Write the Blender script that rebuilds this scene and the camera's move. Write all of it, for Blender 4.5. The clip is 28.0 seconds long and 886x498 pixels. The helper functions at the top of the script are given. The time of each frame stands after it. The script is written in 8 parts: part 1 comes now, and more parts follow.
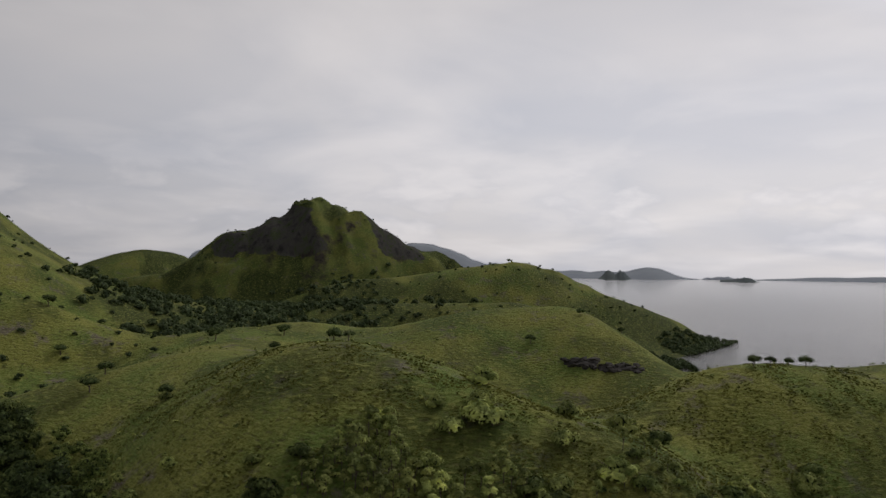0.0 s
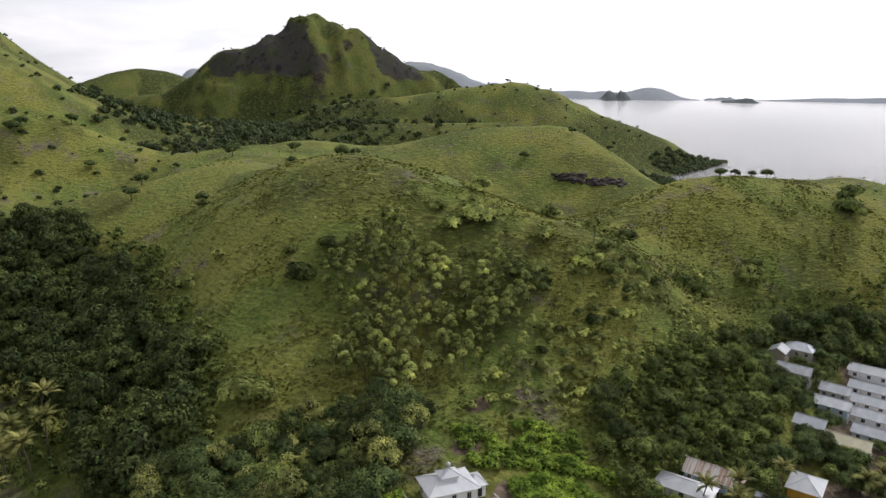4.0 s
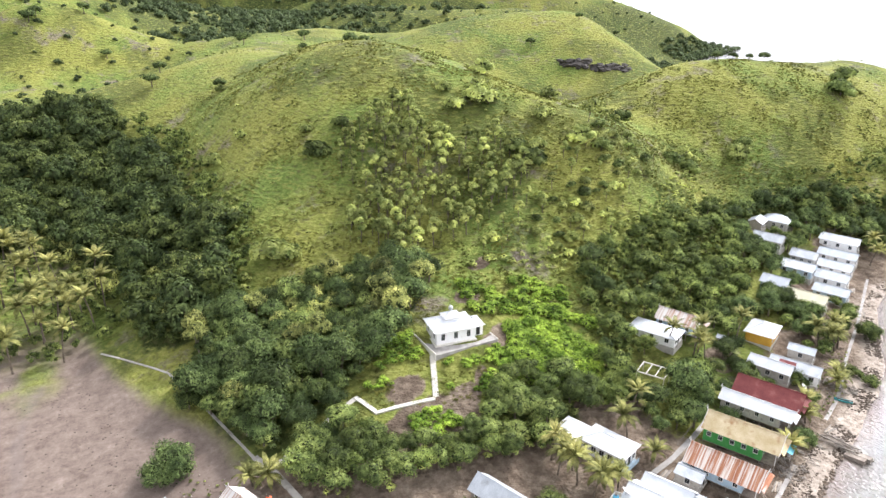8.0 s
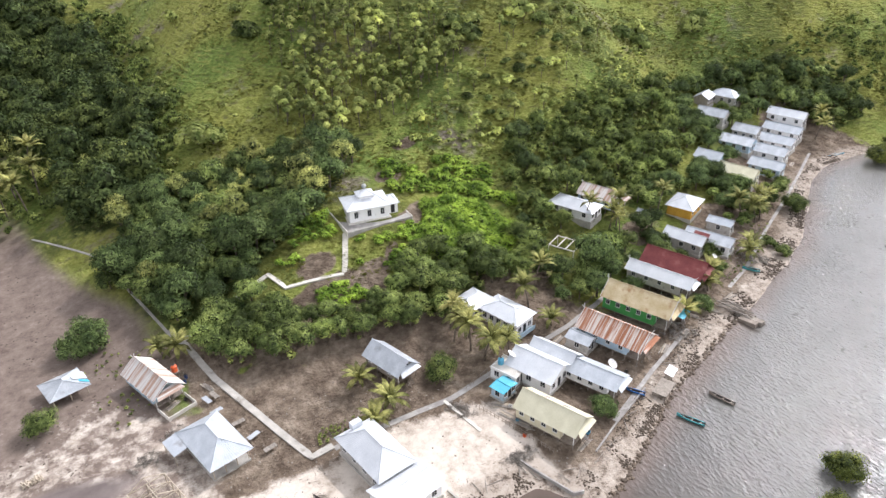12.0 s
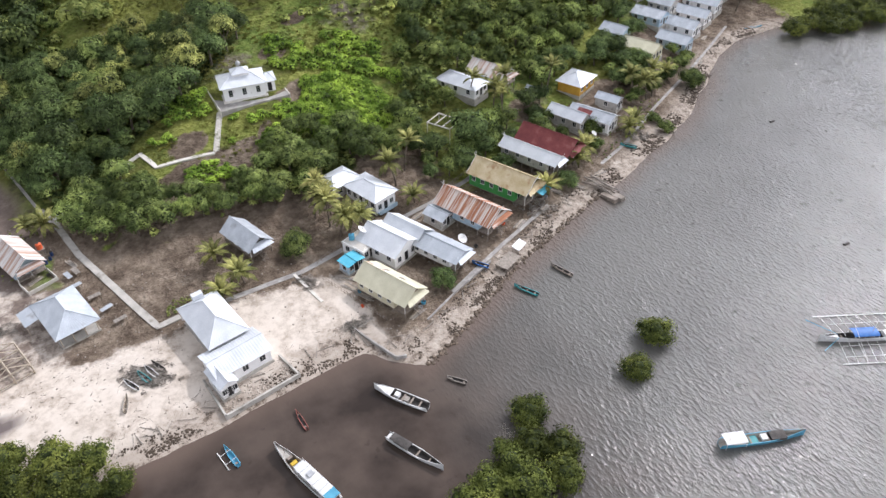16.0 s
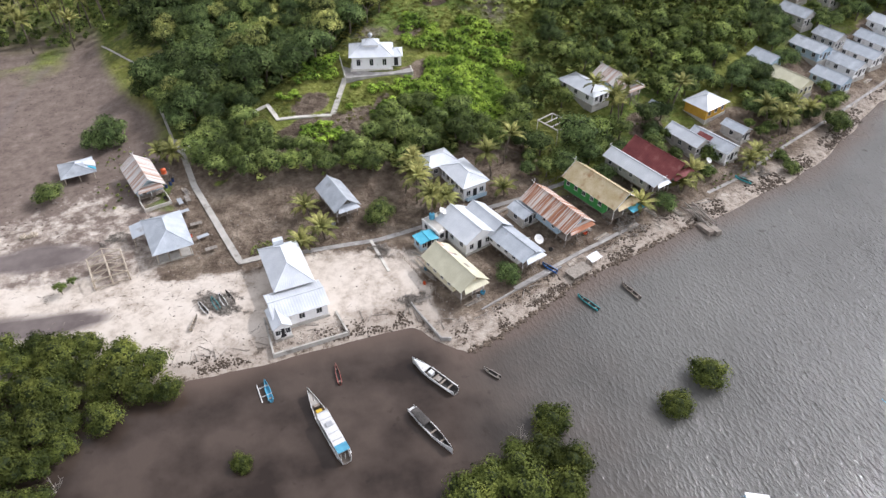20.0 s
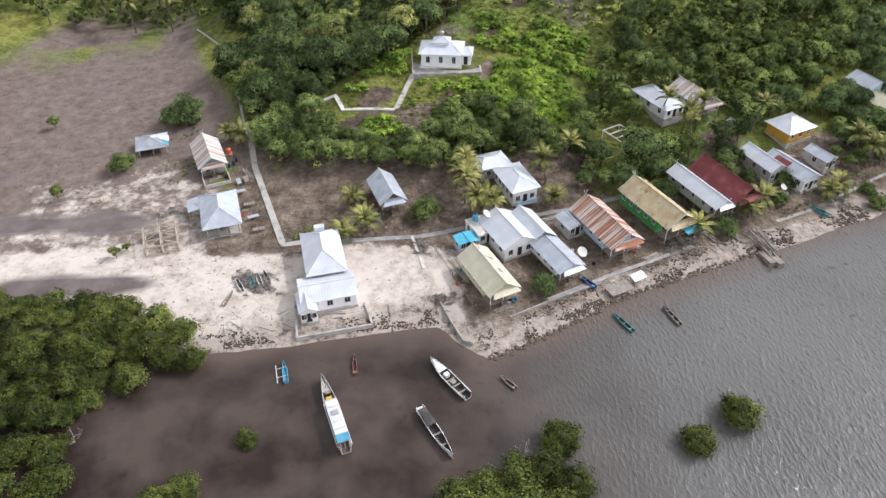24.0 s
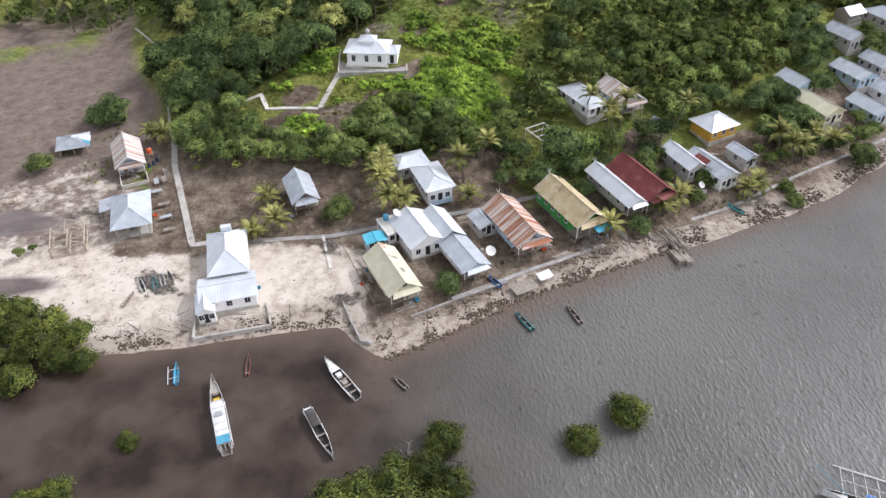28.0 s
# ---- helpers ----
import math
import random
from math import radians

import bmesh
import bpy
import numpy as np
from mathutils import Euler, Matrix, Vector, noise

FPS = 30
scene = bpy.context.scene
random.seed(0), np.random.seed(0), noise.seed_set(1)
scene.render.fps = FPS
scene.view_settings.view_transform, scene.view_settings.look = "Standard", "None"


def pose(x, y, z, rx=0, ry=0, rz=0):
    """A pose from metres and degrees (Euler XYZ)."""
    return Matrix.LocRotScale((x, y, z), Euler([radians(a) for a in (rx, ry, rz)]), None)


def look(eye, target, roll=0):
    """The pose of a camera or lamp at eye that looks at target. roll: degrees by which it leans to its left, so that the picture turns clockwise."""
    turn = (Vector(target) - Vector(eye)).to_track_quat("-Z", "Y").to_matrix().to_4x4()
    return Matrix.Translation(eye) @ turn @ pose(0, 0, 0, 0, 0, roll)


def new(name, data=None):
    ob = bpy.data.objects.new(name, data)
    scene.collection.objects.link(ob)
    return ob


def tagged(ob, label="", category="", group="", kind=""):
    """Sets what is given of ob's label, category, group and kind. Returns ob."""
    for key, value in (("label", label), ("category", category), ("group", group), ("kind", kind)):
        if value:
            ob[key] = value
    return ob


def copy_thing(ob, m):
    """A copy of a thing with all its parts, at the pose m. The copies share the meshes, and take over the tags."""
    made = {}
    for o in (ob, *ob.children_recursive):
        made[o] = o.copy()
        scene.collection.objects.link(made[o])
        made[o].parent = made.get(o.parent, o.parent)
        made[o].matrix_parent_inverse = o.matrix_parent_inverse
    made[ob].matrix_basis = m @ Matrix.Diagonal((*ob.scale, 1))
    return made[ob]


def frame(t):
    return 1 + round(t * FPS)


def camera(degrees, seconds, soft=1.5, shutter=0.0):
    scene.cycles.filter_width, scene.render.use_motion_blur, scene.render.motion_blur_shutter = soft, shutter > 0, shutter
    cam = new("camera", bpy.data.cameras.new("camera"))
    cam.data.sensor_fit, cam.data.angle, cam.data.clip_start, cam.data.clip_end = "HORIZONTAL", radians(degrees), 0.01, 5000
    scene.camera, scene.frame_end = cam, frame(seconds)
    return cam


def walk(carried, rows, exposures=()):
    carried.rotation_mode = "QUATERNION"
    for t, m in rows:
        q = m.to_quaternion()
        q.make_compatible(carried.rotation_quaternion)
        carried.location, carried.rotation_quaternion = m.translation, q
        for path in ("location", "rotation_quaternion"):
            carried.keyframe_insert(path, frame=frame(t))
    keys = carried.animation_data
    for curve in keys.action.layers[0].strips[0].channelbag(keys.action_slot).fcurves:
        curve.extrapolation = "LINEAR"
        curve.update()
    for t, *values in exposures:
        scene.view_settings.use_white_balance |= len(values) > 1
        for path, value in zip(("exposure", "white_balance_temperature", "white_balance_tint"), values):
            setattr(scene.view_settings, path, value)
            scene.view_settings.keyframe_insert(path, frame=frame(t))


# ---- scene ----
# the camera and its flight
cam = camera(64.87, 28.0, soft=1.45)
walk(cam, [
    (0, look((-51.30, 77.92, 87.53), (-2.42, 165.09, 91.00), 0.82)),
    (0.5, look((-53.23, 74.77, 87.48), (-4.33, 161.94, 90.80), 0.84)),
    (1, look((-55.15, 71.62, 87.38), (-6.16, 158.79, 87.71), 0.78)),
    (1.5, look((-57.04, 68.52, 87.37), (-8.03, 155.59, 83.45), 0.80)),
    (2, look((-58.95, 65.41, 87.38), (-9.97, 152.25, 79.67), 0.85)),
    (2.5, look((-60.92, 62.25, 87.39), (-12.04, 148.76, 76.07), 0.85)),
    (3, look((-62.91, 59.06, 87.33), (-14.19, 145.10, 72.36), 0.86)),
    (3.5, look((-64.85, 55.88, 87.32), (-16.33, 141.34, 68.80), 0.87)),
    (5.5, look((-72.53, 43.40, 87.71), (-25.12, 126.31, 58.07), 0.93)),
    (6, look((-74.28, 40.67, 87.82), (-27.26, 123.12, 56.31), 0.96)),
    (6.5, look((-75.61, 38.53, 87.79), (-28.89, 120.75, 55.27), 0.98)),
    (7, look((-76.17, 37.07, 87.64), (-29.88, 119.12, 54.09), 0.84)),
    (7.5, look((-75.93, 35.96, 87.35), (-30.19, 117.88, 52.76), 0.63)),
    (8, look((-75.04, 34.84, 86.90), (-30.00, 116.48, 50.76), 0.39)),
    (8.5, look((-73.67, 33.58, 86.28), (-29.18, 114.79, 48.52), 0.17)),
    (9, look((-71.97, 32.25, 85.54), (-28.00, 112.98, 46.17), -0.03)),
    (9.5, look((-70.00, 30.78, 84.91), (-26.54, 111.02, 44.02), -0.30)),
    (10, look((-67.79, 29.23, 84.46), (-24.79, 108.81, 41.82), -0.47)),
    (10.5, look((-65.45, 27.64, 84.24), (-22.95, 106.61, 39.99), -0.71)),
    (11, look((-63.02, 26.01, 84.14), (-20.99, 104.35, 38.35), -0.86)),
    (11.5, look((-60.52, 24.32, 84.10), (-19.05, 101.75, 36.31), -1.01)),
    (12, look((-58.00, 22.56, 84.12), (-17.09, 98.98, 34.25), -1.12)),
    (12.5, look((-55.39, 20.69, 84.17), (-15.07, 96.04, 32.25), -1.20)),
    (14.5, look((-44.52, 13.01, 84.35), (-6.72, 83.78, 24.67), -1.54)),
    (15, look((-41.71, 11.06, 84.28), (-4.57, 80.62, 22.78), -1.59)),
    (15.5, look((-38.91, 9.18, 84.26), (-2.34, 77.58, 21.14), -1.56)),
    (16, look((-35.97, 7.32, 84.26), (0.39, 75.31, 20.59), -1.56)),
    (16.5, look((-32.93, 5.45, 84.36), (3.36, 73.40, 20.59), -1.60)),
    (17, look((-30.02, 3.62, 84.56), (6.35, 71.45, 20.71), -1.49)),
    (17.5, look((-27.67, 2.03, 84.90), (9.39, 69.36, 20.93), -1.05)),
    (18, look((-26.24, 1.10, 85.22), (11.23, 68.04, 21.07), -0.77)),
    (18.5, look((-25.74, 0.80, 85.41), (10.47, 68.24, 21.06), -0.61)),
    (19, look((-25.78, 0.83, 85.45), (5.65, 70.61, 21.08), -0.10)),
    (19.5, look((-25.83, 1.01, 85.31), (-0.97, 73.38, 20.94), 0.38)),
    (20, look((-25.92, 1.09, 85.00), (-7.94, 75.53, 20.69), 0.72)),
    (20.5, look((-25.81, 1.16, 84.73), (-14.90, 76.98, 20.44), 0.99)),
    (21, look((-25.43, 1.03, 84.60), (-19.08, 77.41, 20.38), 1.04)),
    (21.5, look((-24.58, 0.79, 84.54), (-18.99, 77.36, 20.46), 0.68)),
    (23.5, look((-17.89, 0.46, 83.92), (-13.37, 77.26, 20.04), -0.02)),
    (24, look((-15.59, 0.48, 83.64), (-11.02, 77.22, 19.69), -0.04)),
    (24.5, look((-12.94, 0.53, 83.27), (-8.37, 77.28, 19.33), -0.16)),
    (25, look((-10.03, 0.53, 82.92), (-5.50, 77.32, 19.03), -0.27)),
    (25.5, look((-7.04, 0.40, 82.71), (-2.49, 77.25, 18.89), -0.26)),
    (26, look((-4.23, 0.25, 82.64), (0.77, 77.10, 18.85), 0.02)),
    (26.5, look((-2.13, 0.02, 82.71), (3.26, 76.90, 18.99), 0.20)),
    (27, look((-0.91, -0.14, 82.86), (4.53, 76.69, 19.09), 0.15)),
    (27.5, look((-0.28, -0.09, 83.00), (5.08, 76.67, 19.14), 0.14)),
    (28, look((0.00, 0.00, 83.17), (5.36, 76.65, 19.17), 0.10)),
], exposures=[
    (0, -2.98, 6480, 15), (0.5, -2.98, 6480, 15), (1.5, -2.81, 6480, 15), (2.5, -2.56, 6480, 15), (3.5, -2.2, 6450, 15), (5.5, -0.93, 6250, 15), (6.5, -0.51, 6200, 15),
    (8, -0.35, 6200, 15), (11, -0.67, 6180, 15), (12.5, -0.87, 6120, 16), (14.5, -1.03, 6050, 16), (18, -1.15, 6000, 16), (21, -1.19, 6000, 16), (28, -1.19, 6000, 16),
])

# ---- daylight: high thin cloud with a soft sun beyond the water ----
SUN_AZ, SUN_EL = 71.0, 43.0  # degrees clockwise from +y, and above the horizon
world = bpy.data.worlds.new("sky")
scene.world = world
world.use_nodes = True
wt = world.node_tree
wt.nodes.clear()


def wnode(kind, **inputs):
    n = wt.nodes.new(kind)
    for k, v in inputs.items():
        n.inputs[k].default_value = v
    return n


w_out = wt.nodes.new("ShaderNodeOutputWorld")
w_bg = wt.nodes.new("ShaderNodeBackground")
w_sky = wt.nodes.new("ShaderNodeTexSky")
w_sky.sky_type = "NISHITA"
w_sky.sun_disc = False
w_sky.sun_elevation, w_sky.sun_rotation = radians(SUN_EL), radians(SUN_AZ)
w_sky.air_density, w_sky.dust_density = 1.0, 3.0
w_tc = wt.nodes.new("ShaderNodeTexCoord")
# cloud layers lie on a high plane: the view's direction divided by its height
w_sep = wt.nodes.new("ShaderNodeSeparateXYZ")
w_up = wt.nodes.new("ShaderNodeMath")
w_up.operation = "MAXIMUM"
w_up.inputs[1].default_value = 0.0
w_up2 = wt.nodes.new("ShaderNodeMath")
w_up2.operation = "ADD"
w_up2.inputs[1].default_value = 0.16
w_div = wt.nodes.new("ShaderNodeVectorMath")
w_div.operation = "DIVIDE"
w_cmb = wt.nodes.new("ShaderNodeCombineXYZ")
w_n1 = wnode("ShaderNodeTexNoise", Scale=0.7, Detail=5.0, Roughness=0.45, Distortion=0.5)
w_n2 = wnode("ShaderNodeTexNoise", Scale=1.1, Detail=7.0, Roughness=0.5, Distortion=0.4)
w_r1 = wt.nodes.new("ShaderNodeValToRGB")
w_r1.color_ramp.elements[0].position, w_r1.color_ramp.elements[0].color = 0.30, (11.0, 11.6, 12.5, 1)
w_r1.color_ramp.elements[1].position, w_r1.color_ramp.elements[1].color = 0.66, (14.5, 14.4, 14.2, 1)
w_r2 = wt.nodes.new("ShaderNodeValToRGB")
w_r2.color_ramp.elements[0].position, w_r2.color_ramp.elements[0].color = 0.44, (0, 0, 0, 1)
w_r2.color_ramp.elements[1].position, w_r2.color_ramp.elements[1].color = 0.66, (0.5, 0.5, 0.5, 1)
w_mix = wt.nodes.new("ShaderNodeMixRGB")
w_mix.inputs["Fac"].default_value = 0.9
w_mix2 = wt.nodes.new("ShaderNodeMixRGB")
w_mix2.inputs["Color2"].default_value = (17.0, 16.7, 16.2, 1)
# the veil of cloud is brightest round the hidden sun
w_dot = wt.nodes.new("ShaderNodeVectorMath")
w_dot.operation = "DOT_PRODUCT"
w_dot.inputs[1].default_value = (math.sin(radians(SUN_AZ)) * math.cos(radians(SUN_EL)), math.cos(radians(SUN_AZ)) * math.cos(radians(SUN_EL)), math.sin(radians(SUN_EL)))
w_glow = wt.nodes.new("ShaderNodeMapRange")
w_glow.interpolation_type = "SMOOTHSTEP"
w_glow.inputs[1].default_value, w_glow.inputs[2].default_value = -0.1, 1.0
w_glow.inputs[3].default_value, w_glow.inputs[4].default_value = 0.9, 1.95
# haze brightens the lower sky all round
w_haze = wt.nodes.new("ShaderNodeMapRange")
w_haze.interpolation_type = "SMOOTHSTEP"
w_haze.inputs[1].default_value, w_haze.inputs[2].default_value = 0.12, 0.85
w_haze.inputs[3].default_value, w_haze.inputs[4].default_value = 2.1, 0.7
w_core = wt.nodes.new("ShaderNodeMapRange")
w_core.interpolation_type = "SMOOTHSTEP"
w_core.inputs[1].default_value, w_core.inputs[2].default_value = 0.89, 1.0
w_core.inputs[3].default_value, w_core.inputs[4].default_value = 1.0, 3.4
w_three = wt.nodes.new("ShaderNodeMath")
w_three.operation = "MULTIPLY"
# heaps of low cloud lie over the horizon all round
w_low = wnode("ShaderNodeTexNoise", Scale=9.0, Detail=6.0, Roughness=0.5, Distortion=0.2)
w_lowmap = wt.nodes.new("ShaderNodeMapping")
w_lowmap.inputs["Scale"].default_value = (1.0, 1.0, 2.6)
w_lowmap.inputs["Location"].default_value = (0.62, 0.1, 0.35)
w_band = wt.nodes.new("ShaderNodeValToRGB")
for k, (pos, v) in enumerate(((0.03, 0.0), (0.07, 1.0), (0.11, 0.85), (0.19, 0.0))):
    e = w_band.color_ramp.elements[k] if k < 2 else w_band.color_ramp.elements.new(pos)
    e.position, e.color = pos, (v, v, v, 1)
w_lowcut = wt.nodes.new("ShaderNodeMapRange")
w_lowcut.interpolation_type = "SMOOTHSTEP"
w_lowcut.inputs[1].default_value, w_lowcut.inputs[2].default_value = 0.49, 0.58
w_lowfac = wt.nodes.new("ShaderNodeMath")
w_lowfac.operation = "MULTIPLY"
w_lowfac2 = wt.nodes.new("ShaderNodeMath")
w_lowfac2.operation = "MULTIPLY"
w_lowfac2.inputs[1].default_value = 0.5
w_lowcol = wt.nodes.new("ShaderNodeValToRGB")
w_lowcol.color_ramp.elements[0].position, w_lowcol.color_ramp.elements[0].color = 0.50, (10.4, 10.8, 11.5, 1)
w_lowcol.color_ramp.elements[1].position, w_lowcol.color_ramp.elements[1].color = 0.66, (17.0, 16.8, 16.5, 1)
w_mix3 = wt.nodes.new("ShaderNodeMixRGB")
w_both = wt.nodes.new("ShaderNodeMath")
w_both.operation = "MULTIPLY"
w_mul = wt.nodes.new("ShaderNodeVectorMath")
w_mul.operation = "SCALE"
for a, b in (
    (w_tc.outputs["Generated"], w_dot.inputs[0]), (w_dot.outputs["Value"], w_glow.inputs[0]), (w_glow.outputs[0], w_both.inputs[0]), (w_up.outputs[0], w_haze.inputs[0]), (w_haze.outputs[0], w_both.inputs[1]),
    (w_dot.outputs["Value"], w_core.inputs[0]), (w_both.outputs[0], w_three.inputs[0]), (w_core.outputs[0], w_three.inputs[1]), (w_three.outputs[0], w_mul.inputs["Scale"]),
    (w_tc.outputs["Generated"], w_lowmap.inputs[0]), (w_lowmap.outputs[0], w_low.inputs["Vector"]), (w_low.outputs[0], w_lowcut.inputs[0]), (w_low.outputs[0], w_lowcol.inputs[0]),
    (w_up.outputs[0], w_band.inputs[0]), (w_lowcut.outputs[0], w_lowfac.inputs[0]), (w_band.outputs[0], w_lowfac.inputs[1]), (w_lowfac.outputs[0], w_lowfac2.inputs[0]),
    (w_lowfac2.outputs[0], w_mix3.inputs["Fac"]), (w_mix2.outputs[0], w_mix3.inputs["Color1"]), (w_lowcol.outputs[0], w_mix3.inputs["Color2"]),
    (w_tc.outputs["Generated"], w_sep.inputs[0]), (w_sep.outputs["Z"], w_up.inputs[0]), (w_up.outputs[0], w_up2.inputs[0]),
    (w_up2.outputs[0], w_cmb.inputs["X"]), (w_up2.outputs[0], w_cmb.inputs["Y"]), (w_up2.outputs[0], w_cmb.inputs["Z"]),
    (w_tc.outputs["Generated"], w_div.inputs[0]), (w_cmb.outputs[0], w_div.inputs[1]),
    (w_div.outputs[0], w_n1.inputs["Vector"]), (w_div.outputs[0], w_n2.inputs["Vector"]),
    (w_n1.outputs[0], w_r1.inputs[0]), (w_n2.outputs[0], w_r2.inputs[0]),
    (w_sky.outputs[0], w_mix.inputs["Color1"]), (w_r1.outputs[0], w_mix.inputs["Color2"]),
    (w_mix.outputs[0], w_mix2.inputs["Color1"]), (w_r2.outputs[0], w_mix2.inputs["Fac"]),
    (w_mix3.outputs[0], w_mul.inputs[0]), (w_mul.outputs[0], w_bg.inputs[0]), (w_bg.outputs[0], w_out.inputs[0]),
):
    wt.links.new(a, b)
w_bg.inputs[1].default_value = 0.105
sun = new("sun", bpy.data.lights.new("sun", "SUN"))
sun.data.energy, sun.data.angle, sun.data.color = 5.0, radians(1.5), (1.0, 0.96, 0.90)
sun.matrix_world = look((0, 0, 300), (
    -math.sin(radians(SUN_AZ)) * math.cos(radians(SUN_EL)) * 300,
    -math.cos(radians(SUN_AZ)) * math.cos(radians(SUN_EL)) * 300,
    300 - math.sin(radians(SUN_EL)) * 300))


# ---- materials ----
def surf(name, dark, light, scale=2.0, rough=0.8, bump=0.2, fine=14.0, metal=0.0, vary=0.0, stain=None, stain_scale=0.4,
         stain_at=0.6, spec=0.3, stretch=None):
    """Two-scale mottled surface: dark and light tones, fine grain with relief, and an optional stain of its own colour."""
    m = bpy.data.materials.new(name)
    m.use_nodes = True
    t = m.node_tree
    p = t.nodes["Principled BSDF"]
    p.inputs["Roughness"].default_value = rough
    p.inputs["Metallic"].default_value = metal
    p.inputs["Specular IOR Level"].default_value = spec
    tc = t.nodes.new("ShaderNodeTexCoord")
    vec = tc.outputs["Object"]
    if stretch:
        mp = t.nodes.new("ShaderNodeMapping")
        mp.inputs["Scale"].default_value = stretch
        t.links.new(vec, mp.inputs[0])
        vec = mp.outputs[0]

    def tex(s, d):
        n = t.nodes.new("ShaderNodeTexNoise")
        n.inputs["Scale"].default_value, n.inputs["Detail"].default_value = s, d
        t.links.new(vec, n.inputs["Vector"])
        return n.outputs[0]

    big, small = tex(scale, 4), tex(fine, 5)
    mx = t.nodes.new("ShaderNodeMath")
    mx.operation = "MULTIPLY_ADD"
    mx.inputs[1].default_value, mx.inputs[2].default_value = 0.45, 0.0
    t.links.new(small, mx.inputs[0])
    ad = t.nodes.new("ShaderNodeMath")
    ad.operation = "MULTIPLY_ADD"
    ad.inputs[1].default_value = 0.9
    t.links.new(big, ad.inputs[0])
    t.links.new(mx.outputs[0], ad.inputs[2])
    rp = t.nodes.new("ShaderNodeValToRGB")
    rp.color_ramp.elements[0].position, rp.color_ramp.elements[0].color = 0.42, (*dark, 1)
    rp.color_ramp.elements[1].position, rp.color_ramp.elements[1].color = 0.9, (*light, 1)
    t.links.new(ad.outputs[0], rp.inputs[0])
    col = rp.outputs[0]
    if stain:
        st = t.nodes.new("ShaderNodeMapRange")
        st.inputs[1].default_value, st.inputs[2].default_value = stain_at - 0.08, stain_at + 0.08
        t.links.new(tex(stain_scale, 6), st.inputs[0])
        mm = t.nodes.new("ShaderNodeMixRGB")
        mm.inputs["Color2"].default_value = (*stain, 1)
        t.links.new(st.outputs[0], mm.inputs["Fac"])
        t.links.new(col, mm.inputs["Color1"])
        col = mm.outputs[0]
    if vary:
        oi = t.nodes.new("ShaderNodeObjectInfo")
        mr = t.nodes.new("ShaderNodeMapRange")
        mr.inputs[3].default_value, mr.inputs[4].default_value = 1 - vary, 1 + vary
        t.links.new(oi.outputs["Random"], mr.inputs[0])
        hs = t.nodes.new("ShaderNodeHueSaturation")
        t.links.new(mr.outputs[0], hs.inputs["Value"])
        t.links.new(col, hs.inputs["Color"])
        col = hs.outputs[0]
    t.links.new(col, p.inputs["Base Color"])
    if bump:
        bp = t.nodes.new("ShaderNodeBump")
        bp.inputs["Strength"].default_value, bp.inputs["Distance"].default_value = bump, 0.05
        t.links.new(small, bp.inputs["Height"])
        t.links.new(bp.outputs[0], p.inputs["Normal"])
    return m


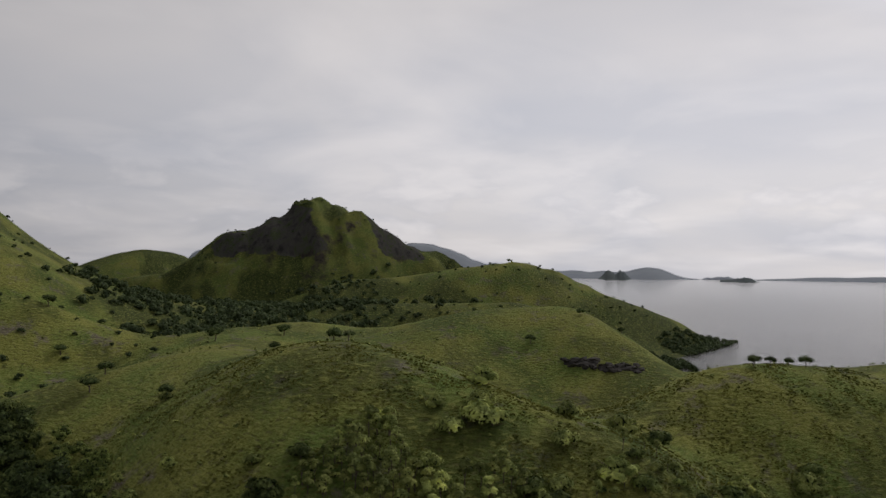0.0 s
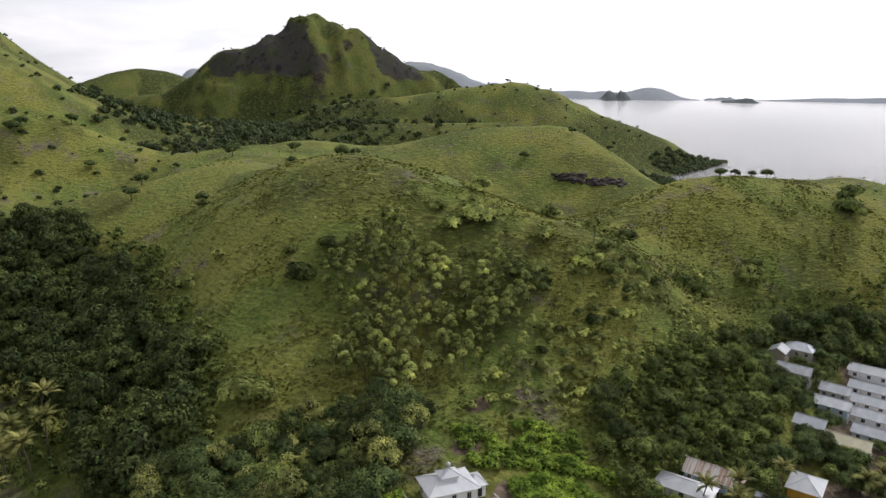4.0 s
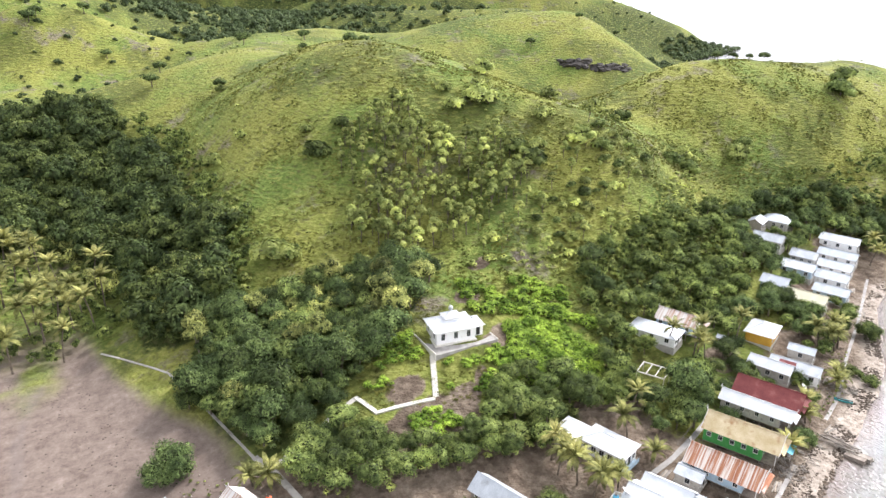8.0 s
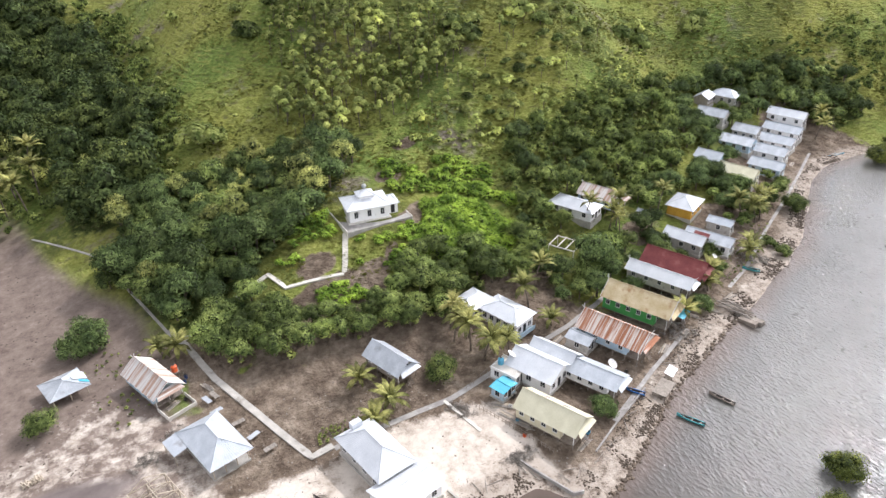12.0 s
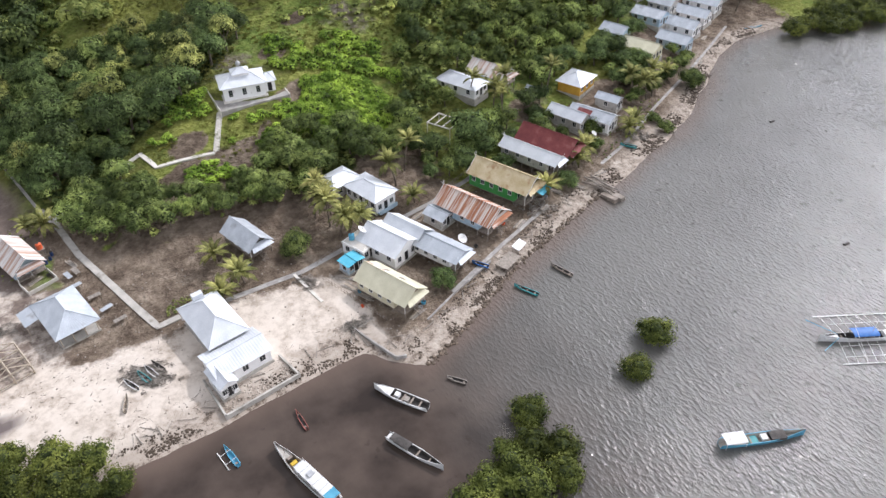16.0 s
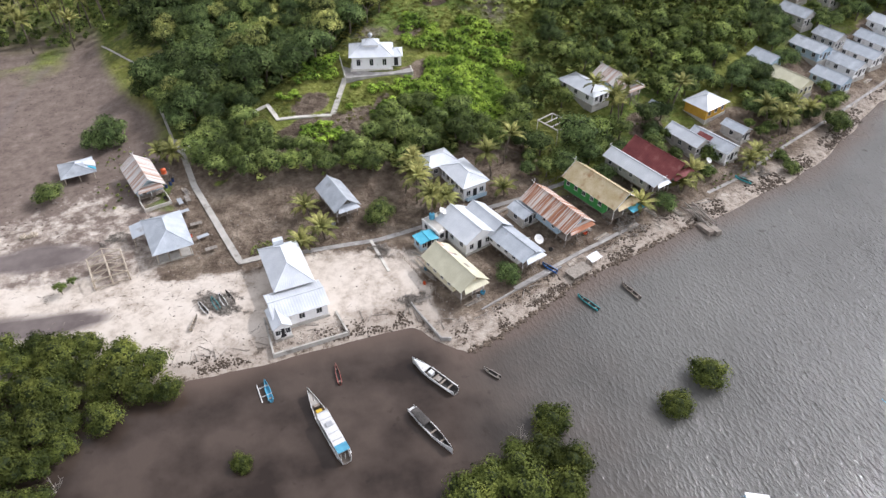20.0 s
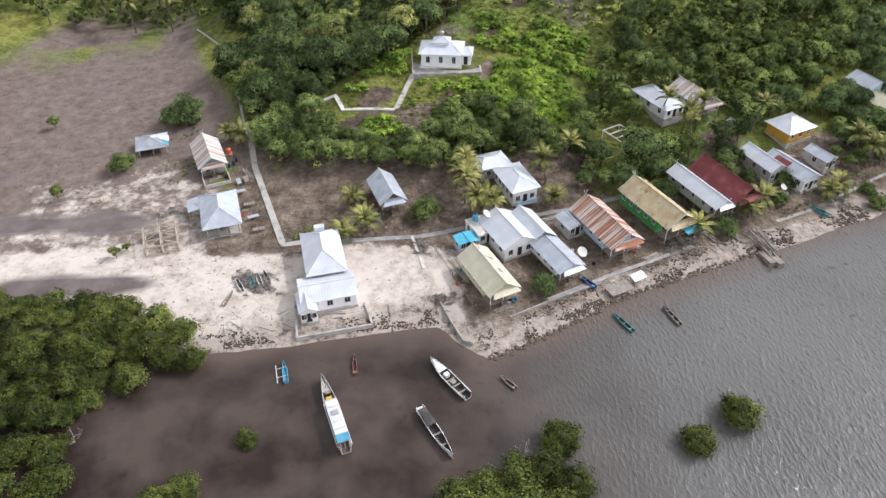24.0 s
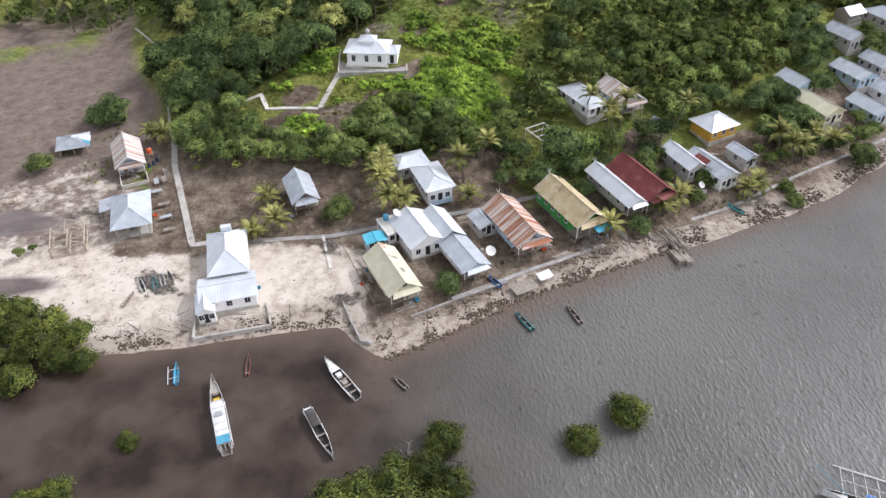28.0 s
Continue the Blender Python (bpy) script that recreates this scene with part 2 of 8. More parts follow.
def leafy(name, dark, light, vary=0.38, island=0.35):
    """Foliage: each leaf clump differs a little, each plant differs a little more; thin leaves let light through."""
    m = bpy.data.materials.new(name)
    m.use_nodes = True
    t = m.node_tree
    p = t.nodes["Principled BSDF"]
    p.inputs["Roughness"].default_value = 0.7
    p.inputs["Specular IOR Level"].default_value = 0.1
    ge = t.nodes.new("ShaderNodeNewGeometry")
    tc = t.nodes.new("ShaderNodeTexCoord")
    nz = t.nodes.new("ShaderNodeTexNoise")
    nz.inputs["Scale"].default_value = 0.7
    t.links.new(tc.outputs["Object"], nz.inputs["Vector"])
    ad = t.nodes.new("ShaderNodeMath")
    ad.operation = "MULTIPLY_ADD"
    ad.inputs[1].default_value = 0.17
    t.links.new(ge.outputs["Random Per Island"], ad.inputs[0])
    sb = t.nodes.new("ShaderNodeMath")
    sb.operation = "MULTIPLY_ADD"
    sb.inputs[1].default_value, sb.inputs[2].default_value = 1.15, -0.22
    t.links.new(nz.outputs[0], sb.inputs[0])
    t.links.new(sb.outputs[0], ad.inputs[2])
    rp = t.nodes.new("ShaderNodeValToRGB")
    rp.color_ramp.elements[0].color, rp.color_ramp.elements[1].color = (*dark, 1), (*light, 1)
    rp.color_ramp.elements[0].position, rp.color_ramp.elements[1].position = 0.18, 0.80
    t.links.new(ad.outputs[0], rp.inputs[0])
    oi = t.nodes.new("ShaderNodeObjectInfo")
    mr = t.nodes.new("ShaderNodeMapRange")
    mr.inputs[3].default_value, mr.inputs[4].default_value = 1 - vary, 1 + vary
    t.links.new(oi.outputs["Random"], mr.inputs[0])
    # neighbouring crowns differ in tone and hue
    bg = t.nodes.new("ShaderNodeTexNoise")
    bg.inputs["Scale"].default_value, bg.inputs["Detail"].default_value = 0.17, 2.0
    t.links.new(ge.outputs["Position"], bg.inputs["Vector"])
    bv = t.nodes.new("ShaderNodeMapRange")
    bv.inputs[1].default_value, bv.inputs[2].default_value = 0.32, 0.68
    bv.inputs[3].default_value, bv.inputs[4].default_value = 0.55, 1.5
    t.links.new(bg.outputs[0], bv.inputs[0])
    vv = t.nodes.new("ShaderNodeMath")
    vv.operation = "MULTIPLY"
    t.links.new(mr.outputs[0], vv.inputs[0])
    t.links.new(bv.outputs[0], vv.inputs[1])
    bh = t.nodes.new("ShaderNodeMapRange")
    bh.inputs[1].default_value, bh.inputs[2].default_value = 0.3, 0.7
    bh.inputs[3].default_value, bh.inputs[4].default_value = 0.508, 0.482
    t.links.new(bg.outputs[0], bh.inputs[0])
    hs = t.nodes.new("ShaderNodeHueSaturation")
    t.links.new(bh.outputs[0], hs.inputs["Hue"])
    t.links.new(vv.outputs[0], hs.inputs["Value"])
    t.links.new(rp.outputs[0], hs.inputs["Color"])
    t.links.new(hs.outputs[0], p.inputs["Base Color"])
    tr = t.nodes.new("ShaderNodeBsdfTranslucent")
    t.links.new(hs.outputs[0], tr.inputs["Color"])
    ms = t.nodes.new("ShaderNodeMixShader")
    ms.inputs[0].default_value = 0.2
    t.links.new(p.outputs[0], ms.inputs[1])
    t.links.new(tr.outputs[0], ms.inputs[2])
    t.links.new(ms.outputs[0], t.nodes["Material Output"].inputs["Surface"])
    return m


M_LEAF = leafy("broad_leaf", (0.019, 0.042, 0.012), (0.33, 0.415, 0.125))
M_LEAF_PALE = leafy("pale_green_leaf", (0.105, 0.15, 0.038), (0.62, 0.68, 0.215))
M_LEAF_DEEP = leafy("deep_green_leaf", (0.010, 0.025, 0.009), (0.225, 0.31, 0.105))
M_LEAF_GOLD = leafy("flowering_leaf", (0.06, 0.085, 0.024), (0.66, 0.69, 0.22))
M_SCRUB = leafy("bright_scrub_leaf", (0.10, 0.20, 0.020), (0.52, 0.72, 0.12))
M_MANG = leafy("mangrove_leaf", (0.015, 0.027, 0.0065), (0.21, 0.245, 0.056))
M_LEAF_LITE = leafy("light_green_leaf", (0.036, 0.068, 0.016), (0.35, 0.435, 0.12))
# distance haze is painted into this leaf as a lifted grey-green
M_LEAF_FAR = leafy("haze_tinted_far_leaf", (0.045, 0.072, 0.034), (0.17, 0.225, 0.095))
M_PALM = leafy("palm_leaf", (0.070, 0.086, 0.025), (0.43, 0.425, 0.14))
M_GRASS = leafy("grass_blade", (0.17, 0.19, 0.042), (0.34, 0.35, 0.092))
# inner twigs, with the shade between leaves painted into their dark colour
M_TWIG_SHADE = surf("inner_twig_shade", (0.016, 0.024, 0.009), (0.06, 0.08, 0.026), 1.2, 0.95, 0.4, 5)
M_BARK = surf("bark", (0.07, 0.055, 0.04), (0.22, 0.18, 0.14), 1.5, 0.9, 0.4)
M_DEADWOOD = surf("bleached_deadwood", (0.16, 0.14, 0.12), (0.42, 0.38, 0.33), 2, 0.85, 0.4)
M_ZINC = surf("corrugated_zinc", (0.36, 0.39, 0.42), (0.60, 0.63, 0.66), 0.5, 0.42, 0.15, 5, 0.35, 0.1, (0.27, 0.26, 0.26), 0.35, 0.66)
M_ZINC_WHITE = surf("pale_zinc", (0.56, 0.59, 0.62), (0.76, 0.785, 0.81), 0.4, 0.45, 0.1, 5, 0.1, 0.06, (0.45, 0.46, 0.47), 0.3, 0.72)
M_ZINC_BLUE = surf("bluish_zinc", (0.40, 0.44, 0.48), (0.60, 0.635, 0.67), 0.5, 0.42, 0.15, 5, 0.3, 0.08, (0.33, 0.33, 0.34), 0.4, 0.68)
M_RUST = surf("rusty_zinc", (0.27, 0.085, 0.035), (0.48, 0.25, 0.15), 0.7, 0.75, 0.25, 6, 0.05, 0.1, (0.66, 0.60, 0.54), 0.9, 0.53, stretch=(3.2, 0.14, 0.14))
M_RUST_PALE = surf("streaked_rusty_zinc", (0.36, 0.20, 0.13), (0.56, 0.48, 0.42), 0.8, 0.7, 0.2, 6, 0.15, 0.15, (0.62, 0.60, 0.57), 0.8, 0.5, stretch=(3.2, 0.14, 0.14))
M_RED_ROOF = surf("dark_red_sheet", (0.13, 0.030, 0.030), (0.24, 0.065, 0.060), 0.6, 0.6, 0.15, 6, 0.1, 0.1, (0.27, 0.12, 0.10), 0.6, 0.66)
M_CREAM_ROOF = surf("cream_sheet", (0.53, 0.50, 0.35), (0.70, 0.67, 0.50), 0.5, 0.55, 0.12, 6, 0.05, 0.05, (0.48, 0.36, 0.24), 0.4, 0.73)
M_TAN_ROOF = surf("weathered_tan_sheet", (0.42, 0.32, 0.16), (0.62, 0.54, 0.36), 0.5, 0.65, 0.15, 6, 0.05, 0.08, (0.36, 0.22, 0.11), 0.6, 0.63)
M_CYAN = surf("turquoise_sheet", (0.07, 0.38, 0.52), (0.13, 0.52, 0.66), 0.7, 0.5, 0.1, 8)
M_WALL_WHITE = surf("whitewashed_wall", (0.80, 0.79, 0.77), (0.89, 0.885, 0.87), 0.8, 0.85, 0.1, 10, stain=(0.45, 0.43, 0.39), stain_scale=0.6, stain_at=0.7)
M_WALL_GREY = surf("bare_render_wall", (0.36, 0.34, 0.31), (0.52, 0.50, 0.46), 0.8, 0.9, 0.2, 9, stain=(0.24, 0.22, 0.2), stain_scale=0.7, stain_at=0.66)
M_WALL_BOARD = surf("weathered_board_wall", (0.20, 0.17, 0.14), (0.38, 0.34, 0.29), 1.0, 0.9, 0.3, 12, stretch=(3, 3, 0.5))
M_WALL_GREEN = surf("green_painted_wall", (0.045, 0.25, 0.055), (0.09, 0.36, 0.10), 0.8, 0.7, 0.1, 9)
M_WALL_YELLOW = surf("ochre_painted_wall", (0.46, 0.25, 0.03), (0.62, 0.37, 0.06), 0.8, 0.7, 0.1, 9)
M_WALL_BLUE = surf("pale_blue_wall", (0.33, 0.46, 0.56), (0.50, 0.62, 0.70), 0.8, 0.75, 0.1, 9, stain=(0.3, 0.34, 0.36), stain_at=0.66)
M_WALL_CREAM = surf("cream_painted_wall", (0.58, 0.53, 0.36), (0.72, 0.67, 0.49), 0.8, 0.75, 0.1, 9)
M_DARK = surf("dark_interior", (0.012, 0.012, 0.013), (0.035, 0.034, 0.032), 1, 0.7, 0.0)
M_GLASS = surf("dark_window_glass", (0.015, 0.018, 0.022), (0.04, 0.045, 0.05), 1, 0.12, 0.0, spec=0.5)
M_TRIM = surf("white_painted_trim", (0.66, 0.65, 0.62), (0.8, 0.79, 0.77), 1, 0.6, 0.05)
M_TIMBER = surf("grey_timber", (0.16, 0.13, 0.105), (0.35, 0.30, 0.25), 1.2, 0.85, 0.3, 10)
M_POLE = surf("raw_pole_wood", (0.34, 0.28, 0.21), (0.56, 0.49, 0.39), 1.5, 0.85, 0.3, 10)
M_CONCRETE = surf("worn_concrete", (0.36, 0.34, 0.30), (0.55, 0.52, 0.47), 0.7, 0.9, 0.3, 7, stain=(0.22, 0.20, 0.17), stain_scale=0.5, stain_at=0.64)
M_CONCRETE_PALE = surf("pale_concrete", (0.55, 0.52, 0.46), (0.74, 0.71, 0.64), 0.7, 0.9, 0.2, 7, stain=(0.36, 0.33, 0.28), stain_scale=0.6, stain_at=0.7)
M_STONE_WET = surf("wet_shore_stone", (0.050, 0.037, 0.027), (0.19, 0.145, 0.105), 1.1, 0.8, 0.4, 6, vary=0.35)
M_STONE = surf("shore_stone", (0.17, 0.145, 0.12), (0.40, 0.355, 0.30), 1.1, 0.92, 0.4, 6, vary=0.3)
M_ROCK = surf("dark_rock", (0.022, 0.020, 0.019), (0.085, 0.075, 0.066), 0.8, 0.9, 0.5, 4)
M_PLATFORM = surf("stained_platform", (0.24, 0.225, 0.21), (0.42, 0.40, 0.37), 0.5, 0.9, 0.2, 5, stain=(0.55, 0.53, 0.50), stain_scale=0.4, stain_at=0.62)
M_METAL = surf("grey_metal", (0.42, 0.43, 0.44), (0.58, 0.59, 0.6), 2, 0.4, 0.05, metal=0.6)
M_WHITE = surf("white_boat_paint", (0.60, 0.60, 0.58), (0.78, 0.78, 0.76), 1.2, 0.5, 0.1, stain=(0.42, 0.38, 0.33), stain_scale=1.1, stain_at=0.68)
M_HULL_DARK = surf("dark_bilge_wood", (0.035, 0.032, 0.03), (0.11, 0.10, 0.09), 1.5, 0.8, 0.2)
M_BOAT_BLUE = surf("sky_blue_boat_paint", (0.06, 0.25, 0.38), (0.12, 0.38, 0.52), 1.2, 0.5, 0.1)
M_BOAT_TEAL = surf("teal_boat_paint", (0.03, 0.22, 0.24), (0.07, 0.34, 0.35), 1.2, 0.5, 0.1)
M_BOAT_NAVY = surf("navy_boat_paint", (0.02, 0.04, 0.11), (0.05, 0.08, 0.2), 1.2, 0.5, 0.1)
M_BOAT_RED = surf("red_boat_paint", (0.20, 0.05, 0.04), (0.36, 0.14, 0.11), 1.2, 0.55, 0.1)
M_TARP = surf("blue_tarpaulin", (0.02, 0.10, 0.33), (0.05, 0.19, 0.50), 1.2, 0.5, 0.2, 3)
M_YELLOW = surf("yellow_paint", (0.52, 0.34, 0.03), (0.66, 0.46, 0.06), 1, 0.6, 0.05)
M_ORANGE = surf("orange_plastic", (0.62, 0.10, 0.03), (0.75, 0.16, 0.06), 1, 0.45, 0.0)
# aerial haze is painted into the next two base colours as grey-blue
M_ISLE = surf("haze_tinted_island", (0.15, 0.18, 0.185), (0.21, 0.235, 0.225), 0.012, 1.0, 0.0, 0.05, spec=0.0)
M_ISLE_FAR = surf("haze_tinted_range", (0.31, 0.345, 0.385), (0.37, 0.40, 0.43), 0.006, 1.0, 0.0, 0.03, spec=0.0)


# ---- helpers for meshes ----
class Shape:
    """Collects corners and faces for one mesh."""

    def __init__(self):
        self.v, self.f, self.m = [], [], []

    def add(self, verts, faces, mi=0):
        n = len(self.v)
        self.v.extend(tuple(p) for p in verts)
        self.f.extend(tuple(i + n for i in face) for face in faces)
        self.m.extend([mi] * len(faces))
        return self

    def box(self, x0, x1, y0, y1, z0, z1, mi=0):
        return self.add([(x, y, z) for z in (z0, z1) for y in (y0, y1) for x in (x0, x1)],
                        [(0, 2, 3, 1), (4, 5, 7, 6), (0, 1, 5, 4), (2, 6, 7, 3), (0, 4, 6, 2), (1, 3, 7, 5)], mi)

    def beam(self, a, b, r, n=6, r2=None, mi=0):
        """A round bar from a to b, tapered from r to r2."""
        a, b = Vector(a), Vector(b)
        d = (b - a).normalized()
        u = d.orthogonal().normalized()
        w = d.cross(u)
        r2 = r if r2 is None else r2
        ring = [math.tau * i / n for i in range(n)]
        vs = [a + (u * math.cos(q) + w * math.sin(q)) * r for q in ring] + [b + (u * math.cos(q) + w * math.sin(q)) * r2 for q in ring]
        fs = [(i, (i + 1) % n, n + (i + 1) % n, n + i) for i in range(n)] + [tuple(range(n))[::-1], tuple(range(n, 2 * n))]
        return self.add(vs, fs, mi)

    def slab(self, corners, t):
        """A flat sheet of thickness t under the given outline."""
        c = [Vector(p) for p in corners]
        nrm = (c[1] - c[0]).cross(c[2] - c[0]).normalized()
        if nrm.z < 0:
            c.reverse()
            nrm = -nrm
        n = len(c)
        vs = c + [p - nrm * t for p in c]
        fs = [tuple(range(n)), tuple(range(2 * n - 1, n - 1, -1))] + [(i, n + i, n + (i + 1) % n, (i + 1) % n) for i in range(n)]
        return self.add(vs, fs)

    def ribbed(self, a, b, c, d, pitch=0.44, amp=0.009, t=0.03):
        """Corrugated sheeting over the outline a-b (eave) and d-c (ridge), ribs running from eave to ridge."""
        a, b, c, d = (Vector(p) for p in (a, b, c, d))
        nrm = (b - a).cross(d - a).normalized()
        if nrm.z < 0:
            nrm = -nrm
        k = max(2, int((b - a).length / pitch) * 2)
        vs = []
        for i in range(k + 1):
            q = i / k
            o = nrm * (amp if i % 2 else -amp)
            vs += [a.lerp(b, q) + o, d.lerp(c, q) + o, a.lerp(b, q) + o - nrm * t, d.lerp(c, q) + o - nrm * t]
        fs = []
        for i in range(k):
            j = 4 * i
            fs += [(j, j + 4, j + 5, j + 1), (j + 2, j + 3, j + 7, j + 6), (j, j + 2, j + 6, j + 4), (j + 1, j + 5, j + 7, j + 3)]
        fs += [(0, 1, 3, 2), (4 * k, 4 * k + 2, 4 * k + 3, 4 * k + 1)]
        return self.add(vs, fs)

    def mesh(self, name, mats, smooth=False):
        me = bpy.data.meshes.new(name)
        me.from_pydata(self.v, [], self.f)
        for mt in (mats if isinstance(mats, (list, tuple)) else [mats]):
            me.materials.append(mt)
        if any(self.m):
            me.polygons.foreach_set("material_index", self.m)
        if smooth:
            me.polygons.foreach_set("use_smooth", [True] * len(me.polygons))
        me.update()
        return me


def part(name, shape, material, parent, label="", at=None, smooth=False):
    """Links a shape, or a ready mesh, as ONE mesh object under a thing or a part."""
    me = shape if isinstance(shape, bpy.types.Mesh) else shape.mesh(name, material, smooth)
    ob = new(name, me)
    ob.parent = parent
    if at is not None:
        ob.matrix_basis = at
    if label:
        ob["label"] = label
    return ob


def thing(name, m, label, category, group="", kind=""):
    ob = new(name)
    ob.matrix_basis = m
    ob.empty_display_size = 0.5
    return tagged(ob, label, category, group, kind)


def solid(name, shape, material, label, category, group="", kind="", m=None, smooth=False):
    ob = new(name, shape if isinstance(shape, bpy.types.Mesh) else shape.mesh(name, material, smooth))
    if m is not None:
        ob.matrix_basis = m
    return tagged(ob, label, category, group, kind)


# ---- the land: shoreline and heights ----
SHORE = [(-600, 60), (-250, 75), (-120, 84), (-75, 81), (-50, 77), (-38, 78.5), (-11.5, 81), (-7, 76.5), (-4, 73), (6, 78), (22, 86.5),
         (48, 96), (58, 99), (75, 105.3), (88, 111.4), (101, 119.5), (120, 131.7), (133, 137.4), (150, 137.5), (172, 128), (200, 124), (300, 112), (430, 160), (520, 300), (560, 420),
         (470, 520), (450, 545), (520, 600), (600, 640), (735, 700), (900, 1000), (1100, 1700), (1500, 2800)]
HILLS = []


def swell(y, x0, *heights):
    for i, h in enumerate(heights):
        HILLS.append((x0 + 44 * i, y, 44, h))


swell(150, -118, -1.3, -1.1, -2.2, 6.4, -8.9, 2.1)
swell(150, 234, 2.8, 2.0, 0.1)
swell(196, -140, 4.4, -5.7, 5.8, 4.0, 9.6, 20.8, -6.6, 9.8, 15.7, 12.3, 4.9)
swell(242, -118, 3.7, -4.9, 10.9, 19.9, 20.8, 11.7, 31.2, 20.9, 17.9, 25.1, 9.0)
swell(288, -140, -2.1, 1.2, -1.6, 25.4, 25.0, 14.2, 2.8, 10.0, 13.0, 7.7, 9.7)
swell(334, -118, 6.0, 7.6, 7.7, 19.1, 20.4, 12.7, 0.5, 7.5, 14.2, 3.0, 8.1)
swell(380, -140, 5.8, 11.7, 16.3, 21.9, 14.8, 9.9, 11.9, 8.8, 24.3, 13.1, 2.9)
swell(426, -118, 14.3, 7.6, 6.4, 18.6, 14.7, 13.4, 26.4, 12.2, 33.0, 13.9, 4.9)
swell(472, -140, 6.0, 11.7, 6.1, 13.1, 22.9, 16.6, 10.7, 22.3, 22.1, 17.0, 5.4)
swell(518, -118, 21.3, 46.0, 19.0, 13.2, 17.0, 17.0, 14.7, 16.4, 3.8, 1.1, 0.1)
HILLS.append((-5, 155, 20, 3.7))
HILLS.append((-5, 147, 8, 0.4))
HILLS.append((-30, 150, 20, 3.3))
HILLS.append((8, 120, 25, -0.9))
HILLS.append((69, 132, 25, 4.1))
HILLS.append((20, 170, 20, 0.0))
HILLS.append((-45, 150, 20, 0.0))
HILLS.append((45, 150, 20, 4.2))
swell(564, -140, 0.0, 0.3, 6.0, 15.3, 7.3, 19.3, 17.7, 7.2, 1.4, 0.1, 0.0)
HILLS.append((70, 205, 24, 1.8))
HILLS.append((92, 214, 24, 5.2))
HILLS.append((60, 232, 24, 0.2))
HILLS.append((88, 240, 24, -4.2))
HILLS.append((115, 232, 24, -3.7))
HILLS.append((48, 250, 24, 0.9))
HILLS.append((110, 205, 24, -0.7))
HILLS.append((30, 262, 24, 0.0))
HILLS.append((205, 420, 24, 0.5))
HILLS.append((240, 400, 24, 0.6))
HILLS.append((180, 440, 24, 4.5))
HILLS.append((150, 470, 24, 0.4))
HILLS.append((270, 380, 24, -1.9))


def inland(x, y):
    """Metres inland of the shoreline (negative: out at sea)."""
    best, side = np.full(np.shape(x), 1e9), np.zeros(np.shape(x))
    for (ax, ay), (bx, by) in zip(SHORE, SHORE[1:]):
        dx, dy = bx - ax, by - ay
        t = np.clip(((x - ax) * dx + (y - ay) * dy) / (dx * dx + dy * dy), 0, 1)
        d = np.hypot(x - ax - t * dx, y - ay - t * dy)
        cr = dx * (y - ay) - dy * (x - ax)
        m = d < best - 1e-6
        best, side = np.where(m, d, best), np.where(m, np.sign(cr), side)
    return best * side


def ease(a, b, v):
    t = np.clip((v - a) / (b - a), 0, 1)
    return t * t * (3 - 2 * t)


def wave_noise(x, y, size, seed):
    """Smooth value noise on a lattice, about -1..1."""
    gx, gy = x / size, y / size
    ix, iy = np.floor(gx), np.floor(gy)
    fx, fy = gx - ix, gy - iy
    fx, fy = fx * fx * (3 - 2 * fx), fy * fy * (3 - 2 * fy)

    def rnd(a, b):
        q = np.sin(a * 127.1 + b * 311.7 + seed * 74.7) * 43758.5453
        return (q - np.floor(q)) * 2 - 1

    return (rnd(ix, iy) * (1 - fx) + rnd(ix + 1, iy) * fx) * (1 - fy) + (rnd(ix, iy + 1) * (1 - fx) + rnd(ix + 1, iy + 1) * fx) * fy


def fractal(x, y, size, seed, octaves=4):
    return sum(wave_noise(x, y, size / 2 ** k, seed + k) / 2 ** k for k in range(octaves))


def ridge(x, y, ax, ay, ah, bx, by, bh, front, back, power=2.0):
    """A crest from a to b; front and back: half-widths on the seaward and the landward side."""
    dx, dy = bx - ax, by - ay
    t = np.clip(((x - ax) * dx + (y - ay) * dy) / (dx * dx + dy * dy), 0, 1)
    d = np.hypot(x - ax - t * dx, y - ay - t * dy)
    r = np.where(dx * (y - ay) - dy * (x - ax) > 0, back, front)
    return (ah + (bh - ah) * t) * np.exp(-(d / r) ** power)


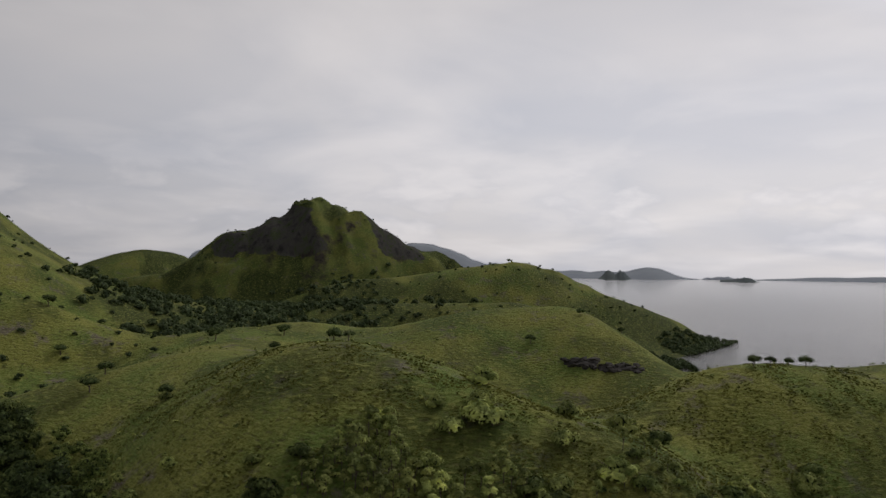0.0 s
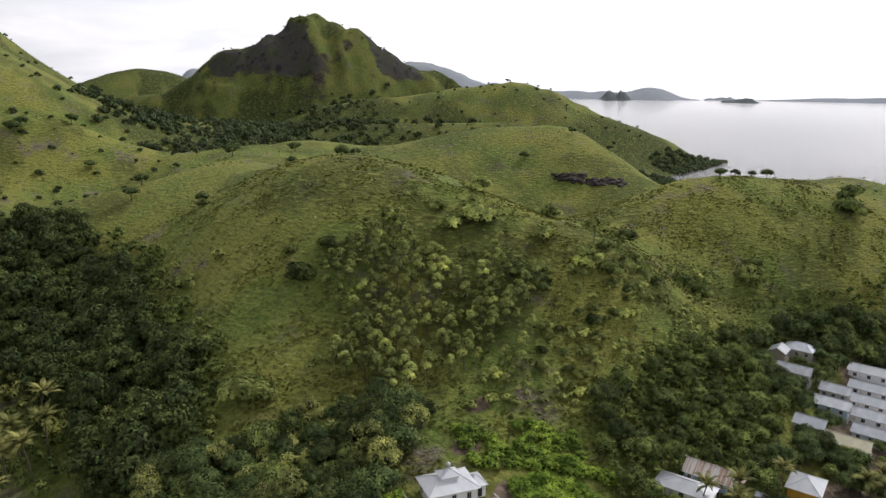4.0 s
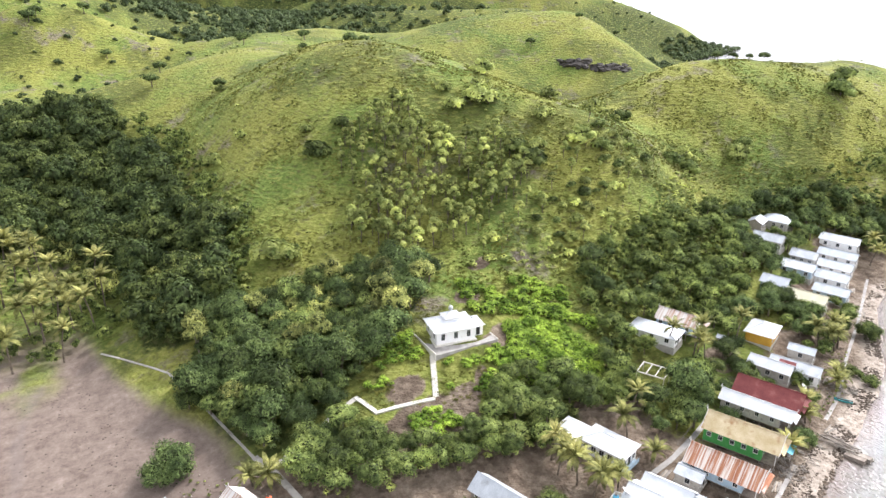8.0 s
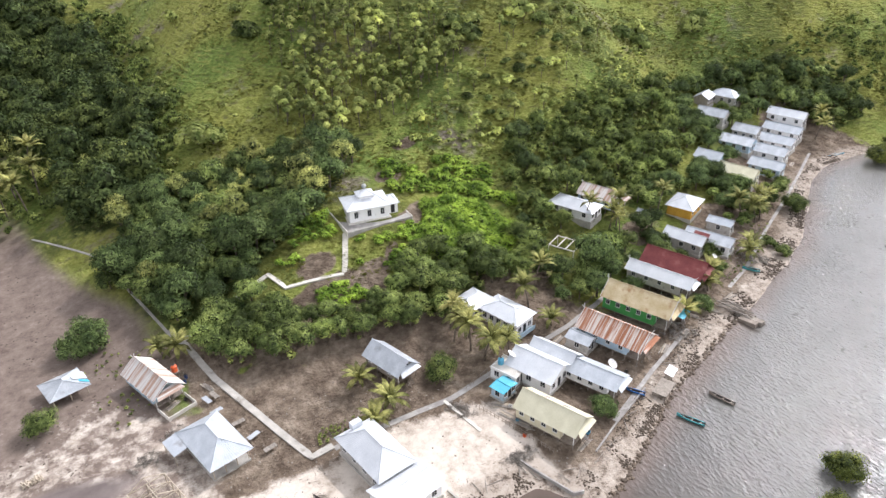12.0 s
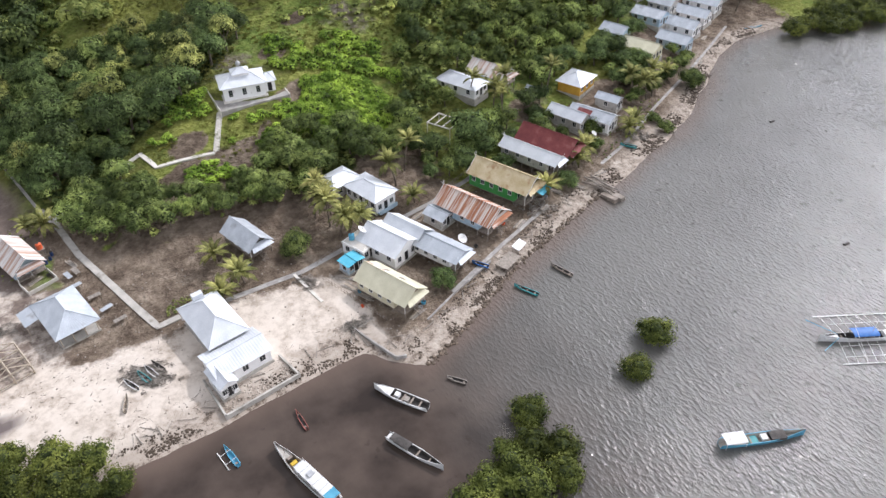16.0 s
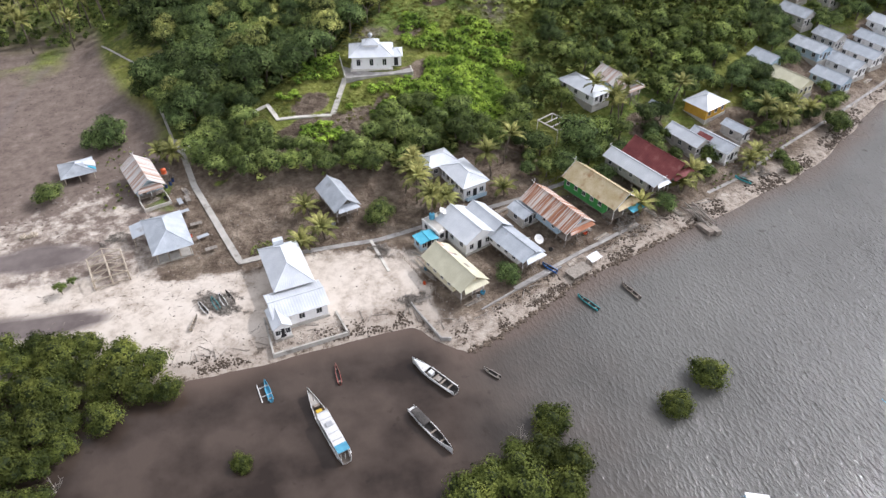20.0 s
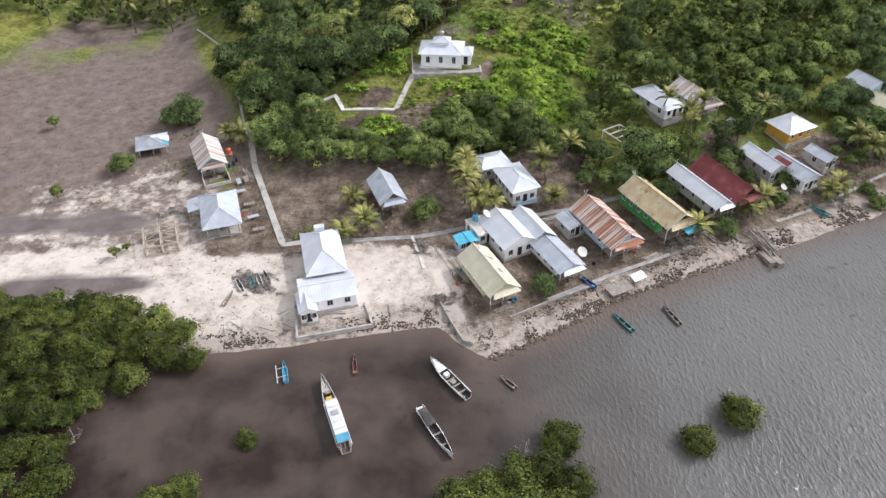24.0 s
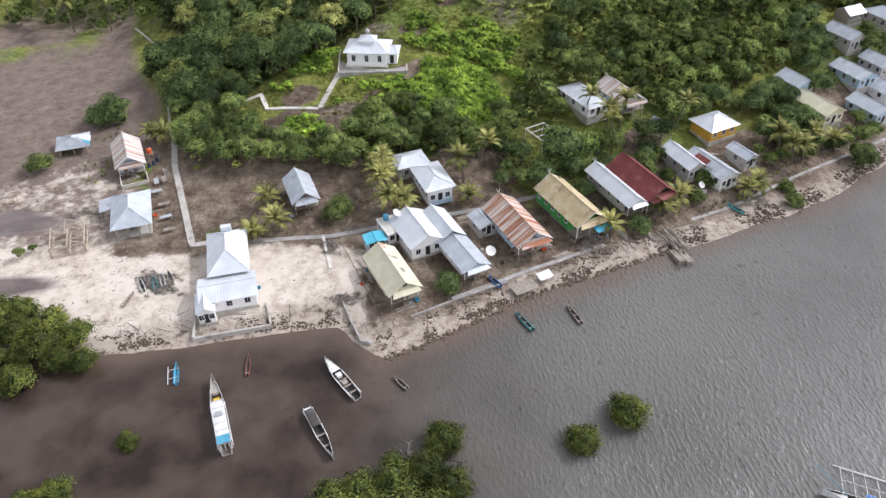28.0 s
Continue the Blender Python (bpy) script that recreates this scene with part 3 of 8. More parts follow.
def height(x, y):
    x, y = np.asarray(x, float), np.asarray(y, float)
    s = inland(x, y)
    s = s + np.exp(-(s / 5.0) ** 2) * (0.6 * fractal(x, y, 7, 17, 3) + 0.2)
    z = np.clip(np.where(s > 0, np.minimum(s * 0.11, 1.15) + np.clip(s - 20, 0, 200) * 0.006, s * 0.09), -14, 4)
    up = sum(h * np.exp(-((x - a) ** 2 + (y - b) ** 2) / r ** 2) for a, b, r, h in HILLS)
    z = z + ease(6, 28, s) * up
    # country behind the near hills
    far = 46 * np.exp(-((x - 60) / 330) ** 4 - ((y - 800) / 290) ** 4)
    far = far + 200 * np.exp(-((x + 245) / 175) ** 2 - ((y - 900) / 260) ** 2) + 22 * np.exp(-((x + 90) / 70) ** 2 - ((y - 640) / 110) ** 2)
    far = np.maximum(far, ridge(x, y, 310, 905, 78, 465, 815, 103, 120, 170)) + 0
    far = np.maximum(far, ridge(x, y, 465, 815, 103, 725, 702, 9, 105, 120))
    far = np.maximum(far, ridge(x, y, 180, 690, 56, 330, 640, 60, 90, 120))
    far = np.maximum(far, ridge(x, y, 100, 1235, 80, 225, 1205, 158, 60, 130, 3.0))
    far = np.maximum(far, ridge(x, y, 225, 1205, 158, 318, 1178, 210, 118, 130, 2.2))
    far = np.maximum(far, ridge(x, y, 318, 1178, 210, 385, 1154, 190, 115, 130, 2.0))
    far = np.maximum(far, ridge(x, y, 385, 1154, 190, 478, 1112, 128, 80, 130, 2.6))
    far = np.maximum(far, 128 * np.exp(-((x - 120) / 220) ** 2 - ((y - 1620) / 160) ** 2))
    far = far * ease(0, 60, s) * ease(430, 640, y)
    z = np.where(s > 0, np.maximum(z, far), z) + np.minimum(np.maximum(z, 0), np.maximum(far, 0)) * 0.15
    rough = ease(4, 40, z)
    z = z + rough * (fractal(x, y, 34, 3) * 1.1 + ease(120, 200, z) * fractal(x, y, 60, 9) * 3)
    # cliffs bitten into the flanks of the far peak
    crag = ease(88, 120, z) * ease(950, 1020, y) * ease(1235, 1190, y) * ease(130, 180, x) * ease(520, 470, x)
    z = z - crag * np.abs(fractal(x, y, 55, 21, 4)) * 17
    flat = fractal(x, y, 9, 5) * 0.10
    return np.where((s > 5) & (z < 0.55), 0.55, z) + np.where(s > 0, np.minimum(s * 0.05, 1), 0) * flat


def lines(lo, hi, near_lo, near_hi, step):
    mid = list(np.arange(near_lo, near_hi, step))
    out, q, d = [], near_lo, step
    while q > lo:
        d *= 1.07
        q -= d
        out.append(q)
    up, q, d = [], mid[-1], step
    while q < hi:
        d *= 1.035
        q += min(d, 150)
        up.append(q)
    return np.array(out[::-1] + mid + up)


def grid_mesh(name, X, Y, Z):
    ny, nx = X.shape
    me = bpy.data.meshes.new(name)
    idx = np.arange(nx * ny).reshape(ny, nx)
    quads = np.stack([idx[:-1, :-1], idx[:-1, 1:], idx[1:, 1:], idx[1:, :-1]], -1).reshape(-1, 4)
    me.vertices.add(nx * ny)
    me.vertices.foreach_set("co", np.stack([X, Y, Z], -1).astype(np.float32).ravel())
    me.loops.add(quads.size)
    me.loops.foreach_set("vertex_index", quads.astype(np.int32).ravel())
    me.polygons.add(len(quads))
    me.polygons.foreach_set("loop_start", np.arange(0, quads.size, 4, dtype=np.int32))
    me.polygons.foreach_set("use_smooth", np.ones(len(quads), dtype=bool))
    me.update()
    return me


gx, gy = np.meshgrid(lines(-4200, 4300, -100, 165, 1.25), np.unique(np.concatenate([lines(-4200, 4500, 70, 270, 1.25), np.arange(1000.3, 1240, 10)])))
gz = height(gx, gy)


def box_mask(x, y, ax, ay, bx, by, soft):
    return ease(ax - soft, ax + soft, x) * ease(bx + soft, bx - soft, x) * ease(ay - soft, ay + soft, y) * ease(by + soft, by - soft, y)


gs = inland(gx, gy)
wob = fractal(gx, gy, 14, 30) * 5
# what covers the ground: white beach sand, grey mud flat, bare village earth; grass takes the rest
sand = box_mask(gx + wob * 0.8, gy + wob * 0.5, -112, 60, -9, 101, 4) + ease(9, 2, gs + wob * 0.3) * (gs > -6) * (gx < 170) * (0.28 + 0.28 * ease(95, 70, gx)) * ease(-14, -8, gx) + box_mask(gx + wob, gy + wob, -96, 96, -50, 132, 8) * 0.45
mud = (1 - box_mask(gx + wob, gy + wob, -150, 188, -90, 214, 4) * ease(-0.2, 0.5, fractal(gx, gy, 16, 83))) * ease(2.6, 1.6, gz) * ease(-51, -58, gx + wob * 0.4 + ease(150, 205, gy) * 20) * ease(240, 200, gy + wob) * (gs > 2)
earth = ease(1, 0, ease(12, 34, gx)) * ease(52, 42, gs + wob * 1.2) * ease(4.6, 3.4, gz) + ease(30, 17, gs + wob * 1.3) * ease(-8, 6, gx)
earth = np.clip(earth, 0, 1) * ease(-66, -58, gx) * ease(165, 150, gx) * (gy < 200)
for bx, by, br in ((52, 130, 7), (74, 128, 7), (-18, 136, 9), (-12, 139, 4), (-24, 137, 7), (2, 149, 4), (5, 166, 3), (112, 147, 6), (14, 176, 4), (-58, 139, 13), (-50, 127, 9), (-22, 146, 4), (-5, 141, 4), (-1, 137, 3), (-40, 124, 10), (-44, 133, 8), (-52, 134, 8), (-36, 116, 10), (-32, 130, 13), (-26, 124, 10), (-62, 128, 9), (6, 151, 4), (12, 128, 8)):
    earth = np.maximum(earth, ease(br, br * 0.5, np.hypot(gx - bx, (gy - by) * 1.3) + wob * 0.5))
# outlines of the woods; their floor is undergrowth and litter, darkened by painted canopy shade
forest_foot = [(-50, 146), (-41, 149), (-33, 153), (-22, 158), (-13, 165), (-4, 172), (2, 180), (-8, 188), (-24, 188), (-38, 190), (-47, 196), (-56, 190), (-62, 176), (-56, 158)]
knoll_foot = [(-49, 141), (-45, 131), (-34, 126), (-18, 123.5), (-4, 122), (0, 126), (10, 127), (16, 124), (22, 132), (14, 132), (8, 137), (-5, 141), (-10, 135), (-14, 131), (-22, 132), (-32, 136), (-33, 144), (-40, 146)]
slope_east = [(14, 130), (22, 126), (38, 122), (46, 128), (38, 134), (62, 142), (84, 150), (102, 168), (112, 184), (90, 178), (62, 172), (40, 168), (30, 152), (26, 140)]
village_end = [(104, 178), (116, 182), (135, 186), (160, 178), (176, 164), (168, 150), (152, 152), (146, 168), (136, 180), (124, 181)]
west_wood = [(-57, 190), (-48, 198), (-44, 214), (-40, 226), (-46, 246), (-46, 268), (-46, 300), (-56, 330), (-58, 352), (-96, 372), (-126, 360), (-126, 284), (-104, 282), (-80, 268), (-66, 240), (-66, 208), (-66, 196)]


def within(x, y, poly):
    inside = np.zeros(np.shape(x), bool)
    for (ax, ay), (bx, by) in zip(poly, poly[1:] + poly[:1]):
        if ay != by:
            inside ^= ((ay > y) != (by > y)) & (x < (bx - ax) * (y - ay) / (by - ay) + ax)
    return inside


# far slopes carry darker scrub between the grass
scrub = ease(330, 620, gy) * ease(-0.25, 0.35, fractal(gx, gy, 70, 61) + 0.35 * fractal(gx, gy, 16, 63)) * 0.9 + ease(900, 1000, gy) * 0.35
scrub = np.maximum(scrub, ease(0.05, 0.5, fractal(gx, gy, 30, 67)) * 0.55)
scrub = np.maximum(scrub, 0.85 * box_mask(gx + wob * 4, gy + wob * 4, 10, 585, 270, 950, 40) * ease(-0.45, 0.1, fractal(gx, gy, 75, 37, 2)))
# under the woods the same mask paints in the shade of the canopy
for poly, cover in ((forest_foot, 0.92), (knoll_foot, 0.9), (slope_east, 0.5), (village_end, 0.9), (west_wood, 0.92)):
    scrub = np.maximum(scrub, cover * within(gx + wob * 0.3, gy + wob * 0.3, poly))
cols = np.stack([np.clip(sand, 0, 1), np.clip(mud, 0, 1), np.clip(earth, 0, 1), np.ones_like(gx)], -1)
ground_me = grid_mesh("ground", gx, gy, gz)
tide = ease(6.5, 1.5, gs + wob * 0.35) * (gs > -3) * (gx < 175)
# standing tidal water on the flat, and the bare cliffs of the far peak
wet = np.maximum(ease(1.25, 0.75, np.hypot((gx + 85) / 17, (gy - 112.3) / 3.4) + wob * 0.07), ease(1.25, 0.75, np.hypot((gx + 73) / 15, (gy - 93.3) / 2.7) + wob * 0.06))
for (ax, ay), (bx, by) in zip(((-90, 196), (-93.5, 174), (-93, 161), (-94.5, 152), (-98, 140)), ((-93.5, 174), (-93, 161), (-94.5, 152), (-98, 140), (-101, 128))):
    q = np.clip(((gx - ax) * (bx - ax) + (gy - ay) * (by - ay)) / ((bx - ax) ** 2 + (by - ay) ** 2), 0, 1)
    wet = np.maximum(wet, 0.42 * ease(2.0, 0.6, np.hypot(gx - ax - q * (bx - ax), gy - ay - q * (by - ay)) + wob * 0.25))
wet = wet * (gs > 0)
band = fractal(gx, gy, 150, 71, 2) * 18
cliff = ease(960, 1010, gy) * ease(1225, 1195, gy) * np.maximum(ease(100, 122, gz + band) * ease(212, 192, gz + band * 0.5) * ease(150, 180, gx + band) * ease(345, 300, gx + band), ease(105, 125, gz + band) * ease(392, 412, gx + band) * ease(500, 478, gx + band))
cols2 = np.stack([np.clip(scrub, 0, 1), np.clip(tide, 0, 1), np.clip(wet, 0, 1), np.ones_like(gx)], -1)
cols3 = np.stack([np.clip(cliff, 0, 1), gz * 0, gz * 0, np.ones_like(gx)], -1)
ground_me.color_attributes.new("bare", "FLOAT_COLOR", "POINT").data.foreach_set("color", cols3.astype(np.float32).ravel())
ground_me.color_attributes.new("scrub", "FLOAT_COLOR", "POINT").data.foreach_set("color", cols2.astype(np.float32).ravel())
ground_me.color_attributes.new("cover", "FLOAT_COLOR", "POINT").data.foreach_set("color", cols.astype(np.float32).ravel())


def ground_material():
    m = bpy.data.materials.new("hillside")
    m.use_nodes = True
    t = m.node_tree
    p = t.nodes["Principled BSDF"]
    p.inputs["Roughness"].default_value = 0.95
    p.inputs["Specular IOR Level"].default_value = 0.1
    ge = t.nodes.new("ShaderNodeNewGeometry")

    def tex(s, d, rough=0.55, stretch=None):
        n = t.nodes.new("ShaderNodeTexNoise")
        n.inputs["Scale"].default_value, n.inputs["Detail"].default_value, n.inputs["Roughness"].default_value = s, d, rough
        v = ge.outputs["Position"]
        if stretch:
            mp = t.nodes.new("ShaderNodeMapping")
            mp.inputs["Scale"].default_value = stretch
            t.links.new(v, mp.inputs[0])
            v = mp.outputs[0]
        t.links.new(v, n.inputs["Vector"])
        return n.outputs[0]

    def ramp(src, *stops):
        r = t.nodes.new("ShaderNodeValToRGB")
        e = r.color_ramp.elements
        while len(e) < len(stops):
            e.new(0.5)
        for k, (pos, c) in enumerate(stops):
            e[k].position, e[k].color = pos, (*c, 1)
        t.links.new(src, r.inputs[0])
        return r.outputs[0]

    def mix(fac, a, b):
        n = t.nodes.new("ShaderNodeMixRGB")
        t.links.new(fac, n.inputs["Fac"])
        t.links.new(a, n.inputs["Color1"])
        t.links.new(b, n.inputs["Color2"])
        return n.outputs[0]

    def span(src, a, b):
        n = t.nodes.new("ShaderNodeMapRange")
        n.inputs[1].default_value, n.inputs[2].default_value = a, b
        t.links.new(src, n.inputs[0])
        return n.outputs[0]

    tuft = tex(0.9, 6, 0.7)
    grass = ramp(tuft, (0.30, (0.150, 0.165, 0.034)), (0.50, (0.255, 0.266, 0.062)), (0.72, (0.375, 0.37, 0.112)))
    lush = ramp(tuft, (0.30, (0.094, 0.142, 0.030)), (0.53, (0.170, 0.232, 0.054)), (0.72, (0.26, 0.322, 0.094)))
    base = mix(span(tex(0.028, 4), 0.42, 0.6), grass, lush)
    dry = ramp(tex(1.3, 5), (0.35, (0.15, 0.125, 0.092)), (0.7, (0.31, 0.27, 0.215)))
    base = mix(span(tex(0.06, 8, 0.7), 0.555, 0.66), base, dry)
    at2 = t.nodes.new("ShaderNodeVertexColor")
    at2.layer_name = "scrub"
    sc2 = t.nodes.new("ShaderNodeSeparateColor")
    t.links.new(at2.outputs["Color"], sc2.inputs[0])
    # scrub and undergrowth tone; on wood floors it also carries painted canopy shade
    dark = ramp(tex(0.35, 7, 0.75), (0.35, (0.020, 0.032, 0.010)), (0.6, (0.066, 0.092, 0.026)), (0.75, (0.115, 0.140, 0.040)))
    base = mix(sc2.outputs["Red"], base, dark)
    # cattle tracks: thin bare lines along the slope; shaded hollows and lit crests are painted in
    trk = tex(1.0, 3, 0.55, (0.34, 0.34, 1.25))
    base = mix(span(trk, 0.54, 0.72), base, ramp(tuft, (0.3, (0.080, 0.084, 0.026)), (0.7, (0.165, 0.155, 0.065))))
    base = mix(span(trk, 0.46, 0.34), base, ramp(tuft, (0.3, (0.17, 0.195, 0.044)), (0.7, (0.33, 0.335, 0.10))))
    # bare rock where it is steep
    sp = t.nodes.new("ShaderNodeSeparateXYZ")
    t.links.new(ge.outputs["Normal"], sp.inputs[0])
    rock = ramp(tex(0.16, 8, 0.7), (0.3, (0.022, 0.020, 0.018)), (0.7, (0.105, 0.088, 0.072)))
    ledge = t.nodes.new("ShaderNodeMath")
    ledge.operation = "MULTIPLY_ADD"
    ledge.inputs[1].default_value = 0.5
    t.links.new(tex(0.03, 6, 0.7), ledge.inputs[0])
    t.links.new(sp.outputs["Z"], ledge.inputs[2])
    base = mix(span(ledge.outputs[0], 0.84, 0.76), base, rock)
    at3 = t.nodes.new("ShaderNodeVertexColor")
    at3.layer_name = "bare"
    sc3 = t.nodes.new("ShaderNodeSeparateColor")
    t.links.new(at3.outputs["Color"], sc3.inputs[0])
    crag_c = ramp(tex(0.055, 9, 0.75, (1, 1, 0.35)), (0.36, (0.034, 0.033, 0.031)), (0.50, (0.088, 0.082, 0.075)), (0.60, (0.062, 0.080, 0.032)), (0.75, (0.18, 0.165, 0.15)))
    crag_f = t.nodes.new("ShaderNodeMath")
    crag_f.operation = "MULTIPLY_ADD"
    crag_f.inputs[1].default_value = 1.6
    t.links.new(tex(0.03, 7, 0.7), crag_f.inputs[0])
    t.links.new(sc3.outputs["Red"], crag_f.inputs[2])
    base = mix(span(crag_f.outputs[0], 1.46, 1.58), base, crag_c)
    at = t.nodes.new("ShaderNodeVertexColor")
    at.layer_name = "cover"
    sc = t.nodes.new("ShaderNodeSeparateColor")
    t.links.new(at.outputs["Color"], sc.inputs[0])
    earth_c = ramp(tex(0.26, 10, 0.72), (0.30, (0.074, 0.054, 0.039)), (0.46, (0.160, 0.122, 0.090)), (0.58, (0.265, 0.212, 0.160)), (0.72, (0.40, 0.33, 0.255)))
    mud_c = ramp(tex(0.33, 12, 0.82), (0.28, (0.074, 0.055, 0.045)), (0.43, (0.155, 0.120, 0.099)), (0.55, (0.208, 0.165, 0.138)), (0.72, (0.31, 0.255, 0.215)))
    sand_c = ramp(tex(0.30, 10, 0.74), (0.28, (0.22, 0.178, 0.138)), (0.40, (0.45, 0.385, 0.318)), (0.52, (0.62, 0.55, 0.47)), (0.75, (0.72, 0.655, 0.575)))
    frayed = tex(0.28, 8, 0.72)

    def torn(mask):
        """A cover's edge, broken up into ragged tongues and patches."""
        n = t.nodes.new("ShaderNodeMath")
        n.operation = "MULTIPLY_ADD"
        n.inputs[1].default_value = 1.5
        t.links.new(frayed, n.inputs[0])
        t.links.new(mask, n.inputs[2])
        return span(n.outputs[0], 1.12, 1.38)

    base = mix(torn(sc.outputs["Blue"]), base, earth_c)
    base = mix(sc.outputs["Green"], base, mud_c)
    base = mix(torn(sc.outputs["Red"]), base, sand_c)
    wet_f = span(sc2.outputs["Blue"], 0.1, 0.95)
    wet_c = ramp(tex(0.2, 6), (0.35, (0.125, 0.102, 0.095)), (0.65, (0.195, 0.163, 0.150)))
    base = mix(wet_f, base, wet_c)
    gloss = t.nodes.new("ShaderNodeMapRange")
    gloss.inputs[3].default_value, gloss.inputs[4].default_value = 0.95, 0.22
    t.links.new(wet_f, gloss.inputs[0])
    t.links.new(gloss.outputs[0], p.inputs["Roughness"])
    # tideline: weed, coral lumps and wet sand in ragged bands
    wrack = ramp(tex(0.55, 9, 0.8), (0.34, (0.055, 0.042, 0.032)), (0.42, (0.17, 0.135, 0.105)), (0.49, (0.37, 0.315, 0.26)), (0.75, (0.52, 0.46, 0.395)))
    base = mix(sc2.outputs["Green"], base, wrack)
    t.links.new(base, p.inputs["Base Color"])
    bp = t.nodes.new("ShaderNodeBump")
    bp.inputs["Strength"].default_value, bp.inputs["Distance"].default_value = 1.0, 0.7
    relief = t.nodes.new("ShaderNodeMath")
    relief.operation = "MULTIPLY_ADD"
    relief.inputs[1].default_value = -2.4
    t.links.new(trk, relief.inputs[0])
    t.links.new(tuft, relief.inputs[2])
    t.links.new(relief.outputs[0], bp.inputs["Height"])
    soft = t.nodes.new("ShaderNodeMath")
    soft.operation = "ADD"
    t.links.new(sc.outputs["Red"], soft.inputs[0])
    t.links.new(sc.outputs["Green"], soft.inputs[1])
    t.links.new(span(soft.outputs[0], 1.0, 0.0), bp.inputs["Strength"])
    t.links.new(bp.outputs[0], p.inputs["Normal"])
    return m


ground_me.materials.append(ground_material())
ground = tagged(new("ground", ground_me), "green grassy hills above a sandy village shore and mud flat", "ground", kind="structure")


# ---- the sea: it lifts towards its far edge to meet the horizon that a wider sea would show ----
def sea_level(r):
    wide = r + 0.00175 * np.maximum(r - 900, 0) ** 2
    return 87.5 * (1 - r / wide)


sea_me = grid_mesh("sea", gx, gy, sea_level(np.hypot(gx, gy)))
near_shore = 0.85 * ease(-6.5, 0.4, gs + wob * 0.25) * (gx < 175) * (gy < 150)
sea_me.color_attributes.new("shoal", "FLOAT_COLOR", "POINT").data.foreach_set("color", np.stack([near_shore, near_shore * 0, near_shore * 0, np.ones_like(gx)], -1).astype(np.float32).ravel())


def sea_material():
    m = bpy.data.materials.new("sea_water")
    m.use_nodes = True
    t = m.node_tree
    p = t.nodes["Principled BSDF"]
    p.inputs["Roughness"].default_value = 0.09
    p.inputs["IOR"].default_value = 1.33
    p.inputs["Specular IOR Level"].default_value = 0.5
    ge = t.nodes.new("ShaderNodeNewGeometry")
    sp = t.nodes.new("ShaderNodeSeparateXYZ")
    t.links.new(ge.outputs["Position"], sp.inputs[0])

    def tex(s, d, stretch=None, turn=0.0):
        n = t.nodes.new("ShaderNodeTexNoise")
        n.inputs["Scale"].default_value, n.inputs["Detail"].default_value = s, d
        mp = t.nodes.new("ShaderNodeMapping")
        mp.inputs["Scale"].default_value = stretch or (1, 1, 1)
        mp.inputs["Rotation"].default_value = (0, 0, radians(turn))
        t.links.new(ge.outputs["Position"], mp.inputs[0])
        t.links.new(mp.outputs[0], n.inputs["Vector"])
        return n.outputs[0]

    # brown, clear shallows in the mangrove corner; silty grey-green water outside
    shallow = t.nodes.new("ShaderNodeMapRange")
    shallow.inputs[1].default_value, shallow.inputs[2].default_value = -10, 22
    ad = t.nodes.new("ShaderNodeMath")
    ad.operation = "MULTIPLY_ADD"
    ad.inputs[1].default_value = 22.0
    t.links.new(tex(0.045, 4), ad.inputs[0])
    sb = t.nodes.new("ShaderNodeMath")
    sb.operation = "ADD"
    sb.inputs[1].default_value = -11.0
    t.links.new(ad.outputs[0], sb.inputs[0])
    t.links.new(sp.outputs["X"], ad.inputs[2])
    t.links.new(sb.outputs[0], shallow.inputs[0])
    bed = t.nodes.new("ShaderNodeValToRGB")
    bed.color_ramp.elements[0].position, bed.color_ramp.elements[0].color = 0.36, (0.029, 0.0205, 0.0158, 1)
    bed.color_ramp.elements[1].position, bed.color_ramp.elements[1].color = 0.62, (0.084, 0.063, 0.050, 1)
    t.links.new(tex(0.10, 9), bed.inputs[0])
    silt = t.nodes.new("ShaderNodeValToRGB")
    silt.color_ramp.elements[0].position, silt.color_ramp.elements[0].color = 0.35, (0.113, 0.109, 0.098, 1)
    silt.color_ramp.elements[1].position, silt.color_ramp.elements[1].color = 0.65, (0.149, 0.144, 0.131, 1)
    t.links.new(tex(0.03, 4), silt.inputs[0])
    mx = t.nodes.new("ShaderNodeMixRGB")
    t.links.new(shallow.outputs[0], mx.inputs["Fac"])
    t.links.new(bed.outputs[0], mx.inputs["Color1"])
    t.links.new(silt.outputs[0], mx.inputs["Color2"])
    # the sandy bed shows through the first few metres; dark weed lies in patches further out
    at = t.nodes.new("ShaderNodeVertexColor")
    at.layer_name = "shoal"
    sc = t.nodes.new("ShaderNodeSeparateColor")
    t.links.new(at.outputs["Color"], sc.inputs[0])
    weed = t.nodes.new("ShaderNodeMapRange")
    weed.inputs[1].default_value, weed.inputs[2].default_value = 0.64, 0.71
    t.links.new(tex(0.42, 5), weed.inputs[0])
    part_weed = t.nodes.new("ShaderNodeMath")
    part_weed.operation = "MULTIPLY"
    part_weed.inputs[1].default_value = 0.4
    t.links.new(weed.outputs[0], part_weed.inputs[0])
    wm = t.nodes.new("ShaderNodeMixRGB")
    wm.inputs["Color2"].default_value = (0.022, 0.016, 0.013, 1)
    t.links.new(part_weed.outputs[0], wm.inputs["Fac"])
    t.links.new(mx.outputs[0], wm.inputs["Color1"])
    sm = t.nodes.new("ShaderNodeMixRGB")
    sm.inputs["Color2"].default_value = (0.135, 0.098, 0.076, 1)
    t.links.new(sc.outputs["Red"], sm.inputs["Fac"])
    t.links.new(wm.outputs[0], sm.inputs["Color1"])
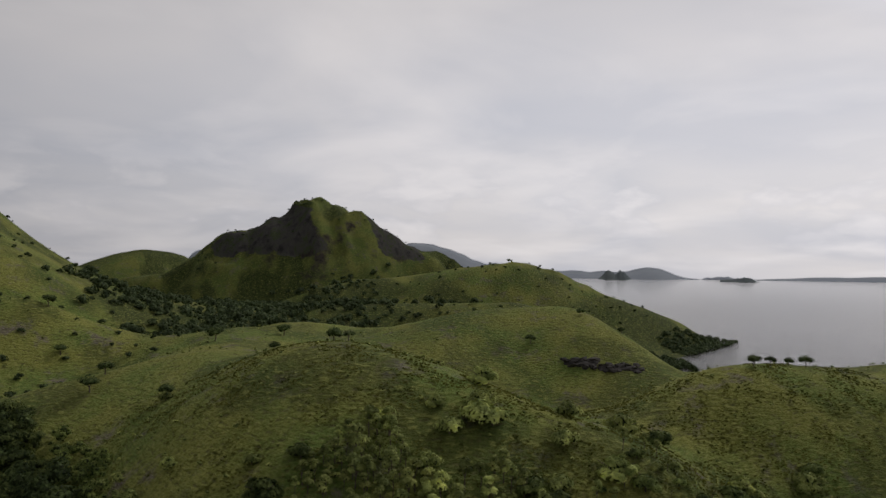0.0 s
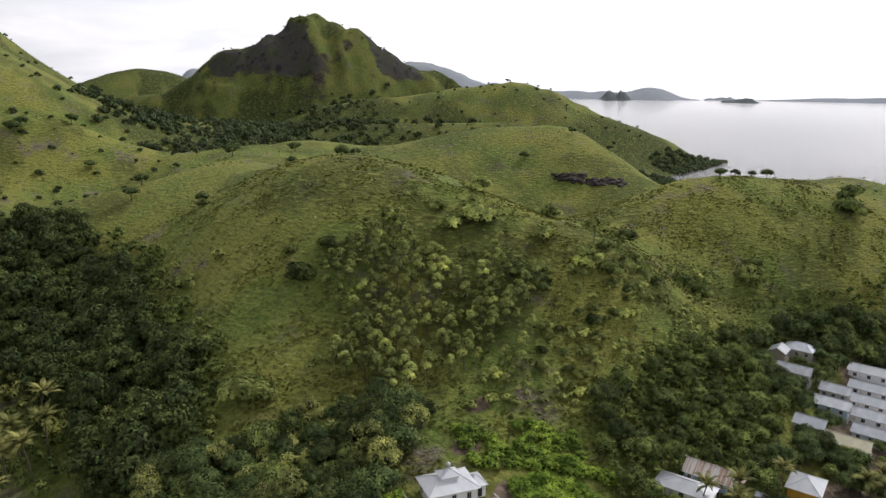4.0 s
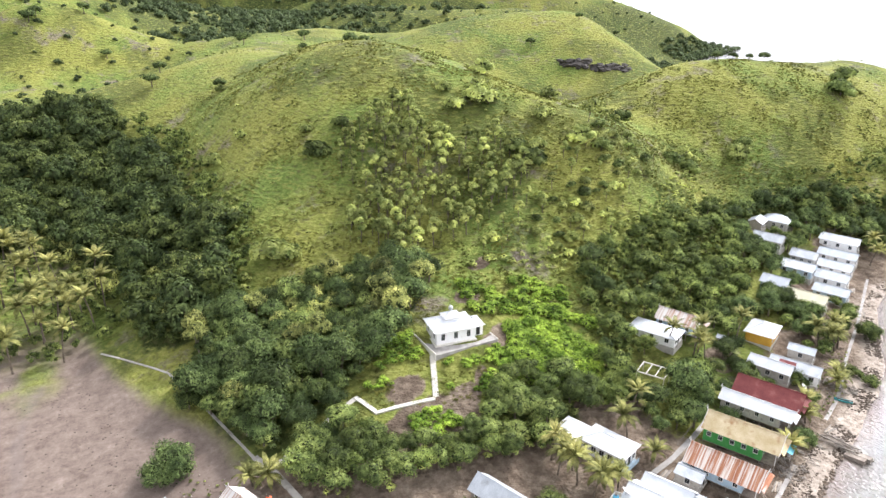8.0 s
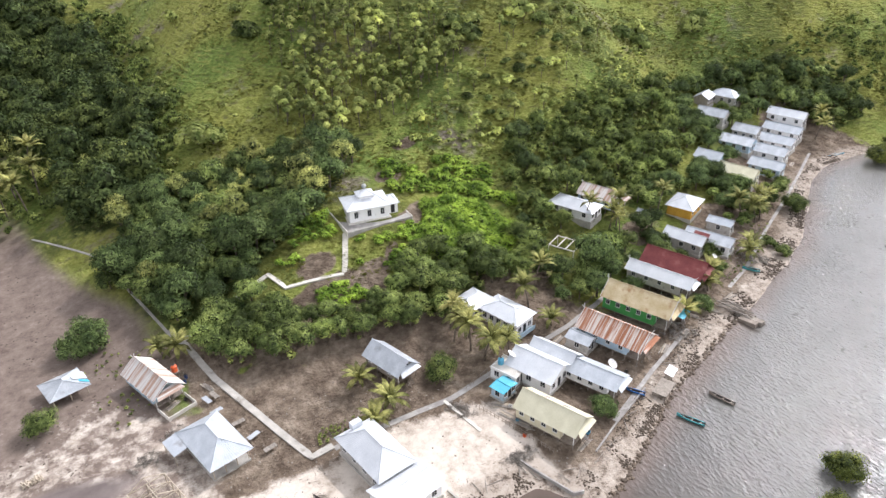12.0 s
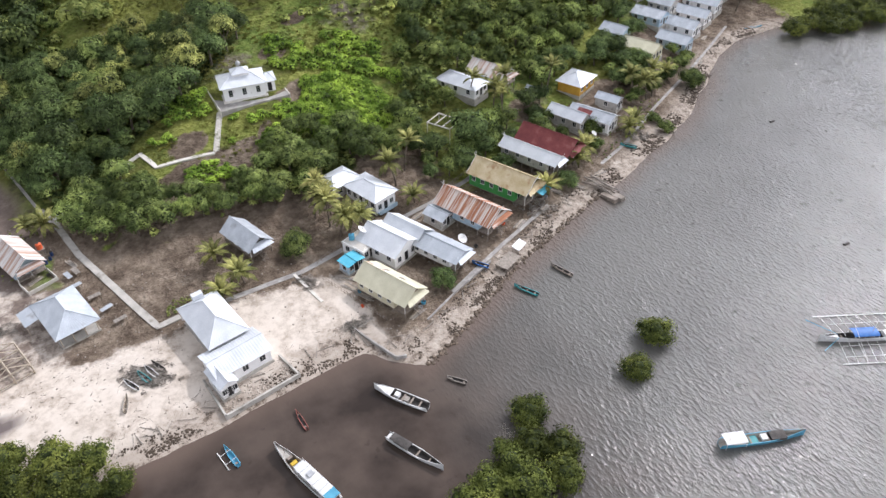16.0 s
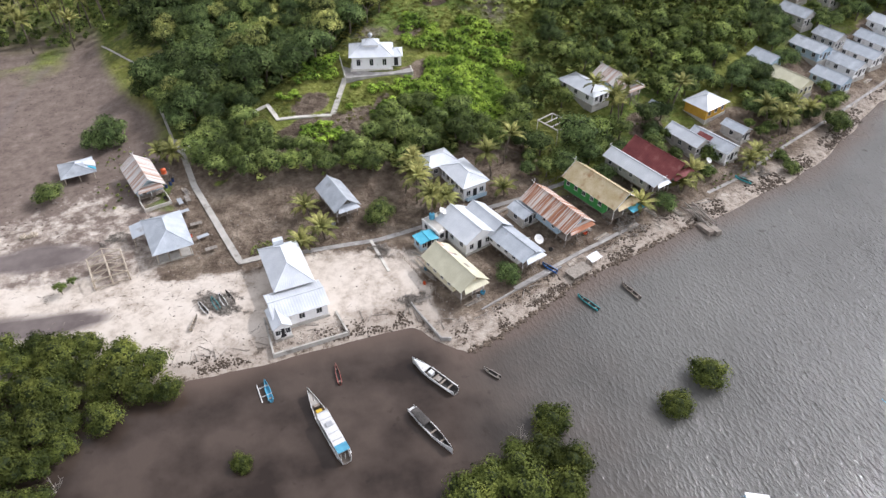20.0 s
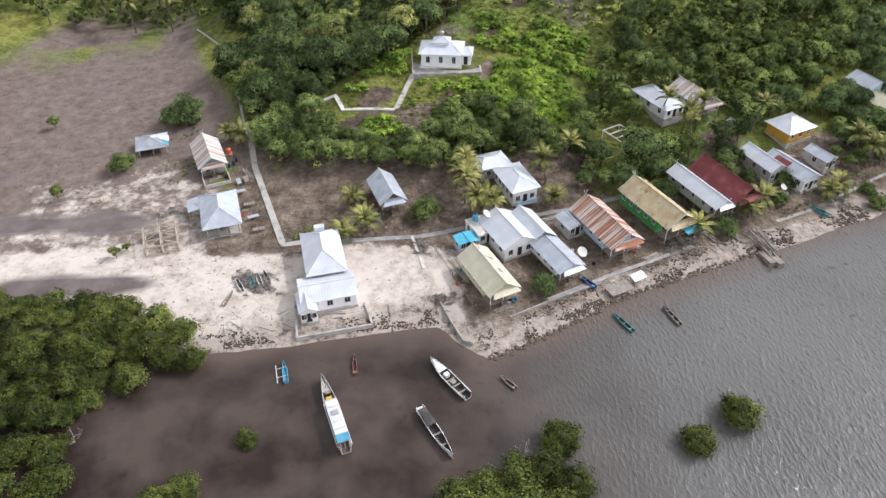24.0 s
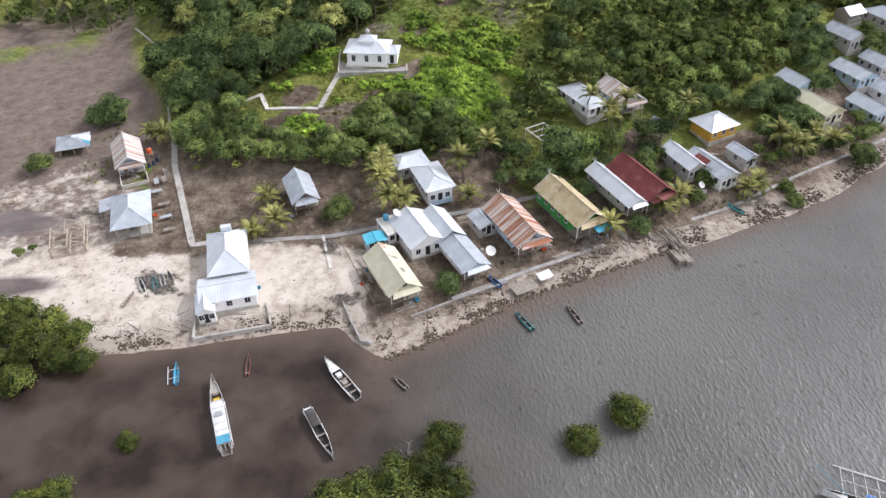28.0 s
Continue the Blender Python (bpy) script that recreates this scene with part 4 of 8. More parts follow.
    t.links.new(sm.outputs[0], p.inputs["Base Color"])
    # wind ripples with sharp small crests, calmer in the sheltered corner
    def crested(src, power, gain):
        n = t.nodes.new("ShaderNodeMath")
        n.operation = "POWER"
        n.inputs[1].default_value = power
        t.links.new(src, n.inputs[0])
        g = t.nodes.new("ShaderNodeMath")
        g.operation = "MULTIPLY"
        g.inputs[1].default_value = gain
        t.links.new(n.outputs[0], g.inputs[0])
        return g.outputs[0]

    def total(a, b):
        n = t.nodes.new("ShaderNodeMath")
        n.operation = "ADD"
        t.links.new(a, n.inputs[0])
        t.links.new(b, n.inputs[1])
        return n

    hgt = total(total(crested(tex(1.9, 3, (1, 0.45, 1), 34), 3.0, 0.78), crested(tex(5.0, 2, (1, 0.6, 1), 20), 2.0, 0.065)).outputs[0], crested(tex(0.42, 2, (1, 0.4, 1), 28), 1.0, 0.24))
    calm = t.nodes.new("ShaderNodeMapRange")
    calm.inputs[3].default_value, calm.inputs[4].default_value = 0.06, 1.0
    t.links.new(shallow.outputs[0], calm.inputs[0])
    bp = t.nodes.new("ShaderNodeBump")
    bp.inputs["Distance"].default_value = 0.5
    t.links.new(calm.outputs[0], bp.inputs["Strength"])
    t.links.new(hgt.outputs[0], bp.inputs["Height"])
    t.links.new(bp.outputs[0], p.inputs["Normal"])
    return m


sea_me.materials.append(sea_material())
tagged(new("water", sea_me), "silty grey-brown sea water, rippled by wind and glittering in the sun", "sea", kind="structure")


# ---- far ranges and islands beyond the bay ----
def far_range(label, az0, az1, r, top, mat, seed, depth=260.0):
    """A low mountain chain or island on the horizon between two bearings (degrees clockwise from +y)."""
    k = 60
    A, B = np.meshgrid(np.linspace(az0, az1, k), np.linspace(-1, 1, 9))
    u = np.linspace(0, 1, k)
    env = np.clip(np.sin(u * math.pi), 0, 1) ** 0.6
    crest = env * top * (0.62 + 0.38 * fractal(u * 10, u * 0 + seed, 2.6, seed, 4))
    R = r + B * depth
    Z = sea_level(np.full_like(R, r)) - 2 + np.maximum(crest, 0.5)[None, :] * np.clip(1 - np.abs(B), 0, 1) ** 0.8
    me = grid_mesh("backdrop", R * np.sin(np.radians(A)) - 51, R * np.cos(np.radians(A)) + 78, Z)
    me.materials.append(mat)
    return tagged(new("backdrop", me), label, "distant hills", kind="structure")


# the haze on these comes from their base colour alone
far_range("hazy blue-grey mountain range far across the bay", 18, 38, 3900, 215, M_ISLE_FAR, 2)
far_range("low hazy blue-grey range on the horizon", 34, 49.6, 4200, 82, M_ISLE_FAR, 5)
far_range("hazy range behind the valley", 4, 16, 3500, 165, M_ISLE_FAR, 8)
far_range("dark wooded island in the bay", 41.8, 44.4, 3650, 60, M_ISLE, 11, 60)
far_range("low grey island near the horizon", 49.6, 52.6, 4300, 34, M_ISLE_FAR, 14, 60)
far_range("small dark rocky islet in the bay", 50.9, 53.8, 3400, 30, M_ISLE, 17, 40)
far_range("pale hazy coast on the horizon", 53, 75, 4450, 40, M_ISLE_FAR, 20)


# ---- houses ----
LX, LY = gx[0], gy[:, 0]


def gz_at(x, y):
    """The height of the ground sheet at a place."""
    i, j = int(np.searchsorted(LX, x)) - 1, int(np.searchsorted(LY, y)) - 1
    u, v = (x - LX[i]) / (LX[i + 1] - LX[i]), (y - LY[j]) / (LY[j + 1] - LY[j])
    return float((gz[j, i] * (1 - u) + gz[j, i + 1] * u) * (1 - v) + (gz[j + 1, i] * (1 - u) + gz[j + 1, i + 1] * u) * v)


def opening(parent, x, y, z, w, h, axis, out, kind="window", trim=None, pane=None):
    """A window or door set into a wall: frame proud of the wall, a pane or leaf set back in it, a sill.
    axis 'x': the wall runs along x; out: +1 or -1, the side it faces."""
    trim, pane = trim or M_TRIM, pane or M_GLASS
    m = pose(x, y, z, 0, 0, 0 if axis == "x" else 90)
    s = out if axis == "x" else -out
    t = 0.07
    fr = Shape()
    fr.box(-w / 2 - t, w / 2 + t, min(0, s * 0.06), max(0, s * 0.06), h / 2, h / 2 + t)
    fr.box(-w / 2 - t, -w / 2, min(0, s * 0.06), max(0, s * 0.06), -h / 2, h / 2)
    fr.box(w / 2, w / 2 + t, min(0, s * 0.06), max(0, s * 0.06), -h / 2, h / 2)
    if kind == "window":
        fr.box(-0.02, 0.02, min(0, s * 0.05), max(0, s * 0.05), -h / 2, h / 2)
    o = part(kind, fr, trim, parent, at=m)
    part("pane" if kind == "window" else "leaf", Shape().box(-w / 2, w / 2, min(0.004 * s, s * 0.025), max(0.004 * s, s * 0.025), -h / 2, h / 2),
         pane, o)
    if kind == "window":
        part("sill", Shape().box(-w / 2 - t, w / 2 + t, min(0, s * 0.12), max(0, s * 0.12), -h / 2 - 0.06, -h / 2), trim, o)
    return o


def walls(parent, L, W, z0, z1, mat, gable=0.0, back_open=False, front_open=False, t=0.12):
    """Four walls of a block, with gable triangles at the ends when gable > 0."""
    x, y = L / 2, W / 2
    part("wall", Shape().box(-x, x, -y, -y + t, z0, z1), mat, parent)
    part("wall", Shape().box(-x, x, y - t, y, z0, z1), mat, parent)
    for sx, skip in ((-1, back_open), (1, front_open)):
        if skip:
            continue
        s = Shape().box(min(sx * x, sx * (x - t)), max(sx * x, sx * (x - t)), -y + t, y - t, z0, z1)
        part("wall", s, mat, parent)
    if gable:
        for sx in (-1, 1):
            a, b = sx * x, sx * (x - t)
            g = Shape().add([(a, -y, z1), (a, y, z1), (a, 0, z1 + gable), (b, -y, z1), (b, y, z1), (b, 0, z1 + gable)],
                            [(0, 1, 2), (5, 4, 3), (0, 3, 4, 1), (1, 4, 5, 2), (2, 5, 3, 0)])
            part("gable", g, mat, parent)


def gable_roof(parent, L, W, z, rise, mat, over=0.5, x0=0.0, y0=0.0, flare=0.0, cap=None, ridge_in=0.0):
    """Two corrugated slopes and a ridge cap, ridge along x. flare: the ridge's ends rise in a prow."""
    x, y = L / 2 + over, W / 2 + over
    low = z - rise * over / (W / 2)
    top = z + rise
    for s in (-1, 1):
        part("roof_slope", Shape().ribbed((x0 - x, y0 + s * y, low), (x0 + x, y0 + s * y, low), (x0 + x - ridge_in, y0, top), (x0 - x + ridge_in, y0, top)), mat, parent)
    part("ridge_cap", Shape().beam((x0 - x + ridge_in, y0, top + 0.03), (x0 + x - ridge_in, y0, top + 0.03), 0.11, 6), cap or mat, parent)
    if flare:
        for s in (-1, 1):
            h = Shape().beam((x0 + s * (x - 0.05), y0 - 0.06, top - 0.3), (x0 + s * (x + 0.35), y0 + 0.35, top + flare), 0.05, 5)
            h.beam((x0 + s * (x - 0.05), y0 + 0.06, top - 0.3), (x0 + s * (x + 0.35), y0 - 0.35, top + flare), 0.05, 5)
            part("ridge_horn", h, M_TRIM, parent)
        for s in (-1, 1):
            v = Shape()
            v.beam((x0 + s * x, y0 - y, low), (x0 + s * x, y0, top), 0.06, 4)
            v.beam((x0 + s * x, y0 + y, low), (x0 + s * x, y0, top), 0.06, 4)
            part("barge_board", v, M_TRIM, parent)


def hip_roof(parent, L, W, z, rise, mat, over=0.5, ridge_len=None, x0=0.0, y0=0.0):
    x, y = L / 2 + over, W / 2 + over
    r = (max(0.2, L - W) if ridge_len is None else ridge_len) / 2
    low, top = z - 0.15, z + rise
    for s in (-1, 1):
        part("roof_slope", Shape().ribbed((x0 - x, y0 + s * y, low), (x0 + x, y0 + s * y, low), (x0 + r, y0, top), (x0 - r, y0, top)), mat, parent)
        part("roof_slope", Shape().ribbed((x0 + s * x, y0 - y, low), (x0 + s * x, y0 + y, low), (x0 + s * r, y0 + 0.01, top), (x0 + s * r, y0 - 0.01, top)), mat, parent)
    cap = Shape().beam((x0 - r, y0, top + 0.02), (x0 + r, y0, top + 0.02), 0.09, 6)
    for sx in (-1, 1):
        for sy in (-1, 1):
            cap.beam((x0 + sx * r, y0, top + 0.02), (x0 + sx * x, y0 + sy * y, low + 0.03), 0.07, 5)
    part("ridge_cap", cap, mat, parent)


def stilts(parent, L, W, z1, step=2.4, mat=None, depth=1.2):
    nx, ny = max(2, int(L / step) + 1), max(2, int(W / step) + 1)
    for i in range(nx):
        for j in range(ny):
            x, y = -L / 2 + 0.15 + (L - 0.3) * i / (nx - 1), -W / 2 + 0.15 + (W - 0.3) * j / (ny - 1)
            part("stilt", Shape().beam((x, y, -depth), (x, y, z1), 0.1, 6), mat or M_TIMBER, parent)


def stairs(parent, x, y, z0, z1, dx, dy=0.0, n=6, w=0.9):
    """An open timber stair from the floor edge down to the ground."""
    q = Vector((dx, dy, 0))
    side = Vector((-dy, dx, 0)).normalized() * w / 2
    top, foot = Vector((x, y, z1)), Vector((x, y, z0)) + q
    s = Shape()
    for k in (-1, 1):
        s.beam(top + side * k, foot + side * k, 0.06, 5)
    st = part("stair", s, M_TIMBER, parent)
    for i in range(1, n):
        c = top.lerp(foot, i / n)
        b = Shape().beam(c - side, c + side, 0.06, 4)
        part("tread", b, M_TIMBER, st)


def house(name, x, y, turn, label, z=None, group="", category="house"):
    zb = gz_at(x, y) if z is None else z
    return thing(name, pose(x, y, zb, 0, 0, turn), label, category, group)


def stilt_house(x, y, turn, L, W, eave, rise, roof_mat, wall_mat, label, floor=1.1, flare=0.0, porch=2.2, wins=4, hip=False, over=0.5,
                trim=None, side_wins=True, z=None, roof_cap=None, ladder=True):
    """A timber house on stilts: x runs down its length to the porch at the shore end. eave: height above the ground below it."""
    h = house("stilt_house", x, y, turn, label, z)
    part("floor_deck", Shape().box(-L / 2, L / 2, -W / 2, W / 2, floor - 0.14, floor), M_TIMBER, h)
    stilts(h, L, W, floor - 0.14)
    body = new("body")
    body.parent = h
    BL = L - porch
    body.location = (-porch / 2, 0, 0)
    walls(body, BL, W - 0.1, floor, eave, wall_mat, 0 if hip else rise * 0.93)
    if side_wins:
        for i in range(wins):
            wx = -BL / 2 + BL * (i + 0.5) / wins
            for s in (-1, 1):
                opening(body, wx, s * (W - 0.1) / 2, floor + (eave - floor) * 0.56, 0.75, 0.95, "x", s, trim=trim)
    opening(body, BL / 2, -W * 0.22, floor + 1.02, 0.85, 1.95, "y", 1, "door", trim, M_DARK)
    opening(body, BL / 2, W * 0.2, floor + 1.2, 0.9, 0.95, "y", 1, "window", trim)
    if porch > 0.5:
        for s in (-1, 0.0, 1):
            part("porch_post", Shape().beam((L / 2 - 0.12, s * (W / 2 - 0.15), floor), (L / 2 - 0.12, s * (W / 2 - 0.15), eave), 0.07, 6), M_TRIM if trim is None else trim, h)
        rail = Shape()
        rail.beam((L / 2 - 0.12, -W / 2 + 0.15, floor + 0.85), (L / 2 - 0.12, W / 2 - 0.15, floor + 0.85), 0.05, 5)
        pr = part("porch_rail", rail, M_TIMBER, h)
        for k in range(7):
            yy = -W / 2 + 0.15 + (W - 0.3) * k / 6
            part("baluster", Shape().beam((L / 2 - 0.12, yy, floor), (L / 2 - 0.12, yy, floor + 0.85), 0.035, 4), M_TIMBER, pr)
    if ladder:
        stairs(h, L / 2, 0, -0.15, floor, 1.3)
    if hip:
        hip_roof(h, L, W, eave, rise, roof_mat, over)
    else:
        gable_roof(h, L, W, eave, rise, roof_mat, over, flare=flare, cap=roof_cap)
        # a small lean-to hood under the front gable
        part("porch_hood", Shape().ribbed((L / 2 + 1.2, -W / 2, eave - 0.35), (L / 2 + 1.2, W / 2, eave - 0.35), (L / 2 - 0.1, W / 2 - 0.6, eave + 0.45),
                                          (L / 2 - 0.1, -W / 2 + 0.6, eave + 0.45)), roof_mat, h)
    return h


def ground_house(x, y, turn, L, W, eave, rise, roof_mat, wall_mat, label, hip=True, wins=3, over=0.6, ridge_len=None, plinth=0.25, z=None,
                 trim=None, door_end=True):
    h = house("village_house", x, y, turn, label, z)
    part("plinth", Shape().box(-L / 2 - 0.2, L / 2 + 0.2, -W / 2 - 0.2, W / 2 + 0.2, -1.5, plinth), M_CONCRETE, h)
    walls(h, L, W, plinth, eave, wall_mat, 0 if hip else rise * 0.93)
    for i in range(wins):
        wx = -L / 2 + L * (i + 0.5) / wins
        for s in (-1, 1):
            opening(h, wx, s * W / 2, plinth + (eave - plinth) * 0.55, 0.9, 1.1, "x", s, trim=trim)
    opening(h, L / 2, 0, plinth + 1.02, 0.9, 1.95, "y", 1, "door", trim, M_DARK)
    for s in (-1, 1):
        opening(h, L / 2, s * W * 0.3, plinth + 1.3, 0.85, 1.05, "y", 1, trim=trim)
    if hip:
        hip_roof(h, L, W, eave, rise, roof_mat, over, ridge_len)
    else:
        gable_roof(h, L, W, eave, rise, roof_mat, over)
    return h


# houses along the eastern shore, each with its ridge running down to the water
cream_house = stilt_house(-2.5, 89.4, -67, 10.8, 5.2, 3.2, 1.8, M_CREAM_ROOF, M_WALL_CREAM, "cream house with a pale yellow sheet roof beside the sea wall", 0.7, porch=2.4, roof_cap=M_CREAM_ROOF)
for px0, px1, py0, py1, pm, pl_ in ((-5.7, -4.3, 0.15, 1.0, M_RUST, "rusted ridge sheets"), (-4.2, -0.9, 0.15, 0.95, M_RUST_PALE, "rust-stained ridge sheets"), (-2.2, -1.5, 1.0, 1.9, M_WALL_BOARD, "missing sheet showing brown boards"), (1.2, 2.4, 0.9, 1.6, M_WALL_BOARD, "broken sheet showing brown boards")):
    part("roof_patch", Shape().ribbed((px0, py1, 5.04 - 0.692 * py1), (px1, py1, 5.04 - 0.692 * py1), (px1, py0, 5.04 - 0.692 * py0), (px0, py0, 5.04 - 0.692 * py0)), pm, cream_house, pl_)
stilt_house(20.6, 100.9, -68, 12.6, 6.3, 3.6, 2.1, M_RUST, M_WALL_BLUE, "stilt house with a heavily rusted corrugated roof and horned ridge", 1.3, 0.75, 2.4)
green_house = stilt_house(31.8, 106.2, -66.5, 13.6, 6.2, 3.9, 2.1, M_TAN_ROOF, M_WALL_GREEN, "bright green house with a weathered tan sheet roof", 0.8, 0.8, 2.6, 5)
part("awning", Shape().ribbed((8.9, 0.2, 2.4), (8.9, 3.6, 2.4), (6.7, 3.6, 2.75), (6.7, 0.2, 2.75)), M_CYAN, green_house, "turquoise sheet awning over the porch")
part("awning_post", Shape().beam((8.8, 0.4, -0.3), (8.8, 0.4, 2.4), 0.06), M_TIMBER, green_house)
part("awning_post", Shape().beam((8.8, 3.5, -0.3), (8.8, 3.5, 2.4), 0.06), M_TIMBER, green_house)
stilt_house(47.4, 112.6, -68, 12.8, 6.4, 4.3, 2.3, M_RED_ROOF, M_WALL_BOARD, "board house on stilts under a dark red sheet roof", 1.4, porch=1.6)
stilt_house(42.0, 111.3, -68, 13.6, 3.9, 4.0, 1.2, M_ZINC_WHITE, M_WALL_GREY, "narrow stilt house with a silvery zinc roof beside the red roof", 1.4, 0.6, 1.8)
stilt_house(-20.0, 114.3, -72, 8.6, 4.6, 3.1, 1.8, M_ZINC, M_WALL_BOARD, "small timber stilt house with a grey zinc roof", 1.2, porch=1.2, wins=3)
stilt_house(50.0, 140.6, -68, 10.2, 5.6, 3.6, 1.7, M_RUST_PALE, M_WALL_BLUE, "pale blue stilt house under a rust-streaked roof on the slope", 1.2, 0.4, 1.4, z=gz_at(50, 140.6) - 0.3)

# white complex with a long wing towards the sea
comp = ground_house(2.3, 100.2, -67, 8.6, 6.2, 3.3, 1.7, M_ZINC_WHITE, M_WALL_WHITE, "white rendered house with a pale roof and long side wing", False, 3)
gable_roof(comp, 8.2, 5.0, 2.9, 1.7, M_ZINC_WHITE, 0.4, 0.6, 4.6)
part("link_wall", Shape().box(-3.2, 4.6, 3.2, 6.8, 0.0, 2.9), M_WALL_WHITE, comp)
wing = stilt_house(10.0, 94.0, -66, 9.8, 4.6, 3.0, 1.1, M_ZINC_BLUE, M_WALL_WHITE, "long white stilt wing with a bluish zinc roof", 0.9, porch=1.4, wins=4)
annex = ground_house(-2.2, 102.6, -67, 5.2, 4.2, 2.6, 0.25, M_CONCRETE_PALE, M_WALL_WHITE, "flat-roofed white annex with water tanks on top", True, 2, 0.15, 3.0)
lean = ground_house(14.8, 103.6, -68, 4.6, 3.6, 2.2, 0.7, M_ZINC, M_WALL_GREY, "low grey kitchen shed with a zinc roof", False, 1, 0.3)
hut = ground_house(-5.5, 99.4, -72, 2.6, 3.4, 2.2, 0.25, M_CYAN, M_WALL_BLUE, "little hut with a turquoise sheet roof", False, 1, 0.3)

# the long white house among the palms
two = ground_house(5.9, 115.8, -72, 8.7, 5.2, 3.55, 1.15, M_ZINC_WHITE, M_WALL_WHITE, "long white house with a pale hip roof among palms", True, 5, 0.6, 3.4, z=2.05)
part("balcony", Shape().box(4.36, 5.3, -2.3, 2.3, 0.25, 0.4).box(5.22, 5.3, -2.3, 2.3, 0.4, 1.2), M_WALL_BLUE, two, "blue-painted porch front")
ground_house(1.6, 122.0, 18, 6.2, 4.8, 3.5, 0.9, M_ZINC_WHITE, M_WALL_GREY, "white-roofed rear house on the slope", True, 2, 0.5, 3.0, z=2.3)

# behind the white beach
big = ground_house(-31.2, 96.1, -79, 11.0, 5.9, 3.5, 2.2, M_ZINC_WHITE, M_WALL_GREY, "house with a bright hip roof on the white sand", True, 4, 0.6, 4.6)
part("roof_box", Shape().box(-5.7, -4.7, -0.8, 1.0, 4.0, 5.2), M_ZINC_WHITE, big, "raised zinc box at the end of the ridge")
ground_house(-30.0, 87.8, 12, 8.8, 5.8, 2.8, 0.9, M_ZINC_WHITE, M_WALL_WHITE, "low white front wing with grey roof facing the water", False, 3, 0.4)
ground_house(-33.2, 84.6, -77, 4.6, 2.6, 2.8, 0.8, M_ZINC_WHITE, M_WALL_WHITE, "small white gabled porch room by the sea wall", False, 1, 0.3)
hip_open = house("open_house", -52.3, 111.6, -75, "unfinished open-sided house with a blue-grey hip roof")
stilts(hip_open, 10.6, 6.2, 2.7, 2.0, M_POLE, 0.8)
part("floor_slab", Shape().box(-5.4, 5.4, -3.2, 3.2, -0.6, 0.3), M_CONCRETE, hip_open)
part("inner_wall", Shape().box(-4.4, 2.2, -2.2, 2.2, 0.3, 2.6), M_WALL_BOARD, hip_open)
hip_roof(hip_open, 10.8, 6.4, 2.8, 1.9, M_ZINC_BLUE, 0.5, 4.2)
part("side_roof", Shape().ribbed((-6.0, -6.0, 2.1), (-1.6, -6.0, 2.1), (-1.6, -3.5, 2.6), (-6.0, -3.5, 2.6)), M_ZINC_BLUE, hip_open)
for px in (-5.8, -1.8):
    part("side_post", Shape().beam((px, -5.8, -0.6), (px, -5.8, 2.1), 0.07), M_POLE, hip_open)
rusty = stilt_house(-58.4, 131.9, -69, 10.2, 5.2, 3.1, 1.9, M_RUST_PALE, M_WALL_BLUE, "weathered blue house with rust-striped roof by the flat", 0.8, 0.35, 1.2)
part("porch_wall", Shape().box(5.3, 9.0, -2.7, -2.55, -0.3, 0.9).box(5.3, 9.0, 2.55, 2.7, -0.3, 0.9).box(8.85, 9.0, -2.55, 2.55, -0.3, 0.8), M_CONCRETE_PALE, rusty)
shed = house("open_shed", -72.5, 139.2, -74, "low open shed with patched zinc and white sheets")
stilts(shed, 5.6, 6.0, 2.0, 2.6, M_POLE, 0.6)
part("back_wall", Shape().box(-2.6, 2.2, -2.9, -2.75, 0, 1.9).box(-2.6, -2.45, -2.75, 2.4, 0, 1.9), M_WALL_BOARD, shed)
hip_roof(shed, 5.8, 6.2, 2.1, 1.1, M_ZINC, 0.4, 0.8)
part("roof_patch", Shape().ribbed((-1.4, 3.7, 2.1), (1.2, 3.7, 2.1), (0.6, 1.5, 2.85), (-0.8, 1.5, 2.85)), M_ZINC_WHITE, shed, "white replacement sheet")
part("roof_patch", Shape().ribbed((1.6, 3.6, 2.12), (2.6, 3.6, 2.12), (1.6, 2.2, 2.55), (1.0, 2.2, 2.55)), M_CYAN, shed, "turquoise replacement sheet")

# bare timber frame of a house on the sand
fr = house("house_frame", -62.2, 104.9, -73, "bare pole frame of an unbuilt house on sand")
for i in range(4):
    for j in range(3):
        part("post", Shape().beam((-3.3 + 2.2 * i, -2.9 + 2.9 * j, -0.6), (-3.3 + 2.2 * i, -2.9 + 2.9 * j, 2.3), 0.13), M_POLE, fr)
for zz in (0.5, 2.25):
    for j in range(3):
        part("beam", Shape().beam((-3.4, -2.9 + 2.9 * j, zz), (3.4, -2.9 + 2.9 * j, zz), 0.12), M_POLE, fr)
    for i in range(4):
        part("beam", Shape().beam((-3.3 + 2.2 * i, -3.0, zz), (-3.3 + 2.2 * i, 3.0, zz), 0.12), M_POLE, fr)
for i in range(4):
    xx = -3.3 + 2.2 * i
    for s in (-1, 1):
        part("rafter", Shape().beam((xx, s * 2.9, 2.25), (xx, 0, 3.7), 0.08, 5), M_POLE, fr)
part("ridge_pole", Shape().beam((-3.4, 0, 3.7), (1.2, 0, 3.7), 0.06, 5), M_POLE, fr)

